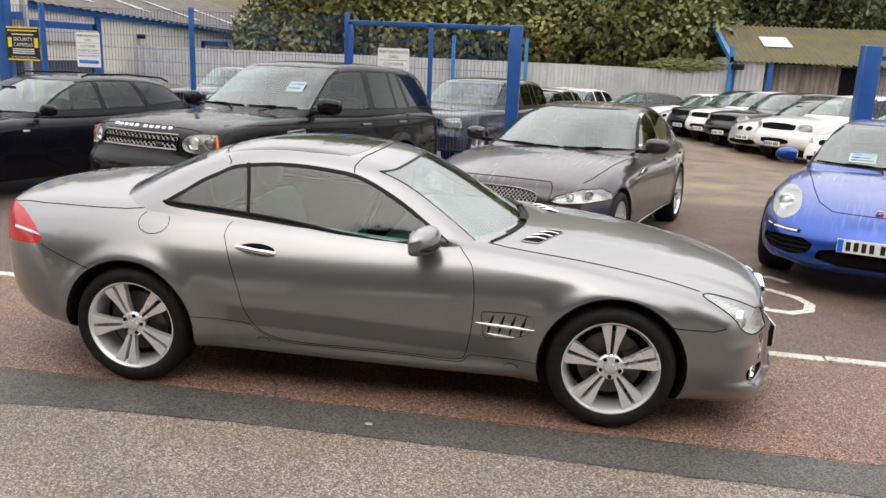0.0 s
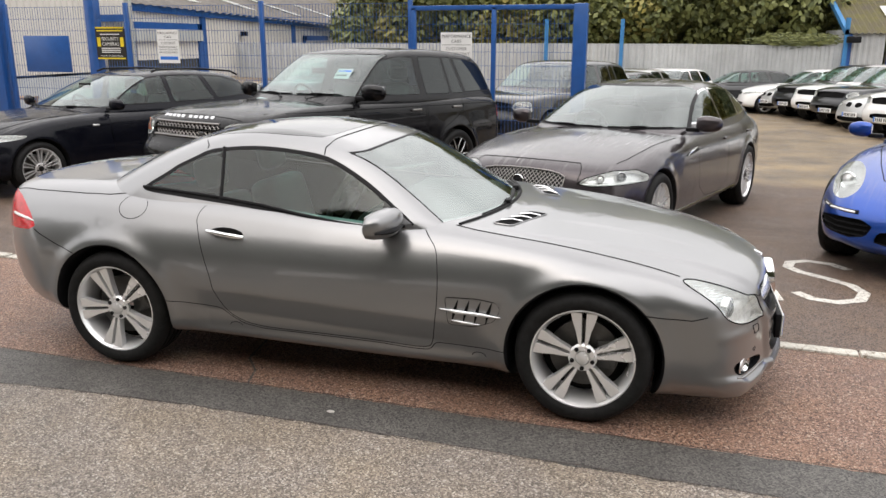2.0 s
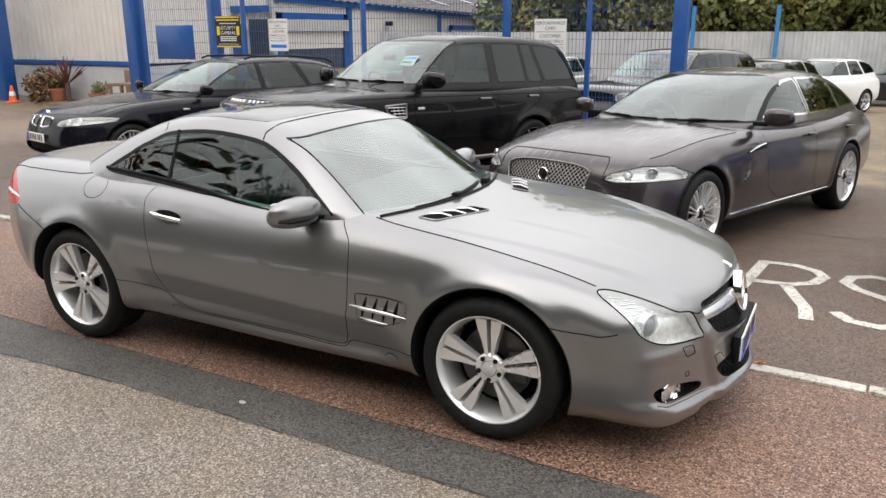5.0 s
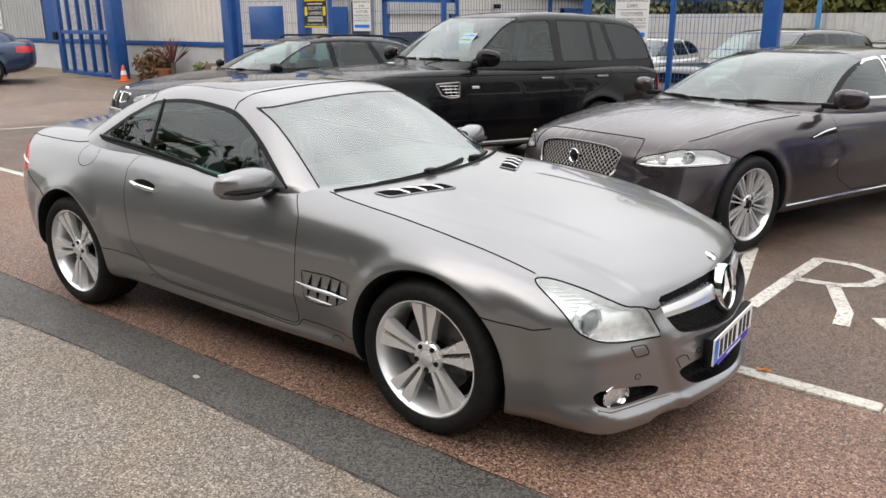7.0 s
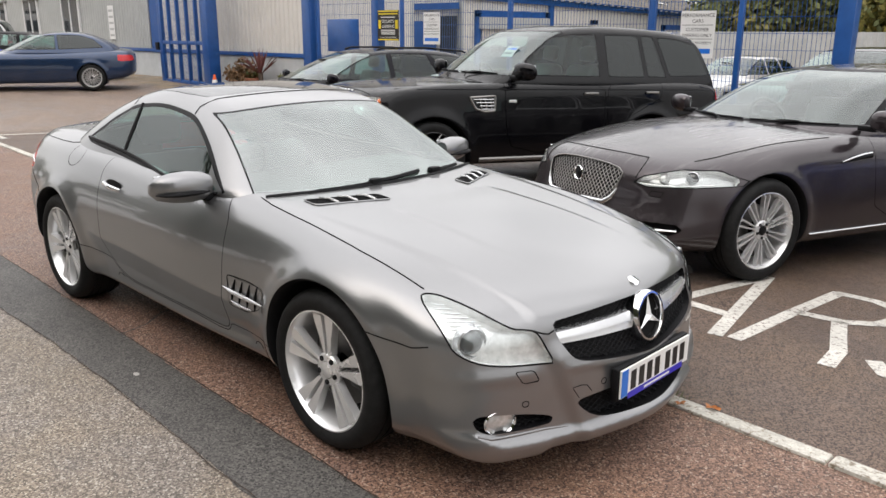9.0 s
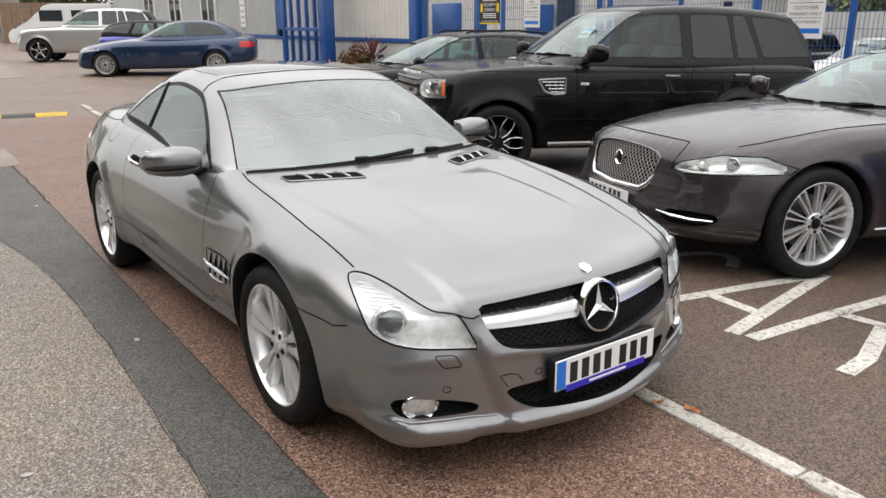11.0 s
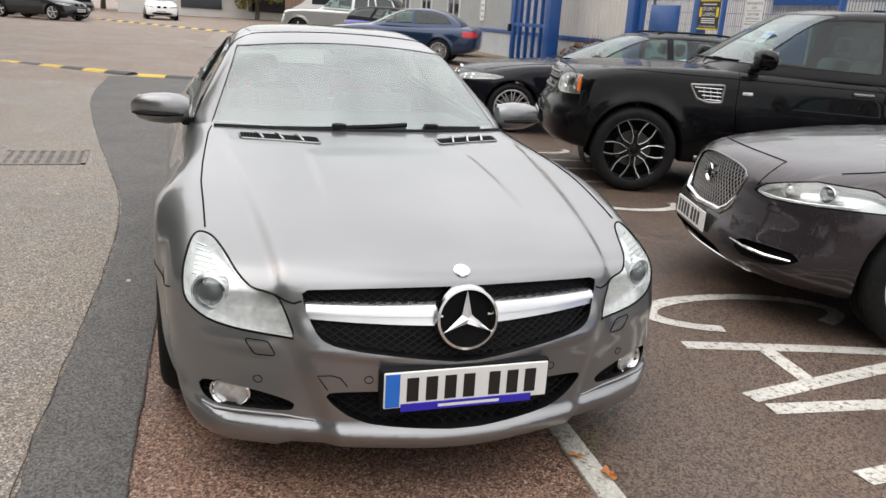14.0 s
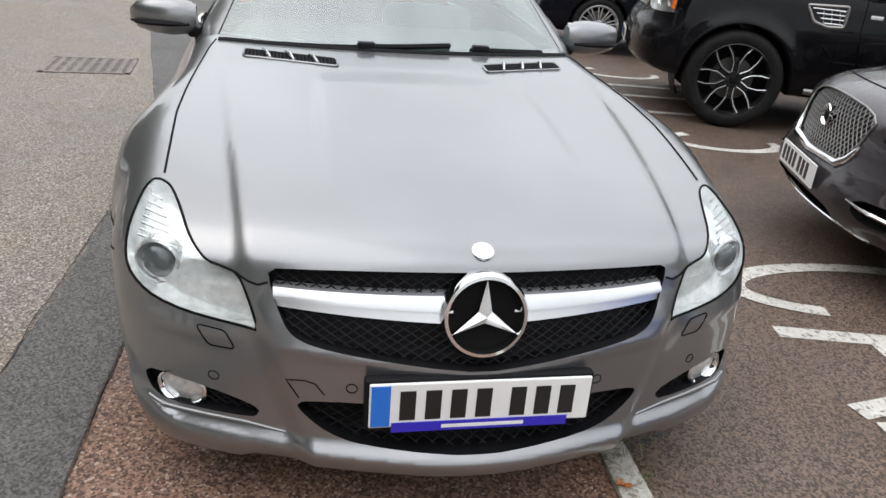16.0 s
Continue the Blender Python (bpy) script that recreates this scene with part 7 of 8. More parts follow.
# what lies about: fallen leaves, trodden gum, a grass tuft in the edging
M_LEAF = plain("orange_dead_leaf", (0.42, 0.15, 0.035), 0.6, var=0.35, scale=60)
M_GUM = plain("trodden_gum", (0.42, 0.40, 0.37), 0.7)
for i, (x, y, r) in enumerate(((3.52, 0.50, 0.034), (3.40, 0.44, 0.022), (4.6, 0.9, 0.03), (1.2, 4.6, 0.03), (0.3, -2.1, 0.022))):
    bm = bmesh.new()
    rim = []
    for j in range(14):
        a = 2 * math.pi * j / 14
        q = r * (0.55 + 0.45 * abs(math.cos(a))) * (1 + 0.25 * math.sin(5 * a + i))
        rim.append(bm.verts.new((q * math.cos(a), q * 0.7 * math.sin(a), 0.004 + 0.012 * abs(math.sin(a * 1.5 + i)))))
    mid = bm.verts.new((0, 0, 0.004))
    for j in range(14):
        bm.faces.new((mid, rim[j], rim[(j + 1) % 14]))
    ob = part("fallen_leaf", bm, M_LEAF)
    ob.matrix_basis = pose(x, y, gz(x, y) + (0.014 if i < 2 else 0.002), 0, 0, 57 * i)
    tagged(ob, "curled orange dead leaf lying on the tarmac", "leaf", "fallen leaves")
for i, (x, y) in enumerate(((1.38, -1.09), (-0.6, -1.7), (2.4, -1.75), (3.1, -2.2), (-2.2, -0.95), (4.4, -1.0))):
    bm = lathe(bmesh.new(), [(0.016, 0.0), (0.014, 0.003), (0.001, 0.004)], 12, pose(0, 0, 0, 90, 0, 0) @ Matrix.Diagonal((1.3, 1, 0.8, 1)))
    bmesh.ops.recalc_face_normals(bm, faces=bm.faces)
    ob = part("trodden_gum", bm, M_GUM)
    ob.matrix_basis = pose(x, y, 0.005, 0, 0, 40 * i)
    tagged(ob, "pale flattened gum spot on the tarmac", "litter", "gum spots")
M_TUFT = plain("pale_green_blades", (0.10, 0.13, 0.035), 0.6, var=0.4, scale=30)
for cx, cy, n in ((3.31, 0.515, 40), (3.20, 0.45, 22), (-3.1, 0.80, 30)):
    bm = bmesh.new()
    for i in range(n):
        a, q = i * 2.4, 0.05 * math.sqrt(i / n)
        b = Vector((q * 2.2 * math.cos(a), q * math.sin(a), 0))
        d = Vector((math.cos(a * 1.7) * 0.6, math.sin(a * 1.7) * 0.6, 1)).normalized()
        L = 0.03 + 0.03 * ((i * 7) % 10) / 10
        w_ = Vector((-d.y, d.x, 0)).normalized() * 0.002
        bm.faces.new([bm.verts.new(v) for v in (b + w_, b - w_, b + d * L)])
    ob = part("grass_tuft", bm, M_TUFT)
    ob.matrix_basis = pose(cx, cy, gz(cx, cy) + 0.001)
    tagged(ob, "small green grass tuft in the joint by the edging", "grass", kind="stuff")

# ---- buildings, fences and trees ----
M_CLAD = plain("off_white_metal_cladding", (0.60, 0.58, 0.54), 0.45, var=0.06, scale=1.5, bump=0.05)
M_CLADG = plain("grey_metal_cladding", (0.40, 0.41, 0.40), 0.45, var=0.08, scale=1.5)
M_FENCE = plain("galvanised_sheet", (0.46, 0.47, 0.47), 0.42, 0.35, var=0.12, scale=2.0)
M_BLUEP = plain("blue_gloss_steel", (0.012, 0.075, 0.27), 0.35, var=0.12, scale=6, coat=0.3)
M_BLUEF = plain("faded_blue_steel", (0.03, 0.16, 0.36), 0.5, var=0.15, scale=6)
M_RENDER = plain("grey_painted_render", (0.45, 0.47, 0.48), 0.8, var=0.10, scale=2.5, bump=0.2)
M_SIGN = plain("white_sign_board", (0.74, 0.74, 0.73), 0.4, var=0.03)
M_SIGNB = plain("black_sign_board", (0.012, 0.012, 0.012), 0.4)
M_SIGNY = plain("yellow_sign_print", (0.70, 0.55, 0.02), 0.4)
M_ROOF = surface("weathered_grey_roof_sheet", (0.075, 0.068, 0.060), (0.14, 0.125, 0.11), 0.8, 5, 0.2)
M_MOSS = Nodes("mossy_roof_sheet")
mn = M_MOSS.ramp(M_MOSS.noise(1.1, 7, 0.72), (0.38, 0.0), (0.62, 1.0))
M_MOSS.set(Base_Color=M_MOSS.mix(mn, (0.085, 0.072, 0.055), (0.115, 0.105, 0.03)), Roughness=0.9)
M_MOSS.bump(M_MOSS.noise(30, 5), 0.5, 0.02)
M_MOSS = M_MOSS.m
M_OLD = Nodes("stained_old_sheet")
on = M_OLD.n("ShaderNodeMapping", Scale=(3.0, 3.0, 0.35))
M_OLD.t.links.new(M_OLD.co, on.inputs[0])
M_OLD.set(Base_Color=M_OLD.mix(M_OLD.ramp(M_OLD.noise(1.2, 7, 0.7, on.outputs[0]), (0.35, 0.0), (0.65, 1.0)), (0.10, 0.08, 0.065), (0.36, 0.33, 0.29)), Roughness=0.85)
M_OLD = M_OLD.m
M_SKYL = plain("pale_roof_light", (0.62, 0.62, 0.60), 0.4)
M_PANE = plain("dark_window_pane", (0.03, 0.035, 0.04), 0.06, var=0.05, coat=0.5)
M_UPVC = plain("white_window_frame", (0.72, 0.72, 0.72), 0.35, var=0.03)
M_WOOD = plain("weathered_wood", (0.22, 0.15, 0.10), 0.7, var=0.25, scale=9, bump=0.2)
M_BARK = plain("grey_brown_bark", (0.09, 0.07, 0.055), 0.9, var=0.3, scale=8, bump=0.5)
M_POT = plain("terracotta", (0.30, 0.12, 0.07), 0.8, var=0.15)


def leafy(name, a, b):
    q = Nodes(name)
    inf = q.n("ShaderNodeNewGeometry")
    q.set(Base_Color=q.mix(inf.outputs["Random Per Island"], a, b), Roughness=0.6, Subsurface_Weight=0.0)
    return q.m


L_GREEN = leafy("dull_green_leaves", (0.055, 0.070, 0.018), (0.19, 0.20, 0.06))
L_OLIVE = leafy("olive_autumn_leaves", (0.095, 0.092, 0.02), (0.27, 0.23, 0.055))
L_DARK = leafy("dark_green_leaves", (0.028, 0.042, 0.013), (0.105, 0.125, 0.038))


def ribbed(name, p0, p1, z0, z1, pitch, depth, mat, parent=None, face=1, z_of=None):
    """A sheet of upright trapezoid ribs between two ground points. z_of gives the foot's height along it."""
    a, b = Vector((*p0, 0)), Vector((*p1, 0))
    d = (b - a)
    n = max(1, int(d.length / pitch))
    u = d.normalized()
    w = Vector((-u.y, u.x, 0)) * face * depth
    bm = bmesh.new()
    prev = None
    for i in range(n):
        for f, o in ((0.0, 0), (0.35, 0), (0.5, 1), (0.85, 1)):
            p = a + u * pitch * (i + f) + w * o
            dz = z_of(p.x, p.y) if z_of else 0
            cur = (bm.verts.new((p.x, p.y, z0 + dz)), bm.verts.new((p.x, p.y, z1 + dz)))
            if prev:
                bm.faces.new((prev[0], cur[0], cur[1], prev[1]))
            prev = cur
    return part(name, bm, mat, parent)


def words(text, size, mat, parent, m):
    """Lettering in the built-in font, as a mesh."""
    cu = bpy.data.curves.new("lettering", "FONT")
    cu.body, cu.size, cu.align_x, cu.align_y = text, size, "CENTER", "CENTER"
    cu.resolution_u = 2
    tmp = bpy.data.objects.new("lettering", cu)
    scene.collection.objects.link(tmp)
    bpy.context.view_layer.update()
    me = bpy.data.meshes.new_from_object(tmp.evaluated_get(bpy.context.evaluated_depsgraph_get()))
    bpy.data.objects.remove(tmp)
    me.materials.clear()
    me.materials.append(mat)
    ob = new("lettering", me)
    ob.parent = parent
    ob.matrix_basis = m
    return ob


UPRIGHT = pose(0, 0, 0, 90, 0, 0)


def sign(x, y, z, w, h, kind):
    """A board on the fence; z is its middle."""
    lab = {"white": "white parking sign with black lettering on the fence", "big": "white parking sign with black lettering on the gate", "black": "black and yellow security camera sign on the fence"}[kind]
    root = thing("fence_sign", pose(x, y, z), lab, "sign")
    boxpart("board", (-w / 2, w / 2, 0, 0.008, -h / 2, h / 2), M_SIGNB if kind == "black" else M_SIGN, root)
    at = lambda yy_: pose(0, -0.002, yy_) @ UPRIGHT
    if kind == "black":
        for zz in (0.47, -0.47):
            boxpart("yellow_edge", (-w / 2 + 0.01, w / 2 - 0.01, -0.002, 0, h * zz - 0.012, h * zz + 0.012), M_SIGNY, root)
        boxpart("yellow_line", (-w * 0.45, w * 0.45, -0.002, 0, h * 0.36, h * 0.40), M_SIGNY, root)
        for sx in (-1, 1):
            boxpart("yellow_panel", (sx * w * 0.40 - 0.035, sx * w * 0.40 + 0.035, -0.002, 0, -0.06, 0.10), M_SIGNY, root)
        words("SECURITY", 0.082, M_SIGN, root, at(0.07))
        words("CAMERAS", 0.082, M_SIGN, root, at(-0.02))
        words("24 HOUR VIDEO RECORDING", 0.036, M_SIGN, root, at(-h * 0.40))
        for zz in (0.27, -0.16, -0.22, -0.28):
            boxpart("print_bar", (-w * 0.33, w * 0.33, -0.002, 0, h * zz - 0.008, h * zz + 0.008), M_SIGN, root)
    else:
        words("PERFORMANCE", w * 0.135, M_INK, root, at(h * 0.40))
        words("CARS", w * 0.135, M_INK, root, at(h * 0.28))
        boxpart("rule", (-w * 0.45, w * 0.45, -0.002, 0, h * 0.195, h * 0.205), M_INK, root)
        words("CUSTOMER", w * 0.13, M_INK, root, at(h * 0.10))
        words("PARKING ONLY", w * 0.12, M_INK, root, at(-0.02 * h))
        boxpart("rule", (-w * 0.45, w * 0.45, -0.002, 0, -h * 0.10, -h * 0.09), M_INK, root)
        words("PRIVATE PROPERTY", w * 0.10, M_INK, root, at(-h * 0.18))
        boxpart("print_bar", (-w * 0.42, w * 0.42, -0.002, 0, -h * 0.40, -h * 0.30), M_PBLUE, root)


def wire_panel(root, x0, x1, y, z0, z1, curl=True):
    """A welded mesh panel: upright wires and level wires."""
    bm = bmesh.new()
    n = int((x1 - x0) / 0.055)
    for i in range(n + 1):
        x = x0 + (x1 - x0) * i / n
        box(bm, x - 0.0025, x + 0.0025, y - 0.0025, y + 0.0025, z0, z1)
        if curl:
            box(bm, x - 0.0025, x + 0.0025, y - 0.10, y, z1 - 0.005, z1 + 0.0)
    m_ = int((z1 - z0) / 0.2)
    for i in range(m_ + 1):
        z = z0 + (z1 - z0) * i / m_
        box(bm, x0, x1, y - 0.006, y - 0.001, z - 0.003, z + 0.003)
    ob = part("wire_mesh", bm, M_BLUEP, root)
    ob["kind"] = "stuff"


# yard fence and gates on the line y = 7.9
FY = 7.9
posts = (-9.0, -6.40, -3.76, -1.15)
fence = thing("mesh_fence", Matrix(), "blue welded mesh fence with steel posts", "fence")
for x in posts:
    boxpart("post", (x - 0.035, x + 0.035, FY - 0.035, FY + 0.035, gz(x, FY) - 0.05, 2.40), M_BLUEP, fence, 0.006)
for a, b in zip(posts, posts[1:]):
    wire_panel(fence, a + 0.03, b - 0.03, FY + 0.03, gz(0, FY) + 0.05, 2.34)
boxpart("blue_sheet", (-8.61, -7.62, FY - 0.06, FY - 0.04, 1.2, 1.84), M_BLUEP, fence, 0.004, "blue sheet panel hung on the mesh")
boxpart("gate_post", (-9.38, -9.10, FY - 0.14, FY + 0.14, gz(-9, FY) - 0.05, 3.3), M_BLUEP, thing("gate_post_tall", Matrix(), "tall blue steel gate post", "gate post"), 0.01)
boxpart("gate_post", (-7.26, -7.06, FY - 0.02, FY + 0.16, gz(-7, FY) - 0.05, 3.2), M_BLUEP, thing("gate_post_inner", Matrix(), "tall blue steel post behind the fence", "gate post"), 0.01)
gate = thing("yard_gate", Matrix(), "blue steel gate leaf with welded mesh, standing closed", "gate")
for x in (-1.06, 0.22):
    boxpart("stile", (x - 0.035, x + 0.035, FY - 0.13, FY - 0.06, gz(x, FY) + 0.06, 2.26), M_BLUEP, gate, 0.006)
boxpart("top_rail", (-1.10, 1.46, FY - 0.13, FY - 0.06, 2.22, 2.29), M_BLUEP, gate, 0.006)
boxpart("bottom_rail", (-1.10, 1.46, FY - 0.13, FY - 0.06, gz(0, FY) + 0.06, gz(0, FY) + 0.13), M_BLUEP, gate, 0.006)
wire_panel(gate, -1.03, 1.42, FY - 0.09, gz(0, FY) + 0.12, 2.22, False)
boxpart("gate_post", (1.44, 1.64, FY - 0.22, FY - 0.02, gz(1.5, FY) - 0.05, 2.30), M_BLUEP, thing("gate_post_middle", Matrix(), "stout blue steel gate post", "gate post"), 0.012)
boxpart("gate_post", (6.60, 6.84, FY - 0.12, FY + 0.12, gz(6.6, FY) - 0.05, 2.20), M_BLUEP, thing("gate_post_far", Matrix(), "stout blue steel gate post", "gate post"), 0.012)
fence2 = thing("mesh_fence", Matrix(), "blue welded mesh fence with steel posts", "fence")
wire_panel(fence2, 6.86, 9.4, FY + 0.03, gz(7, FY) + 0.05, 2.0)
boxpart("rail", (6.84, 9.4, FY - 0.03, FY + 0.03, 2.0, 2.06), M_BLUEP, fence2)
sign(-6.76, FY - 0.03, 1.715, 0.60, 0.56, "black")
sign(-5.58, FY - 0.03, 1.66, 0.42, 0.56, "white")
sign(-0.36, FY - 0.147, 1.58, 0.50, 0.62, "big")

# open gate leaf and its post by the offices
leaf = thing("side_gate", Matrix(), "blue barred steel gate leaf folded back to the wall", "gate")
for i in range(6):
    x = -17.1 + 2.5 * i / 5
    w_ = 0.10 if i in (0, 5) else 0.04
    boxpart("upright", (x - w_, x + w_, 8.40, 8.50, 0.14, 3.4), M_BLUEP, leaf, 0.008)
for z in (0.14, 1.2, 2.6):
    boxpart("rail", (-17.1, -14.6, 8.41, 8.49, z + 0.03, z + 0.13), M_BLUEP, leaf, 0.008)
wire_panel(leaf, -17.0, -14.7, 8.45, 0.25, 3.4, False)
boxpart("lock_box", (-17.36, -17.18, 8.35, 8.53, 1.07, 1.28), M_TRIM, leaf, 0.01)
boxpart("gate_post", (-14.62, -14.28, 8.3, 8.62, 0.0, 3.8), M_BLUEP, thing("gate_post_office", Matrix(), "tall blue steel gate post by the wall", "gate post"), 0.012)

# office block with a long white wall towards the road
WY = 9.4
office = tagged(thing("office_block", Matrix(), "white metal-clad office block with blue trim", "building"), kind="structure")
ribbed("cladding", (-19.0, WY), (-10.95, WY), 1.0, 5.0, 0.19, -0.03, M_CLAD, office)
ribbed("cladding", (-40, WY), (-19.5, WY), 1.0, 5.0, 0.19, -0.03, M_CLADG, office)
ribbed("cladding", (-10.95, WY), (-10.95, 12.5), 1.0, 5.0, 0.19, -0.03, M_CLAD, office)
boxpart("plinth", (-40, -10.93, WY - 0.02, WY + 0.3, -0.4, 0.94), M_RENDER, office)
boxpart("plinth", (-11.2, -10.91, WY + 0.3, 12.5, -0.6, 0.94), M_RENDER, office)
boxpart("blue_trim", (-40, -10.91, WY - 0.06, WY + 0.02, 0.96, 1.06), M_BLUEP, office)
boxpart("blue_corner", (-19.55, -18.85, WY - 0.07, WY + 0.02, 0.95, 5.0), M_BLUEP, office)
boxpart("back_wall", (-40, -11.0, WY + 0.05, WY + 0.2, 0.9, 5.0), M_CLADG, office)
boxpart("flat_roof", (-40.2, -10.75, WY - 0.15, 12.7, 5.0, 5.15), M_ROOF, office)
boxpart("back_wall", (-40, -10.98, 12.44, 12.6, -0.6, 5.0), M_CLADG, office)
for x in (-33.5, -29.8, -25.8):
    win = boxpart("window", (x - 0.75, x + 0.75, WY - 0.06, WY - 0.03, 1.35, 2.7), M_PANE, office, label="dark office window")
    for d in ((x - 0.8, x - 0.72), (x - 0.03, x + 0.03), (x + 0.72, x + 0.8)):
        boxpart("window_frame", (d[0], d[1], WY - 0.09, WY - 0.02, 1.3, 2.75), M_UPVC, win)
    boxpart("window_head", (x - 0.95, x + 0.95, WY - 0.16, WY - 0.02, 2.75, 3.0), M_CLADG, win)
    boxpart("window_sill", (x - 0.85, x + 0.85, WY - 0.14, WY - 0.02, 1.24, 1.31), M_UPVC, win)
bd = thing("wall_sign", pose(-22.4, WY - 0.05, 1.86), "narrow white notice board on the cladding", "sign")
boxpart("board", (-0.22, 0.22, -0.01, 0.0, -0.55, 0.55), M_SIGN, bd)
for i in range(5):
    boxpart("print_bar", (-0.16, 0.16, -0.014, -0.01, -0.45 + 0.2 * i, -0.38 + 0.2 * i), M_CLADG, bd)
# recess behind the fence with a blue door
rec = tagged(thing("entrance_wall", Matrix(), "pale clad recessed wall with a blue door and windows", "building"), kind="structure")
ribbed("cladding", (-16.5, 16.2), (-12.6, 16.2), -0.5, 4.2, 0.19, -0.03, M_CLAD, rec)
boxpart("backing", (-16.6, -12.6, 16.25, 16.35, -0.6, 4.2), M_CLADG, rec)
boxpart("blue_door", (-14.9, -13.6, 16.05, 16.13, -0.4, 1.95), M_BLUEP, rec, 0.01)
boxpart("window", (-13.4, -12.7, 16.06, 16.13, 0.7, 2.1), M_PANE, rec)
boxpart("blue_trim", (-16.5, -12.6, 16.04, 16.12, 2.3, 2.5), M_BLUEP, rec)

# long workshop running back from the road
LX = -16.5
work = tagged(thing("workshop", Matrix(), "long pale metal workshop with blue eaves and grey roof", "building"), kind="structure")
lz = lambda x, y: gz(0, min(y, 40)) if y < 40 else gz(0, 40) - 0.012 * (y - 40)
ribbed("cladding", (LX, 58), (LX, 16.4), -0.2, 3.55, 0.25, -0.03, M_CLAD, work, 1, lambda x, y: lz(x, y))
bm = bmesh.new()
for (dx0, dx1, z0, z1) in ((0.0, 0.14, 3.35, 3.62),):
    v = [bm.verts.new((LX + dx, y, z + lz(0, y))) for y in (16.0, 58) for dx, z in ((dx0, z0), (dx1, z0), (dx1, z1), (dx0, z1))]
    for i in range(4):
        bm.faces.new((v[i], v[(i + 1) % 4], v[4 + (i + 1) % 4], v[4 + i]))
part("blue_eaves", bm, M_BLUEP, work)
bm = bmesh.new()
n = 150
pr = None
for i in range(n):
    y = 15.8 + 42.6 * i / n
    o = 0.05 * (i % 2)
    cur = (bm.verts.new((LX + 0.25, y, 3.62 + o + lz(0, y))), bm.verts.new((LX - 9, y, 6.4 + o + lz(0, y))))
    if pr:
        bm.faces.new((pr[0], cur[0], cur[1], pr[1]))
    pr = cur
part("roof", bm, M_ROOF, work)
for y in (22.5, 27.5, 32.5, 38, 44, 50):
    bm = bmesh.new()
    v = [bm.verts.new((LX - dx, yy_, 3.72 + dx * 2.78 / 9.25 + 0.05 + lz(0, yy_))) for dx, yy_ in ((1.4, y), (1.4, y + 0.9), (4.6, y + 0.9), (4.6, y))]
    bm.faces.new(v)
    bmesh.ops.solidify(bm, geom=bm.faces[:], thickness=0.03)
    part("roof_light", bm, M_SKYL, work)
for y in (19.4, 26.1, 34.6, 42, 50):
    boxpart("blue_column", (LX + 0.0, LX + 0.10, y - 0.16, y + 0.16, lz(0, y) - 0.1, 3.5 + lz(0, y)), M_BLUEP, work)
for y0, y1 in ((21.4, 25.6), (36.0, 38.6)):
    z = lz(0, y0)
    # doorway isn't cut: a flat dark panel stands for the shade inside
    boxpart("roller_door", (LX + 0.02, LX + 0.06, y0, y1, z, z + 2.5), M_PANE, work, label="dark open doorway under a roller shutter")
    boxpart("shutter", (LX + 0.06, LX + 0.12, y0 + 0.1, y1 - 0.1, z + 1.6, z + 2.3), M_CLAD, work)
    boxpart("shutter_box", (LX + 0.02, LX + 0.3, y0 - 0.1, y1 + 0.1, z + 2.3, z + 2.75), M_CLADG, work)
    for a, b, c, d in ((y0 - 0.25, y0, 0, 3.0), (y1, y1 + 0.25, 0, 3.0), (y0 - 0.25, y1 + 0.25, 2.75, 3.0)):
        boxpart("blue_frame", (LX + 0.02, LX + 0.14, a, b, z + c, z + d), M_BLUEP, work)
for y in (29.2, 40.0):
    lamp = boxpart("flood_lamp", (LX + 0.1, LX + 0.35, y - 0.15, y + 0.15, 2.75 + lz(0, y), 2.95 + lz(0, y)), M_TRIM, work, 0.02)

# sheet fence at the back of the yard
BY = 28.0
back = tagged(thing("sheet_fence", Matrix(), "tall grey corrugated sheet fence behind the yard", "fence"), kind="structure")
ribbed("sheeting", (-16, BY), (9.1, BY), 0.0, 2.42, 0.30, -0.045, M_FENCE, back, 1, lambda x, y: gz(0, y) - 0.02 * max(0, (x - 3)) * 0.6)
for x in (0.95, -2.0, 8.9):
    boxpart("blue_post", (x - 0.07, x + 0.07, BY - 0.25, BY - 0.1, gz(0, BY), 2.6), M_BLUEF, thing("fence_post", Matrix(), "faded blue steel post before the sheet fence", "post"))

# old shed with a mossy roof
shed = tagged(thing("old_shed", Matrix(), "old corrugated shed with mossy roof and blue corner trim", "building"), kind="structure")
ribbed("cladding", (9.05, BY), (10.4, BY), -0.9, 2.1, 0.2, -0.03, M_FENCE, shed)
ribbed("old_sheeting", (10.4, BY + 0.5), (26, BY + 0.5), -0.9, 2.0, 0.2, -0.03, M_OLD, shed)
ribbed("cladding", (9.05, BY + 5), (9.05, BY), -0.9, 2.2, 0.2, -0.03, M_FENCE, shed)
bm = bmesh.new()
pr = None
for i in range(340):
    x = 8.95 + 17 * i / 340
    o = 0.03 * math.sin(i * math.pi / 2)
    cur = (bm.verts.new((x, BY - 0.2, 2.06 + o)), bm.verts.new((x, BY + 4.6, 3.62 + o)))
    if pr:
        bm.faces.new((pr[0], cur[0], cur[1], pr[1]))
    pr = cur
part("mossy_roof", bm, M_MOSS, shed)
bm = bmesh.new()
prism(bm, [(8.82, 2.0), (8.96, 2.0), (8.96, 2.2), (8.82, 2.2)], 0, 5.0, pose(0, BY - 0.25, 0) @ Matrix(((1, 0, 0, 0), (0, 0, 1, 0), (0, 1, 0.325, 0), (0, 0, 0, 1))))
part("barge_board", bm, M_BLUEF, shed)
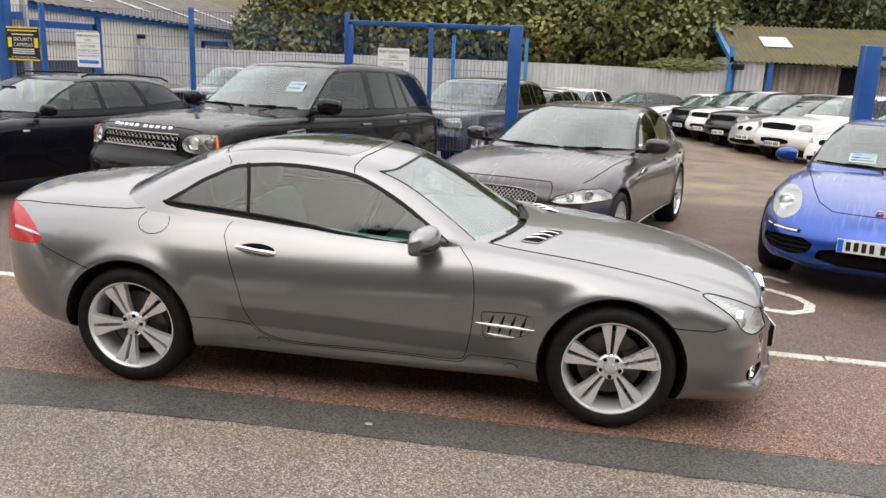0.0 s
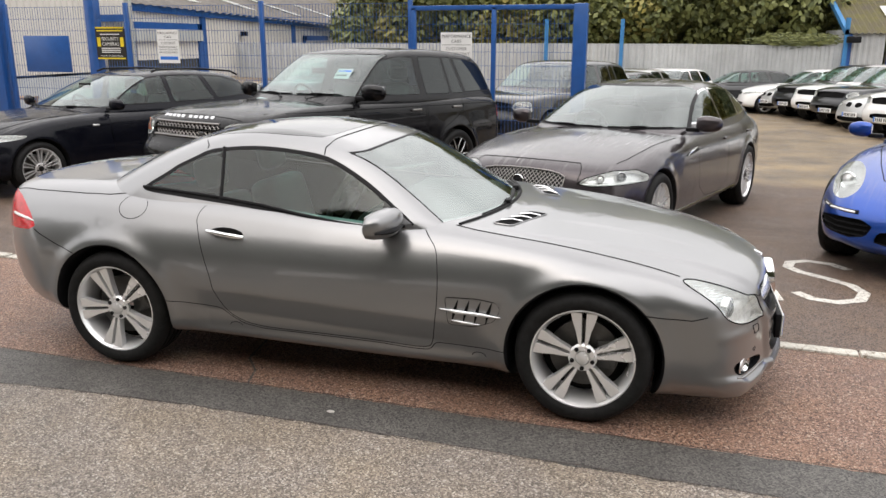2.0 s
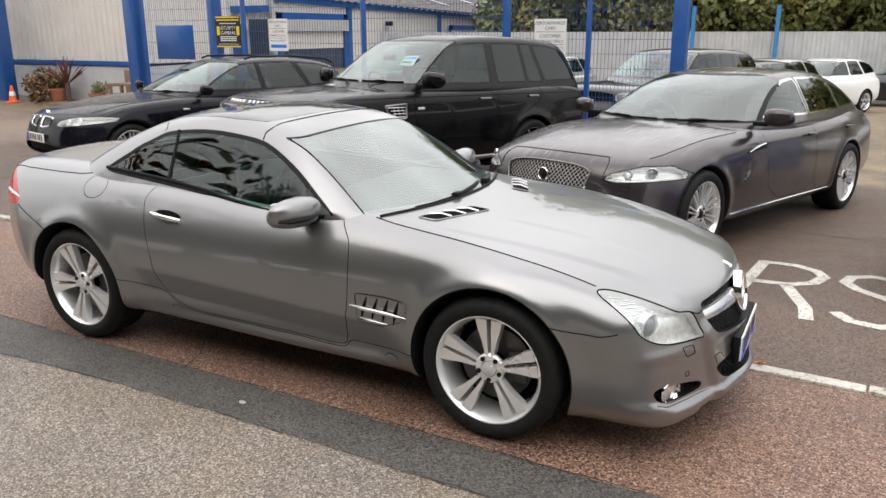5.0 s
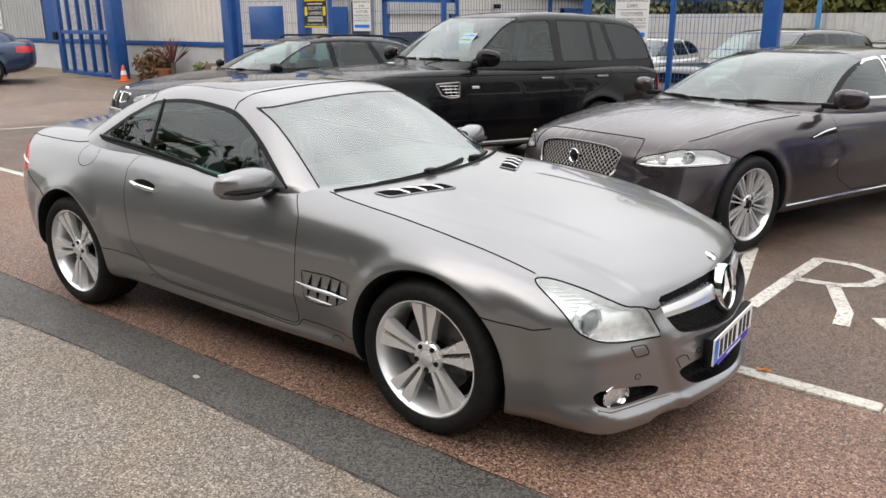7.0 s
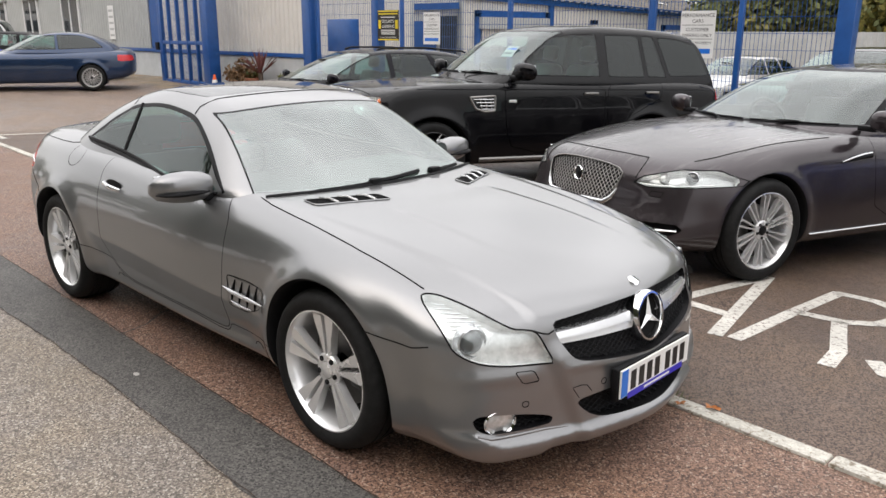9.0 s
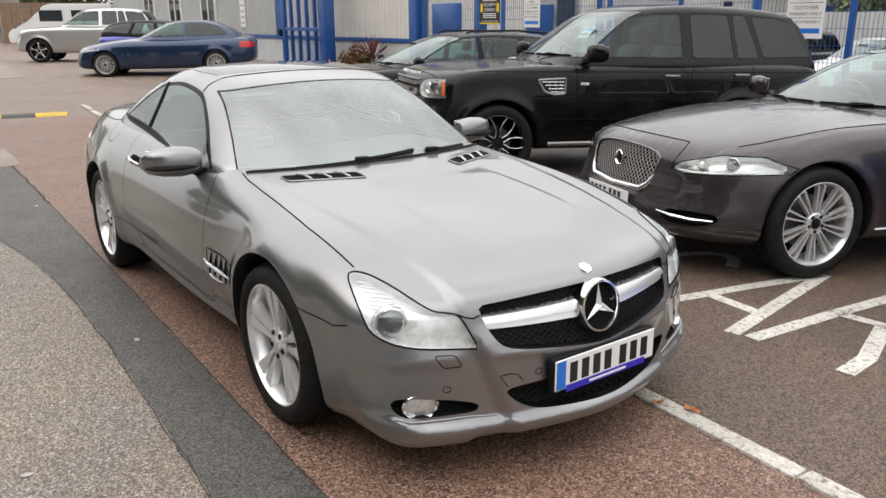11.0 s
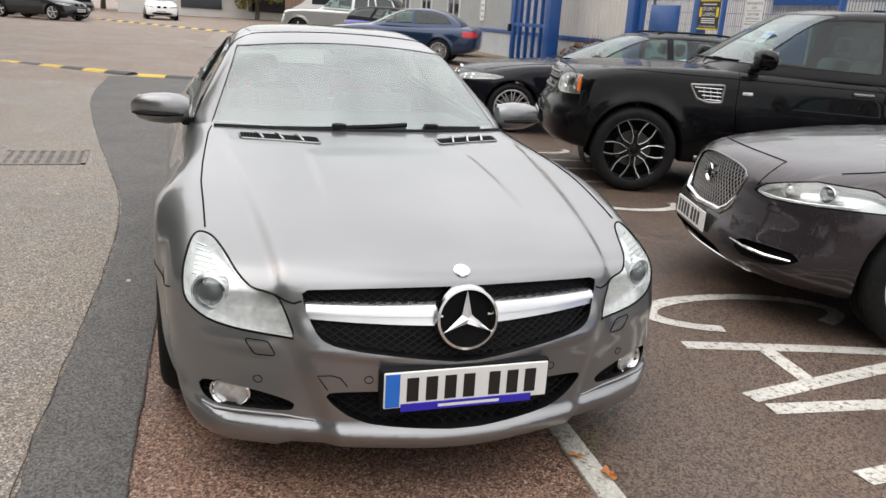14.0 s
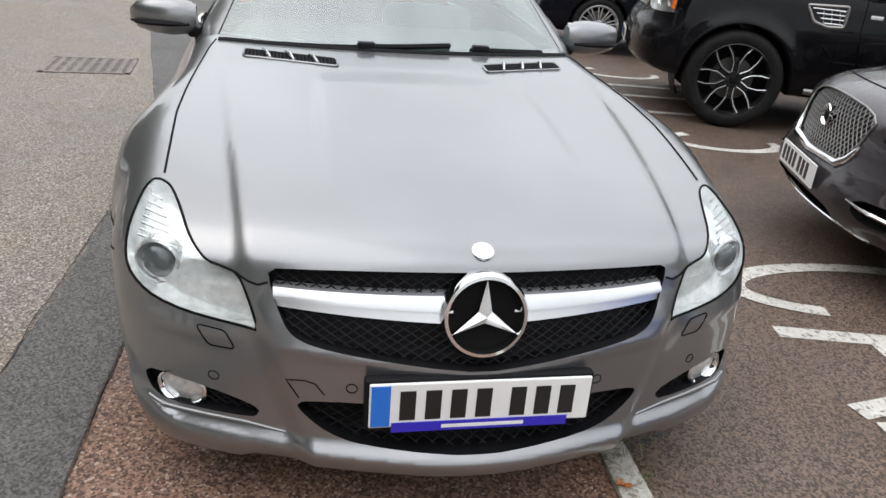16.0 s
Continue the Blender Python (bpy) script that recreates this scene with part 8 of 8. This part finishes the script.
for x in (9.02, 10.42):
    boxpart("blue_corner", (x - 0.1, x + 0.1, BY - 0.1, BY - 0.02, -0.9, 2.05), M_BLUEP, shed)
boxpart("flood_lamp", (8.9, 9.35, BY - 0.5, BY - 0.2, 1.72, 1.95), M_TRIM, shed, 0.03)
bm = bmesh.new()
for yy0, yy1 in ((BY + 1.6, BY + 2.9),):
    v = [bm.verts.new((x, y, 2.06 + (y - BY + 0.2) * 1.56 / 4.8 + 0.05)) for x, y in ((10.5, yy0), (11.6, yy0), (11.6, yy1), (10.5, yy1))]
    bm.faces.new(v)
part("roof_light", bm, M_SKYL, shed)
# black panel on the sheeting, painted shade for an opening that isn't cut
boxpart("opening_shade", (13.2, 14.3, BY + 0.42, BY + 0.46, 0.4, 1.95), M_SHELL, shed)


# ---- trees ----
def crown_mesh(seed, r, h, n, size):
    """Leaves in many loose clumps round a few limbs, with an uneven outline and gaps."""
    rng = np.random.default_rng(seed)
    k = 46
    c = rng.normal(0, 1, (k, 3))
    c /= np.linalg.norm(c, axis=1)[:, None]
    c *= rng.uniform(0.45, 1.0, (k, 1)) * np.array([r, r, h / 2])
    c[:, 2] += h * 0.5
    cr = rng.uniform(0.28, 0.6, k) * r * 0.75
    which = rng.integers(0, k, n)
    d = rng.normal(0, 1, (n, 3))
    d /= np.linalg.norm(d, axis=1)[:, None]
    p = c[which] + d * (cr[which] * rng.uniform(0.5, 1.0, n) ** 0.4)[:, None]
    a = rng.normal(0, 1, (n, 3))
    a /= np.linalg.norm(a, axis=1)[:, None]
    b = np.cross(a, d + 0.3 * rng.normal(0, 1, (n, 3)))
    b /= np.linalg.norm(b, axis=1)[:, None] + 1e-6
    s = size * rng.uniform(0.6, 1.4, (n, 1))
    v = np.concatenate((p - a * s, p - b * s * 0.55, p + a * s, p + b * s * 0.55))
    i = np.arange(n)
    me = bpy.data.meshes.new("crown")
    me.from_pydata(v.tolist(), [], np.stack((i, i + n, i + 2 * n, i + 3 * n), 1).tolist())
    return me


def tree(seed, mat, r, h, trunk):
    root = thing("tree", Matrix(), {"dull_green_leaves": "broad tree with dull green leaves", "olive_autumn_leaves": "tree turning olive and yellow in autumn", "dark_green_leaves": "dense dark green tree behind the fence"}[mat.name], "tree", "trees behind the yard")
    rng = random.Random(seed)
    bm = bmesh.new()
    tube(bm, [(0, 0, -0.3), (0.1, 0.05, trunk * 0.5), (0.0, 0.1, trunk), (0.15, 0, trunk + h * 0.5)], [0.28, 0.2, 0.16, 0.05], 8)
    for i in range(7):
        a = i * 2.4 + rng.random()
        z = trunk * 0.7 + i * h * 0.08
        tube(bm, [(0, 0, z), (r * 0.4 * math.cos(a), r * 0.4 * math.sin(a), z + h * 0.16), (r * 0.8 * math.cos(a), r * 0.8 * math.sin(a), z + h * 0.3)], [0.1, 0.06, 0.02], 6)
    smooth(part("trunk", bm, M_BARK, root), 60)
    me = crown_mesh(seed, r, h, 9000, 0.15)
    me.materials.append(mat)
    ob = new("crown", me)
    ob.parent = root
    ob.matrix_basis = pose(0, 0, trunk * 0.55)
    ob["kind"] = "stuff"
    return root


base_trees = [tree(1, L_GREEN, 3.4, 8.5, 3.0), tree(2, L_OLIVE, 3.0, 8.0, 3.0), tree(3, L_DARK, 3.6, 9.0, 2.2), tree(4, L_GREEN, 2.6, 6.0, 1.4), tree(5, L_OLIVE, 2.4, 5.0, 1.2)]
spots = []
rng = random.Random(7)
for row, (y, n, x0, x1) in enumerate(((34.6, 13, -11, 9), (38, 15, -26, 18), (42, 16, -38, 30), (50, 16, -46, 46))):
    for i in range(n):
        spots.append((x0 + (x1 - x0) * (i + rng.uniform(-0.3, 0.3)) / n, y + rng.uniform(-1.2, 1.2), rng.choice((3, 4, 3, 0)) if row == 0 else rng.choice((0, 1, 2, 0, 2)), rng.uniform(0, 360), rng.uniform(0.85, 1.2) * (1.0 if row < 2 else 1.25)))
spots += [(-24 + 5.2 * i + 1.2 * math.sin(i * 3.1), -16.0 + 1.5 * math.sin(i * 1.7), (0, 2, 2)[i % 3], 50.0 * i, 1.4 + 0.2 * math.sin(i)) for i in range(11)] + [(-26 + 5.5 * i, -20.5 + 1.5 * math.sin(i * 2.1), (2, 0, 2)[i % 3], 70.0 * i, 1.6) for i in range(11)]
spots += [(-46, 16, 0, 40, 0.9), (-52, 10, 2, 80, 0.9), (-58, 4, 1, 120, 0.8), (-70, -8, 2, 10, 1.0), (-64, -14, 0, 10, 1.0), (-75, 2, 0, 60, 1.0), (-56, 20, 2, 60, 1.1), (-80, -20, 0, 200, 1.1), (-75, 12, 2, 200, 1.1)]
used = set()
for x, y, kk, a, sc in spots:
    if -30 < x < -12.5 and 14 < y < 62:
        continue
    src = base_trees[kk]
    gy = gz(max(x, -8), min(y, 40)) - 0.2
    m = pose(x, y, gy, 0, 0, a)
    if kk not in used:
        used.add(kk)
        src.matrix_basis = m
        src.scale = (sc, sc, sc)
    else:
        ob = copy_thing(src, m)
        ob.scale = (sc, sc, sc)

# bank of rough grass behind the trees
bm = bmesh.new()
nx, ny = 50, 14
rows = [[bm.verts.new((-90 + 180 * i / nx, 33 + 50 * j / ny + 0.5 * math.sin(i * 1.3), -1.2 + 15 * (j / ny) ** 1.1 * (0.75 + 0.3 * math.sin(i * 0.35) + 0.2 * (i / nx)) + 0.4 * noise.noise((i * 0.7, j * 0.9, 0)))) for i in range(nx + 1)] for j in range(ny + 1)]
for a, b in zip(rows, rows[1:]):
    for i in range(nx):
        bm.faces.new((a[i], a[i + 1], b[i + 1], b[i]))
M_BANK = surface("rough_grass_bank", (0.06, 0.055, 0.022), (0.13, 0.105, 0.055), 0.9, 7, 0.8)
tagged(smooth(part("grass_bank", bm, M_BANK), 80), "rough brown-green grass bank", "bank", kind="structure")

# ivy hanging over the sheet fence
ivy = crown_mesh(21, 1.0, 1.0, 2200, 0.07)
vs = np.empty(len(ivy.vertices) * 3)
ivy.vertices.foreach_get("co", vs)
vs = vs.reshape(-1, 3) * np.array([1.7, 0.22, 0.42])
ivy.vertices.foreach_set("co", vs.ravel())
ivy.materials.append(L_GREEN)
ob = new("ivy", ivy)
ob.matrix_basis = pose(7.4, BY - 0.05, 1.62)
tagged(ob, "ivy trailing over the top of the sheet fence", "ivy", kind="stuff")

# ---- cars further off ----
e46 = kin(bmw, "blue_saloon", "mid blue four-door saloon with cross-spoke wheels", M_SEDAN, 0.034, 0.944, 0.95, 0.945, style="mesh", wheel_r=0.315, arch_r=0.345, rim_r=0.228,
          cab=[(2.15, 0.90), (1.9, 1.0), (1.5, 1.2), (1.2, 1.33), (0.9, 1.385), (0.4, 1.40), (0.0, 1.36), (-0.35, 1.22), (-0.68, 1.02), (-0.75, 0.8), (2.2, 0.8)])
e46["glass"] = [("windscreen", screen(1.0, 0.95, 1.33, (0.70, 0.56)), G_LIGHT, "pale windscreen")] + side_glass([[(1.75, 0.98), (1.35, 1.19), (1.05, 1.30), (0.76, 1.325), (0.74, 0.98)], [(0.69, 0.98), (0.71, 1.325), (0.2, 1.31), (-0.1, 1.22), (-0.32, 1.02)]], [G_SIDE, G_DARK])
e46["lamps"] = e46["lamps"] + [("tail_lamp#l", rear_of([(0.5, 0.84), (0.9, 0.86), (0.9, 0.70), (0.5, 0.72)], 1, 1, -0.6), "tail", 0.02)]
build_car(e46, parked(-15.67, 5.84, -117))

suv = kin(rr, "white_off_roader", "white off-roader parked in the far row", M_WHITE, 0.06, 0.98, 0.95, style="five", rim_mat=M_ALLOY, group="cars in the far row")
suv_b = kin(rr, "dark_off_roader", "dark grey off-roader parked in the far row", M_DARK, 0.06, 0.98, 0.95, style="five", rim_mat=M_ALLOY, group="cars in the far row")
hat = kin(bmw, "white_hatchback", "white hatchback parked in the far row", M_WHITE, 0.06, 0.90, 1.03, 0.96, style="five", group="cars in the far row")
hat_s = kin(bmw, "silver_hatchback", "silver hatchback parked in the far row", M_SILVER, 0.06, 0.88, 1.03, 0.96, style="five", group="cars in the far row")
hat_d = kin(bmw, "dark_hatchback", "dark hatchback parked in the far row", M_DARK, 0.06, 0.90, 1.0, 0.96, style="five", group="cars in the far row")
H1 = -152


def row_car(spec, fx, fy, heading):
    """Puts a car with its nose at a place."""
    a = radians(heading)
    L = spec["front"]
    return parked(fx - L * math.cos(a), fy - L * math.sin(a), heading)


made_far = {}
for spec, fx, fy, hd in ((hat, 7.75, 12.3, H1), (suv, 7.5, 15.3, H1), (hat_s, 7.25, 17.4, H1), (suv_b, 7.0, 19.3, H1), (suv, 6.75, 21.2, H1), (suv_b, 6.4, 23.0, H1), (hat_s, 6.0, 24.6, H1), (hat, 5.2, 25.6, -170), (hat_d, 2.9, 26.0, -170), (hat_s, -0.2, 27.0, -175),
                         (suv_b, -0.35, 9.4, -112), (hat_s, 0.9, 13.6, -112), (hat_d, 0.6, 12.0, -112), (hat_s, -4.4, 15.0, -100), (suv_b, -7.6, 15.4, -100), (hat, 1.6, 19.5, -120)):
    key = spec["name"]
    m = row_car(spec, fx, fy, hd)
    if key not in made_far:
        made_far[key], pp, _, _ = build_car(spec, m)
        bars_plate(made_far[key], pose(spec["front"] + 0.02, 0, 0.45))
    else:
        copy_thing(made_far[key], m)

off = kin(rr, "silver_off_roader", "silver off-roader with chrome wheels outside the offices", M_SILVER, 0.045, 0.98, 1.0, style="five", rim_mat=M_CHROME)
build_car(off, parked(-24.6, 5.85, -117))
conv = kin(bmw, "purple_blue_convertible", "purple-blue convertible with a black soft top", paint("purple_blue_paint", (0.045, 0.045, 0.28), 0.4), 0.05, 0.92, 0.92, roof_paint=M_TRIM)
build_car(conv, parked(-20.4, 5.0, 63))
for nm, x, y, hd, spec in (("far_white_car", -46, -2.6, 5, hat), ("far_dark_car", -34.5, -8.2, 60, hat_d), ("far_dark_car", -38.5, -8.6, 60, suv_b), ("far_white_car", -42, -8.8, 60, hat)):
    copy_thing(made_far[spec["name"]], parked(x, y, hd))

# white panel van beyond the parked cars
van_root = thing("panel_van", parked(-37, 7.4, -110), "white panel van parked far down the road", "van")
bm = bmesh.new()
prism(bm, [(-1.2, 0.35), (3.4, 0.35), (3.45, 0.8), (3.2, 1.05), (2.5, 1.3), (1.9, 2.0), (1.5, 2.15), (-1.2, 2.15)], -0.95, 0.95, UPRIGHT)
bmesh.ops.bevel(bm, geom=bm.edges[:], offset=0.06, segments=2, affect="EDGES")
smooth(part("body", bm, M_WHITE, van_root))
boxpart("side_window", (1.0, 2.0, 0.93, 0.96, 1.35, 1.85), M_PANE, van_root)
boxpart("rear_side_window", (-0.9, 0.6, 0.93, 0.96, 1.35, 1.85), M_PANE, van_root)
sh = {}
for cx in (0.0, 2.6):
    for lf in (False, True):
        wheel(van_root, "wheel", (cx, 0.8 if lf else -0.8, 0.33), lf, 0.33, 0.22, 0.2, "five", M_ALLOY, sh)
# far building across the end of the road
fb = tagged(thing("far_house", Matrix(), "pale rendered building at the end of the road", "building"), kind="structure")
boxpart("wall", (-62, -60, -6, 8, 0, 5), M_CLAD, fb)
boxpart("roof", (-63, -59, -7, 9, 5, 5.4), M_ROOF, fb)
boxpart("window", (-59.98, -59.9, -1.5, 1.5, 0.8, 3.0), M_PANE, fb)
boxpart("window", (-59.98, -59.9, 3.5, 6.5, 0.8, 3.0), M_PANE, fb)
wood = tagged(thing("timber_fence", Matrix(), "brown timber screen at the road's end", "fence"), kind="structure")
for i in range(10):
    boxpart("board", (-47.5, -47.3, 5 + 0.55 * i, 5.5 + 0.55 * i, 0.3, 2.6), M_WOOD, wood)

# planting bed, pots and garden seat by the white wall
for x, y, r, h in ((-13.2, 8.9, 0.22, 0.3), (-11.6, 8.8, 0.24, 0.34)):
    root = thing("plant_pot", pose(x, y, gz(x, y)), "terracotta pot with green plant by the wall", "plant pot")
    bm = bmesh.new()
    lathe(bm, [(r * 0.7, 0), (r, h), (r * 1.08, h), (r * 1.08, h + 0.05), (r * 0.9, h + 0.05), (r * 0.85, h - 0.03), (0.001, h - 0.03)], 20, pose(0, 0, 0, 90, 0, 0))
    smooth(part("pot", bm, M_POT, root))
    me = crown_mesh(int(31 - x), 0.18, 0.28, 160, 0.045)
    me.materials.append(L_GREEN)
    lv = new("leaves", me)
    lv.parent = root
    lv.matrix_basis = pose(0, 0, h)
root = thing("spiky_plant", pose(-12.9, 8.95, gz(-13, 8.9)), "red-leaved spiky plant in the bed by the wall", "plant")
M_SPIKE = leafy("dark_red_blades", (0.10, 0.03, 0.03), (0.20, 0.07, 0.06))
for i in range(26):
    a = i * 2.399
    el = radians(30 + 55 * ((i * 7) % 26) / 26)
    L = 0.75
    bm = bmesh.new()
    d = Vector((math.cos(a) * math.cos(el), math.sin(a) * math.cos(el), math.sin(el)))
    s_ = d.cross(Vector((0, 0, 1))).normalized()
    p = [bm.verts.new(v) for v in (s_ * 0.02, s_ * -0.02, d * L * 0.6 - s_ * 0.022, d * L + Vector((0, 0, -0.06)), d * L * 0.6 + s_ * 0.022)]
    bm.faces.new(p)
    part("blade", bm, M_SPIKE, root).location = (0, 0, 0.45)
bm = bmesh.new()
tube(bm, [(0, 0, 0), (0, 0, 0.5)], 0.06)
part("stem", bm, M_BARK, root)
root = thing("shrub", pose(-13.6, 8.85, gz(-13.6, 8.8)), "low russet shrub in the bed", "shrub")
me = crown_mesh(44, 0.5, 0.7, 900, 0.06)
me.materials.append(leafy("russet_leaves", (0.10, 0.06, 0.025), (0.20, 0.11, 0.05)))
ob = new("foliage", me)
ob.parent = root
bed = boxpart("planting_bed", (-14.0, -11.2, 8.6, 9.36, -0.3, 0.12), M_WOOD, None, 0.02)
tagged(bed, "low timber-edged planting bed by the wall", "planter")
root = thing("traffic_cone", pose(-13.9, 8.2, gz(-13.9, 8.2)) @ Matrix.Scale(0.78, 4), "orange traffic cone with white band", "traffic cone")
M_ORANGE = plain("orange_plastic", (0.75, 0.13, 0.03), 0.5)
bm = bmesh.new()
lathe(bm, [(0.12, 0.03), (0.03, 0.5), (0.001, 0.5)], 16, pose(0, 0, 0, 90, 0, 0))
smooth(part("cone", bm, M_ORANGE, root))
boxpart("base", (-0.16, 0.16, -0.16, 0.16, 0, 0.03), M_ORANGE, root, 0.01)
bm = bmesh.new()
lathe(bm, [(0.096, 0.2), (0.071, 0.33)], 16, pose(0, 0, 0, 90, 0, 0))
part("band", bm, M_SIGN, root)
root = thing("garden_chair", pose(-10.9, 8.75, gz(-10.9, 8.75), 0, 0, -30), "weathered wooden garden chair by the wall", "chair")
for sx in (-0.25, 0.25):
    for sy in (-0.22, 0.22):
        boxpart("leg", (sx - 0.03, sx + 0.03, sy - 0.03, sy + 0.03, 0, 0.95 if sy > 0 else 0.62), M_WOOD, root)
    boxpart("arm", (sx - 0.04, sx + 0.04, -0.26, 0.26, 0.62, 0.66), M_WOOD, root)
boxpart("seat", (-0.26, 0.26, -0.25, 0.25, 0.40, 0.44), M_WOOD, root)
for i in range(4):
    boxpart("slat", (-0.22 + 0.12 * i, -0.15 + 0.12 * i, 0.2, 0.23, 0.44, 0.95), M_WOOD, root)
root = thing("garden_table", pose(-10.0, 8.7, gz(-10, 8.7)), "weathered wooden garden table by the wall", "table")
boxpart("tabletop", (-0.4, 0.4, -0.4, 0.4, 0.72, 0.76), M_WOOD, root)
for sx in (-0.35, 0.35):
    for sy in (-0.35, 0.35):
        boxpart("leg", (sx - 0.03, sx + 0.03, sy - 0.03, sy + 0.03, 0, 0.72), M_WOOD, root)
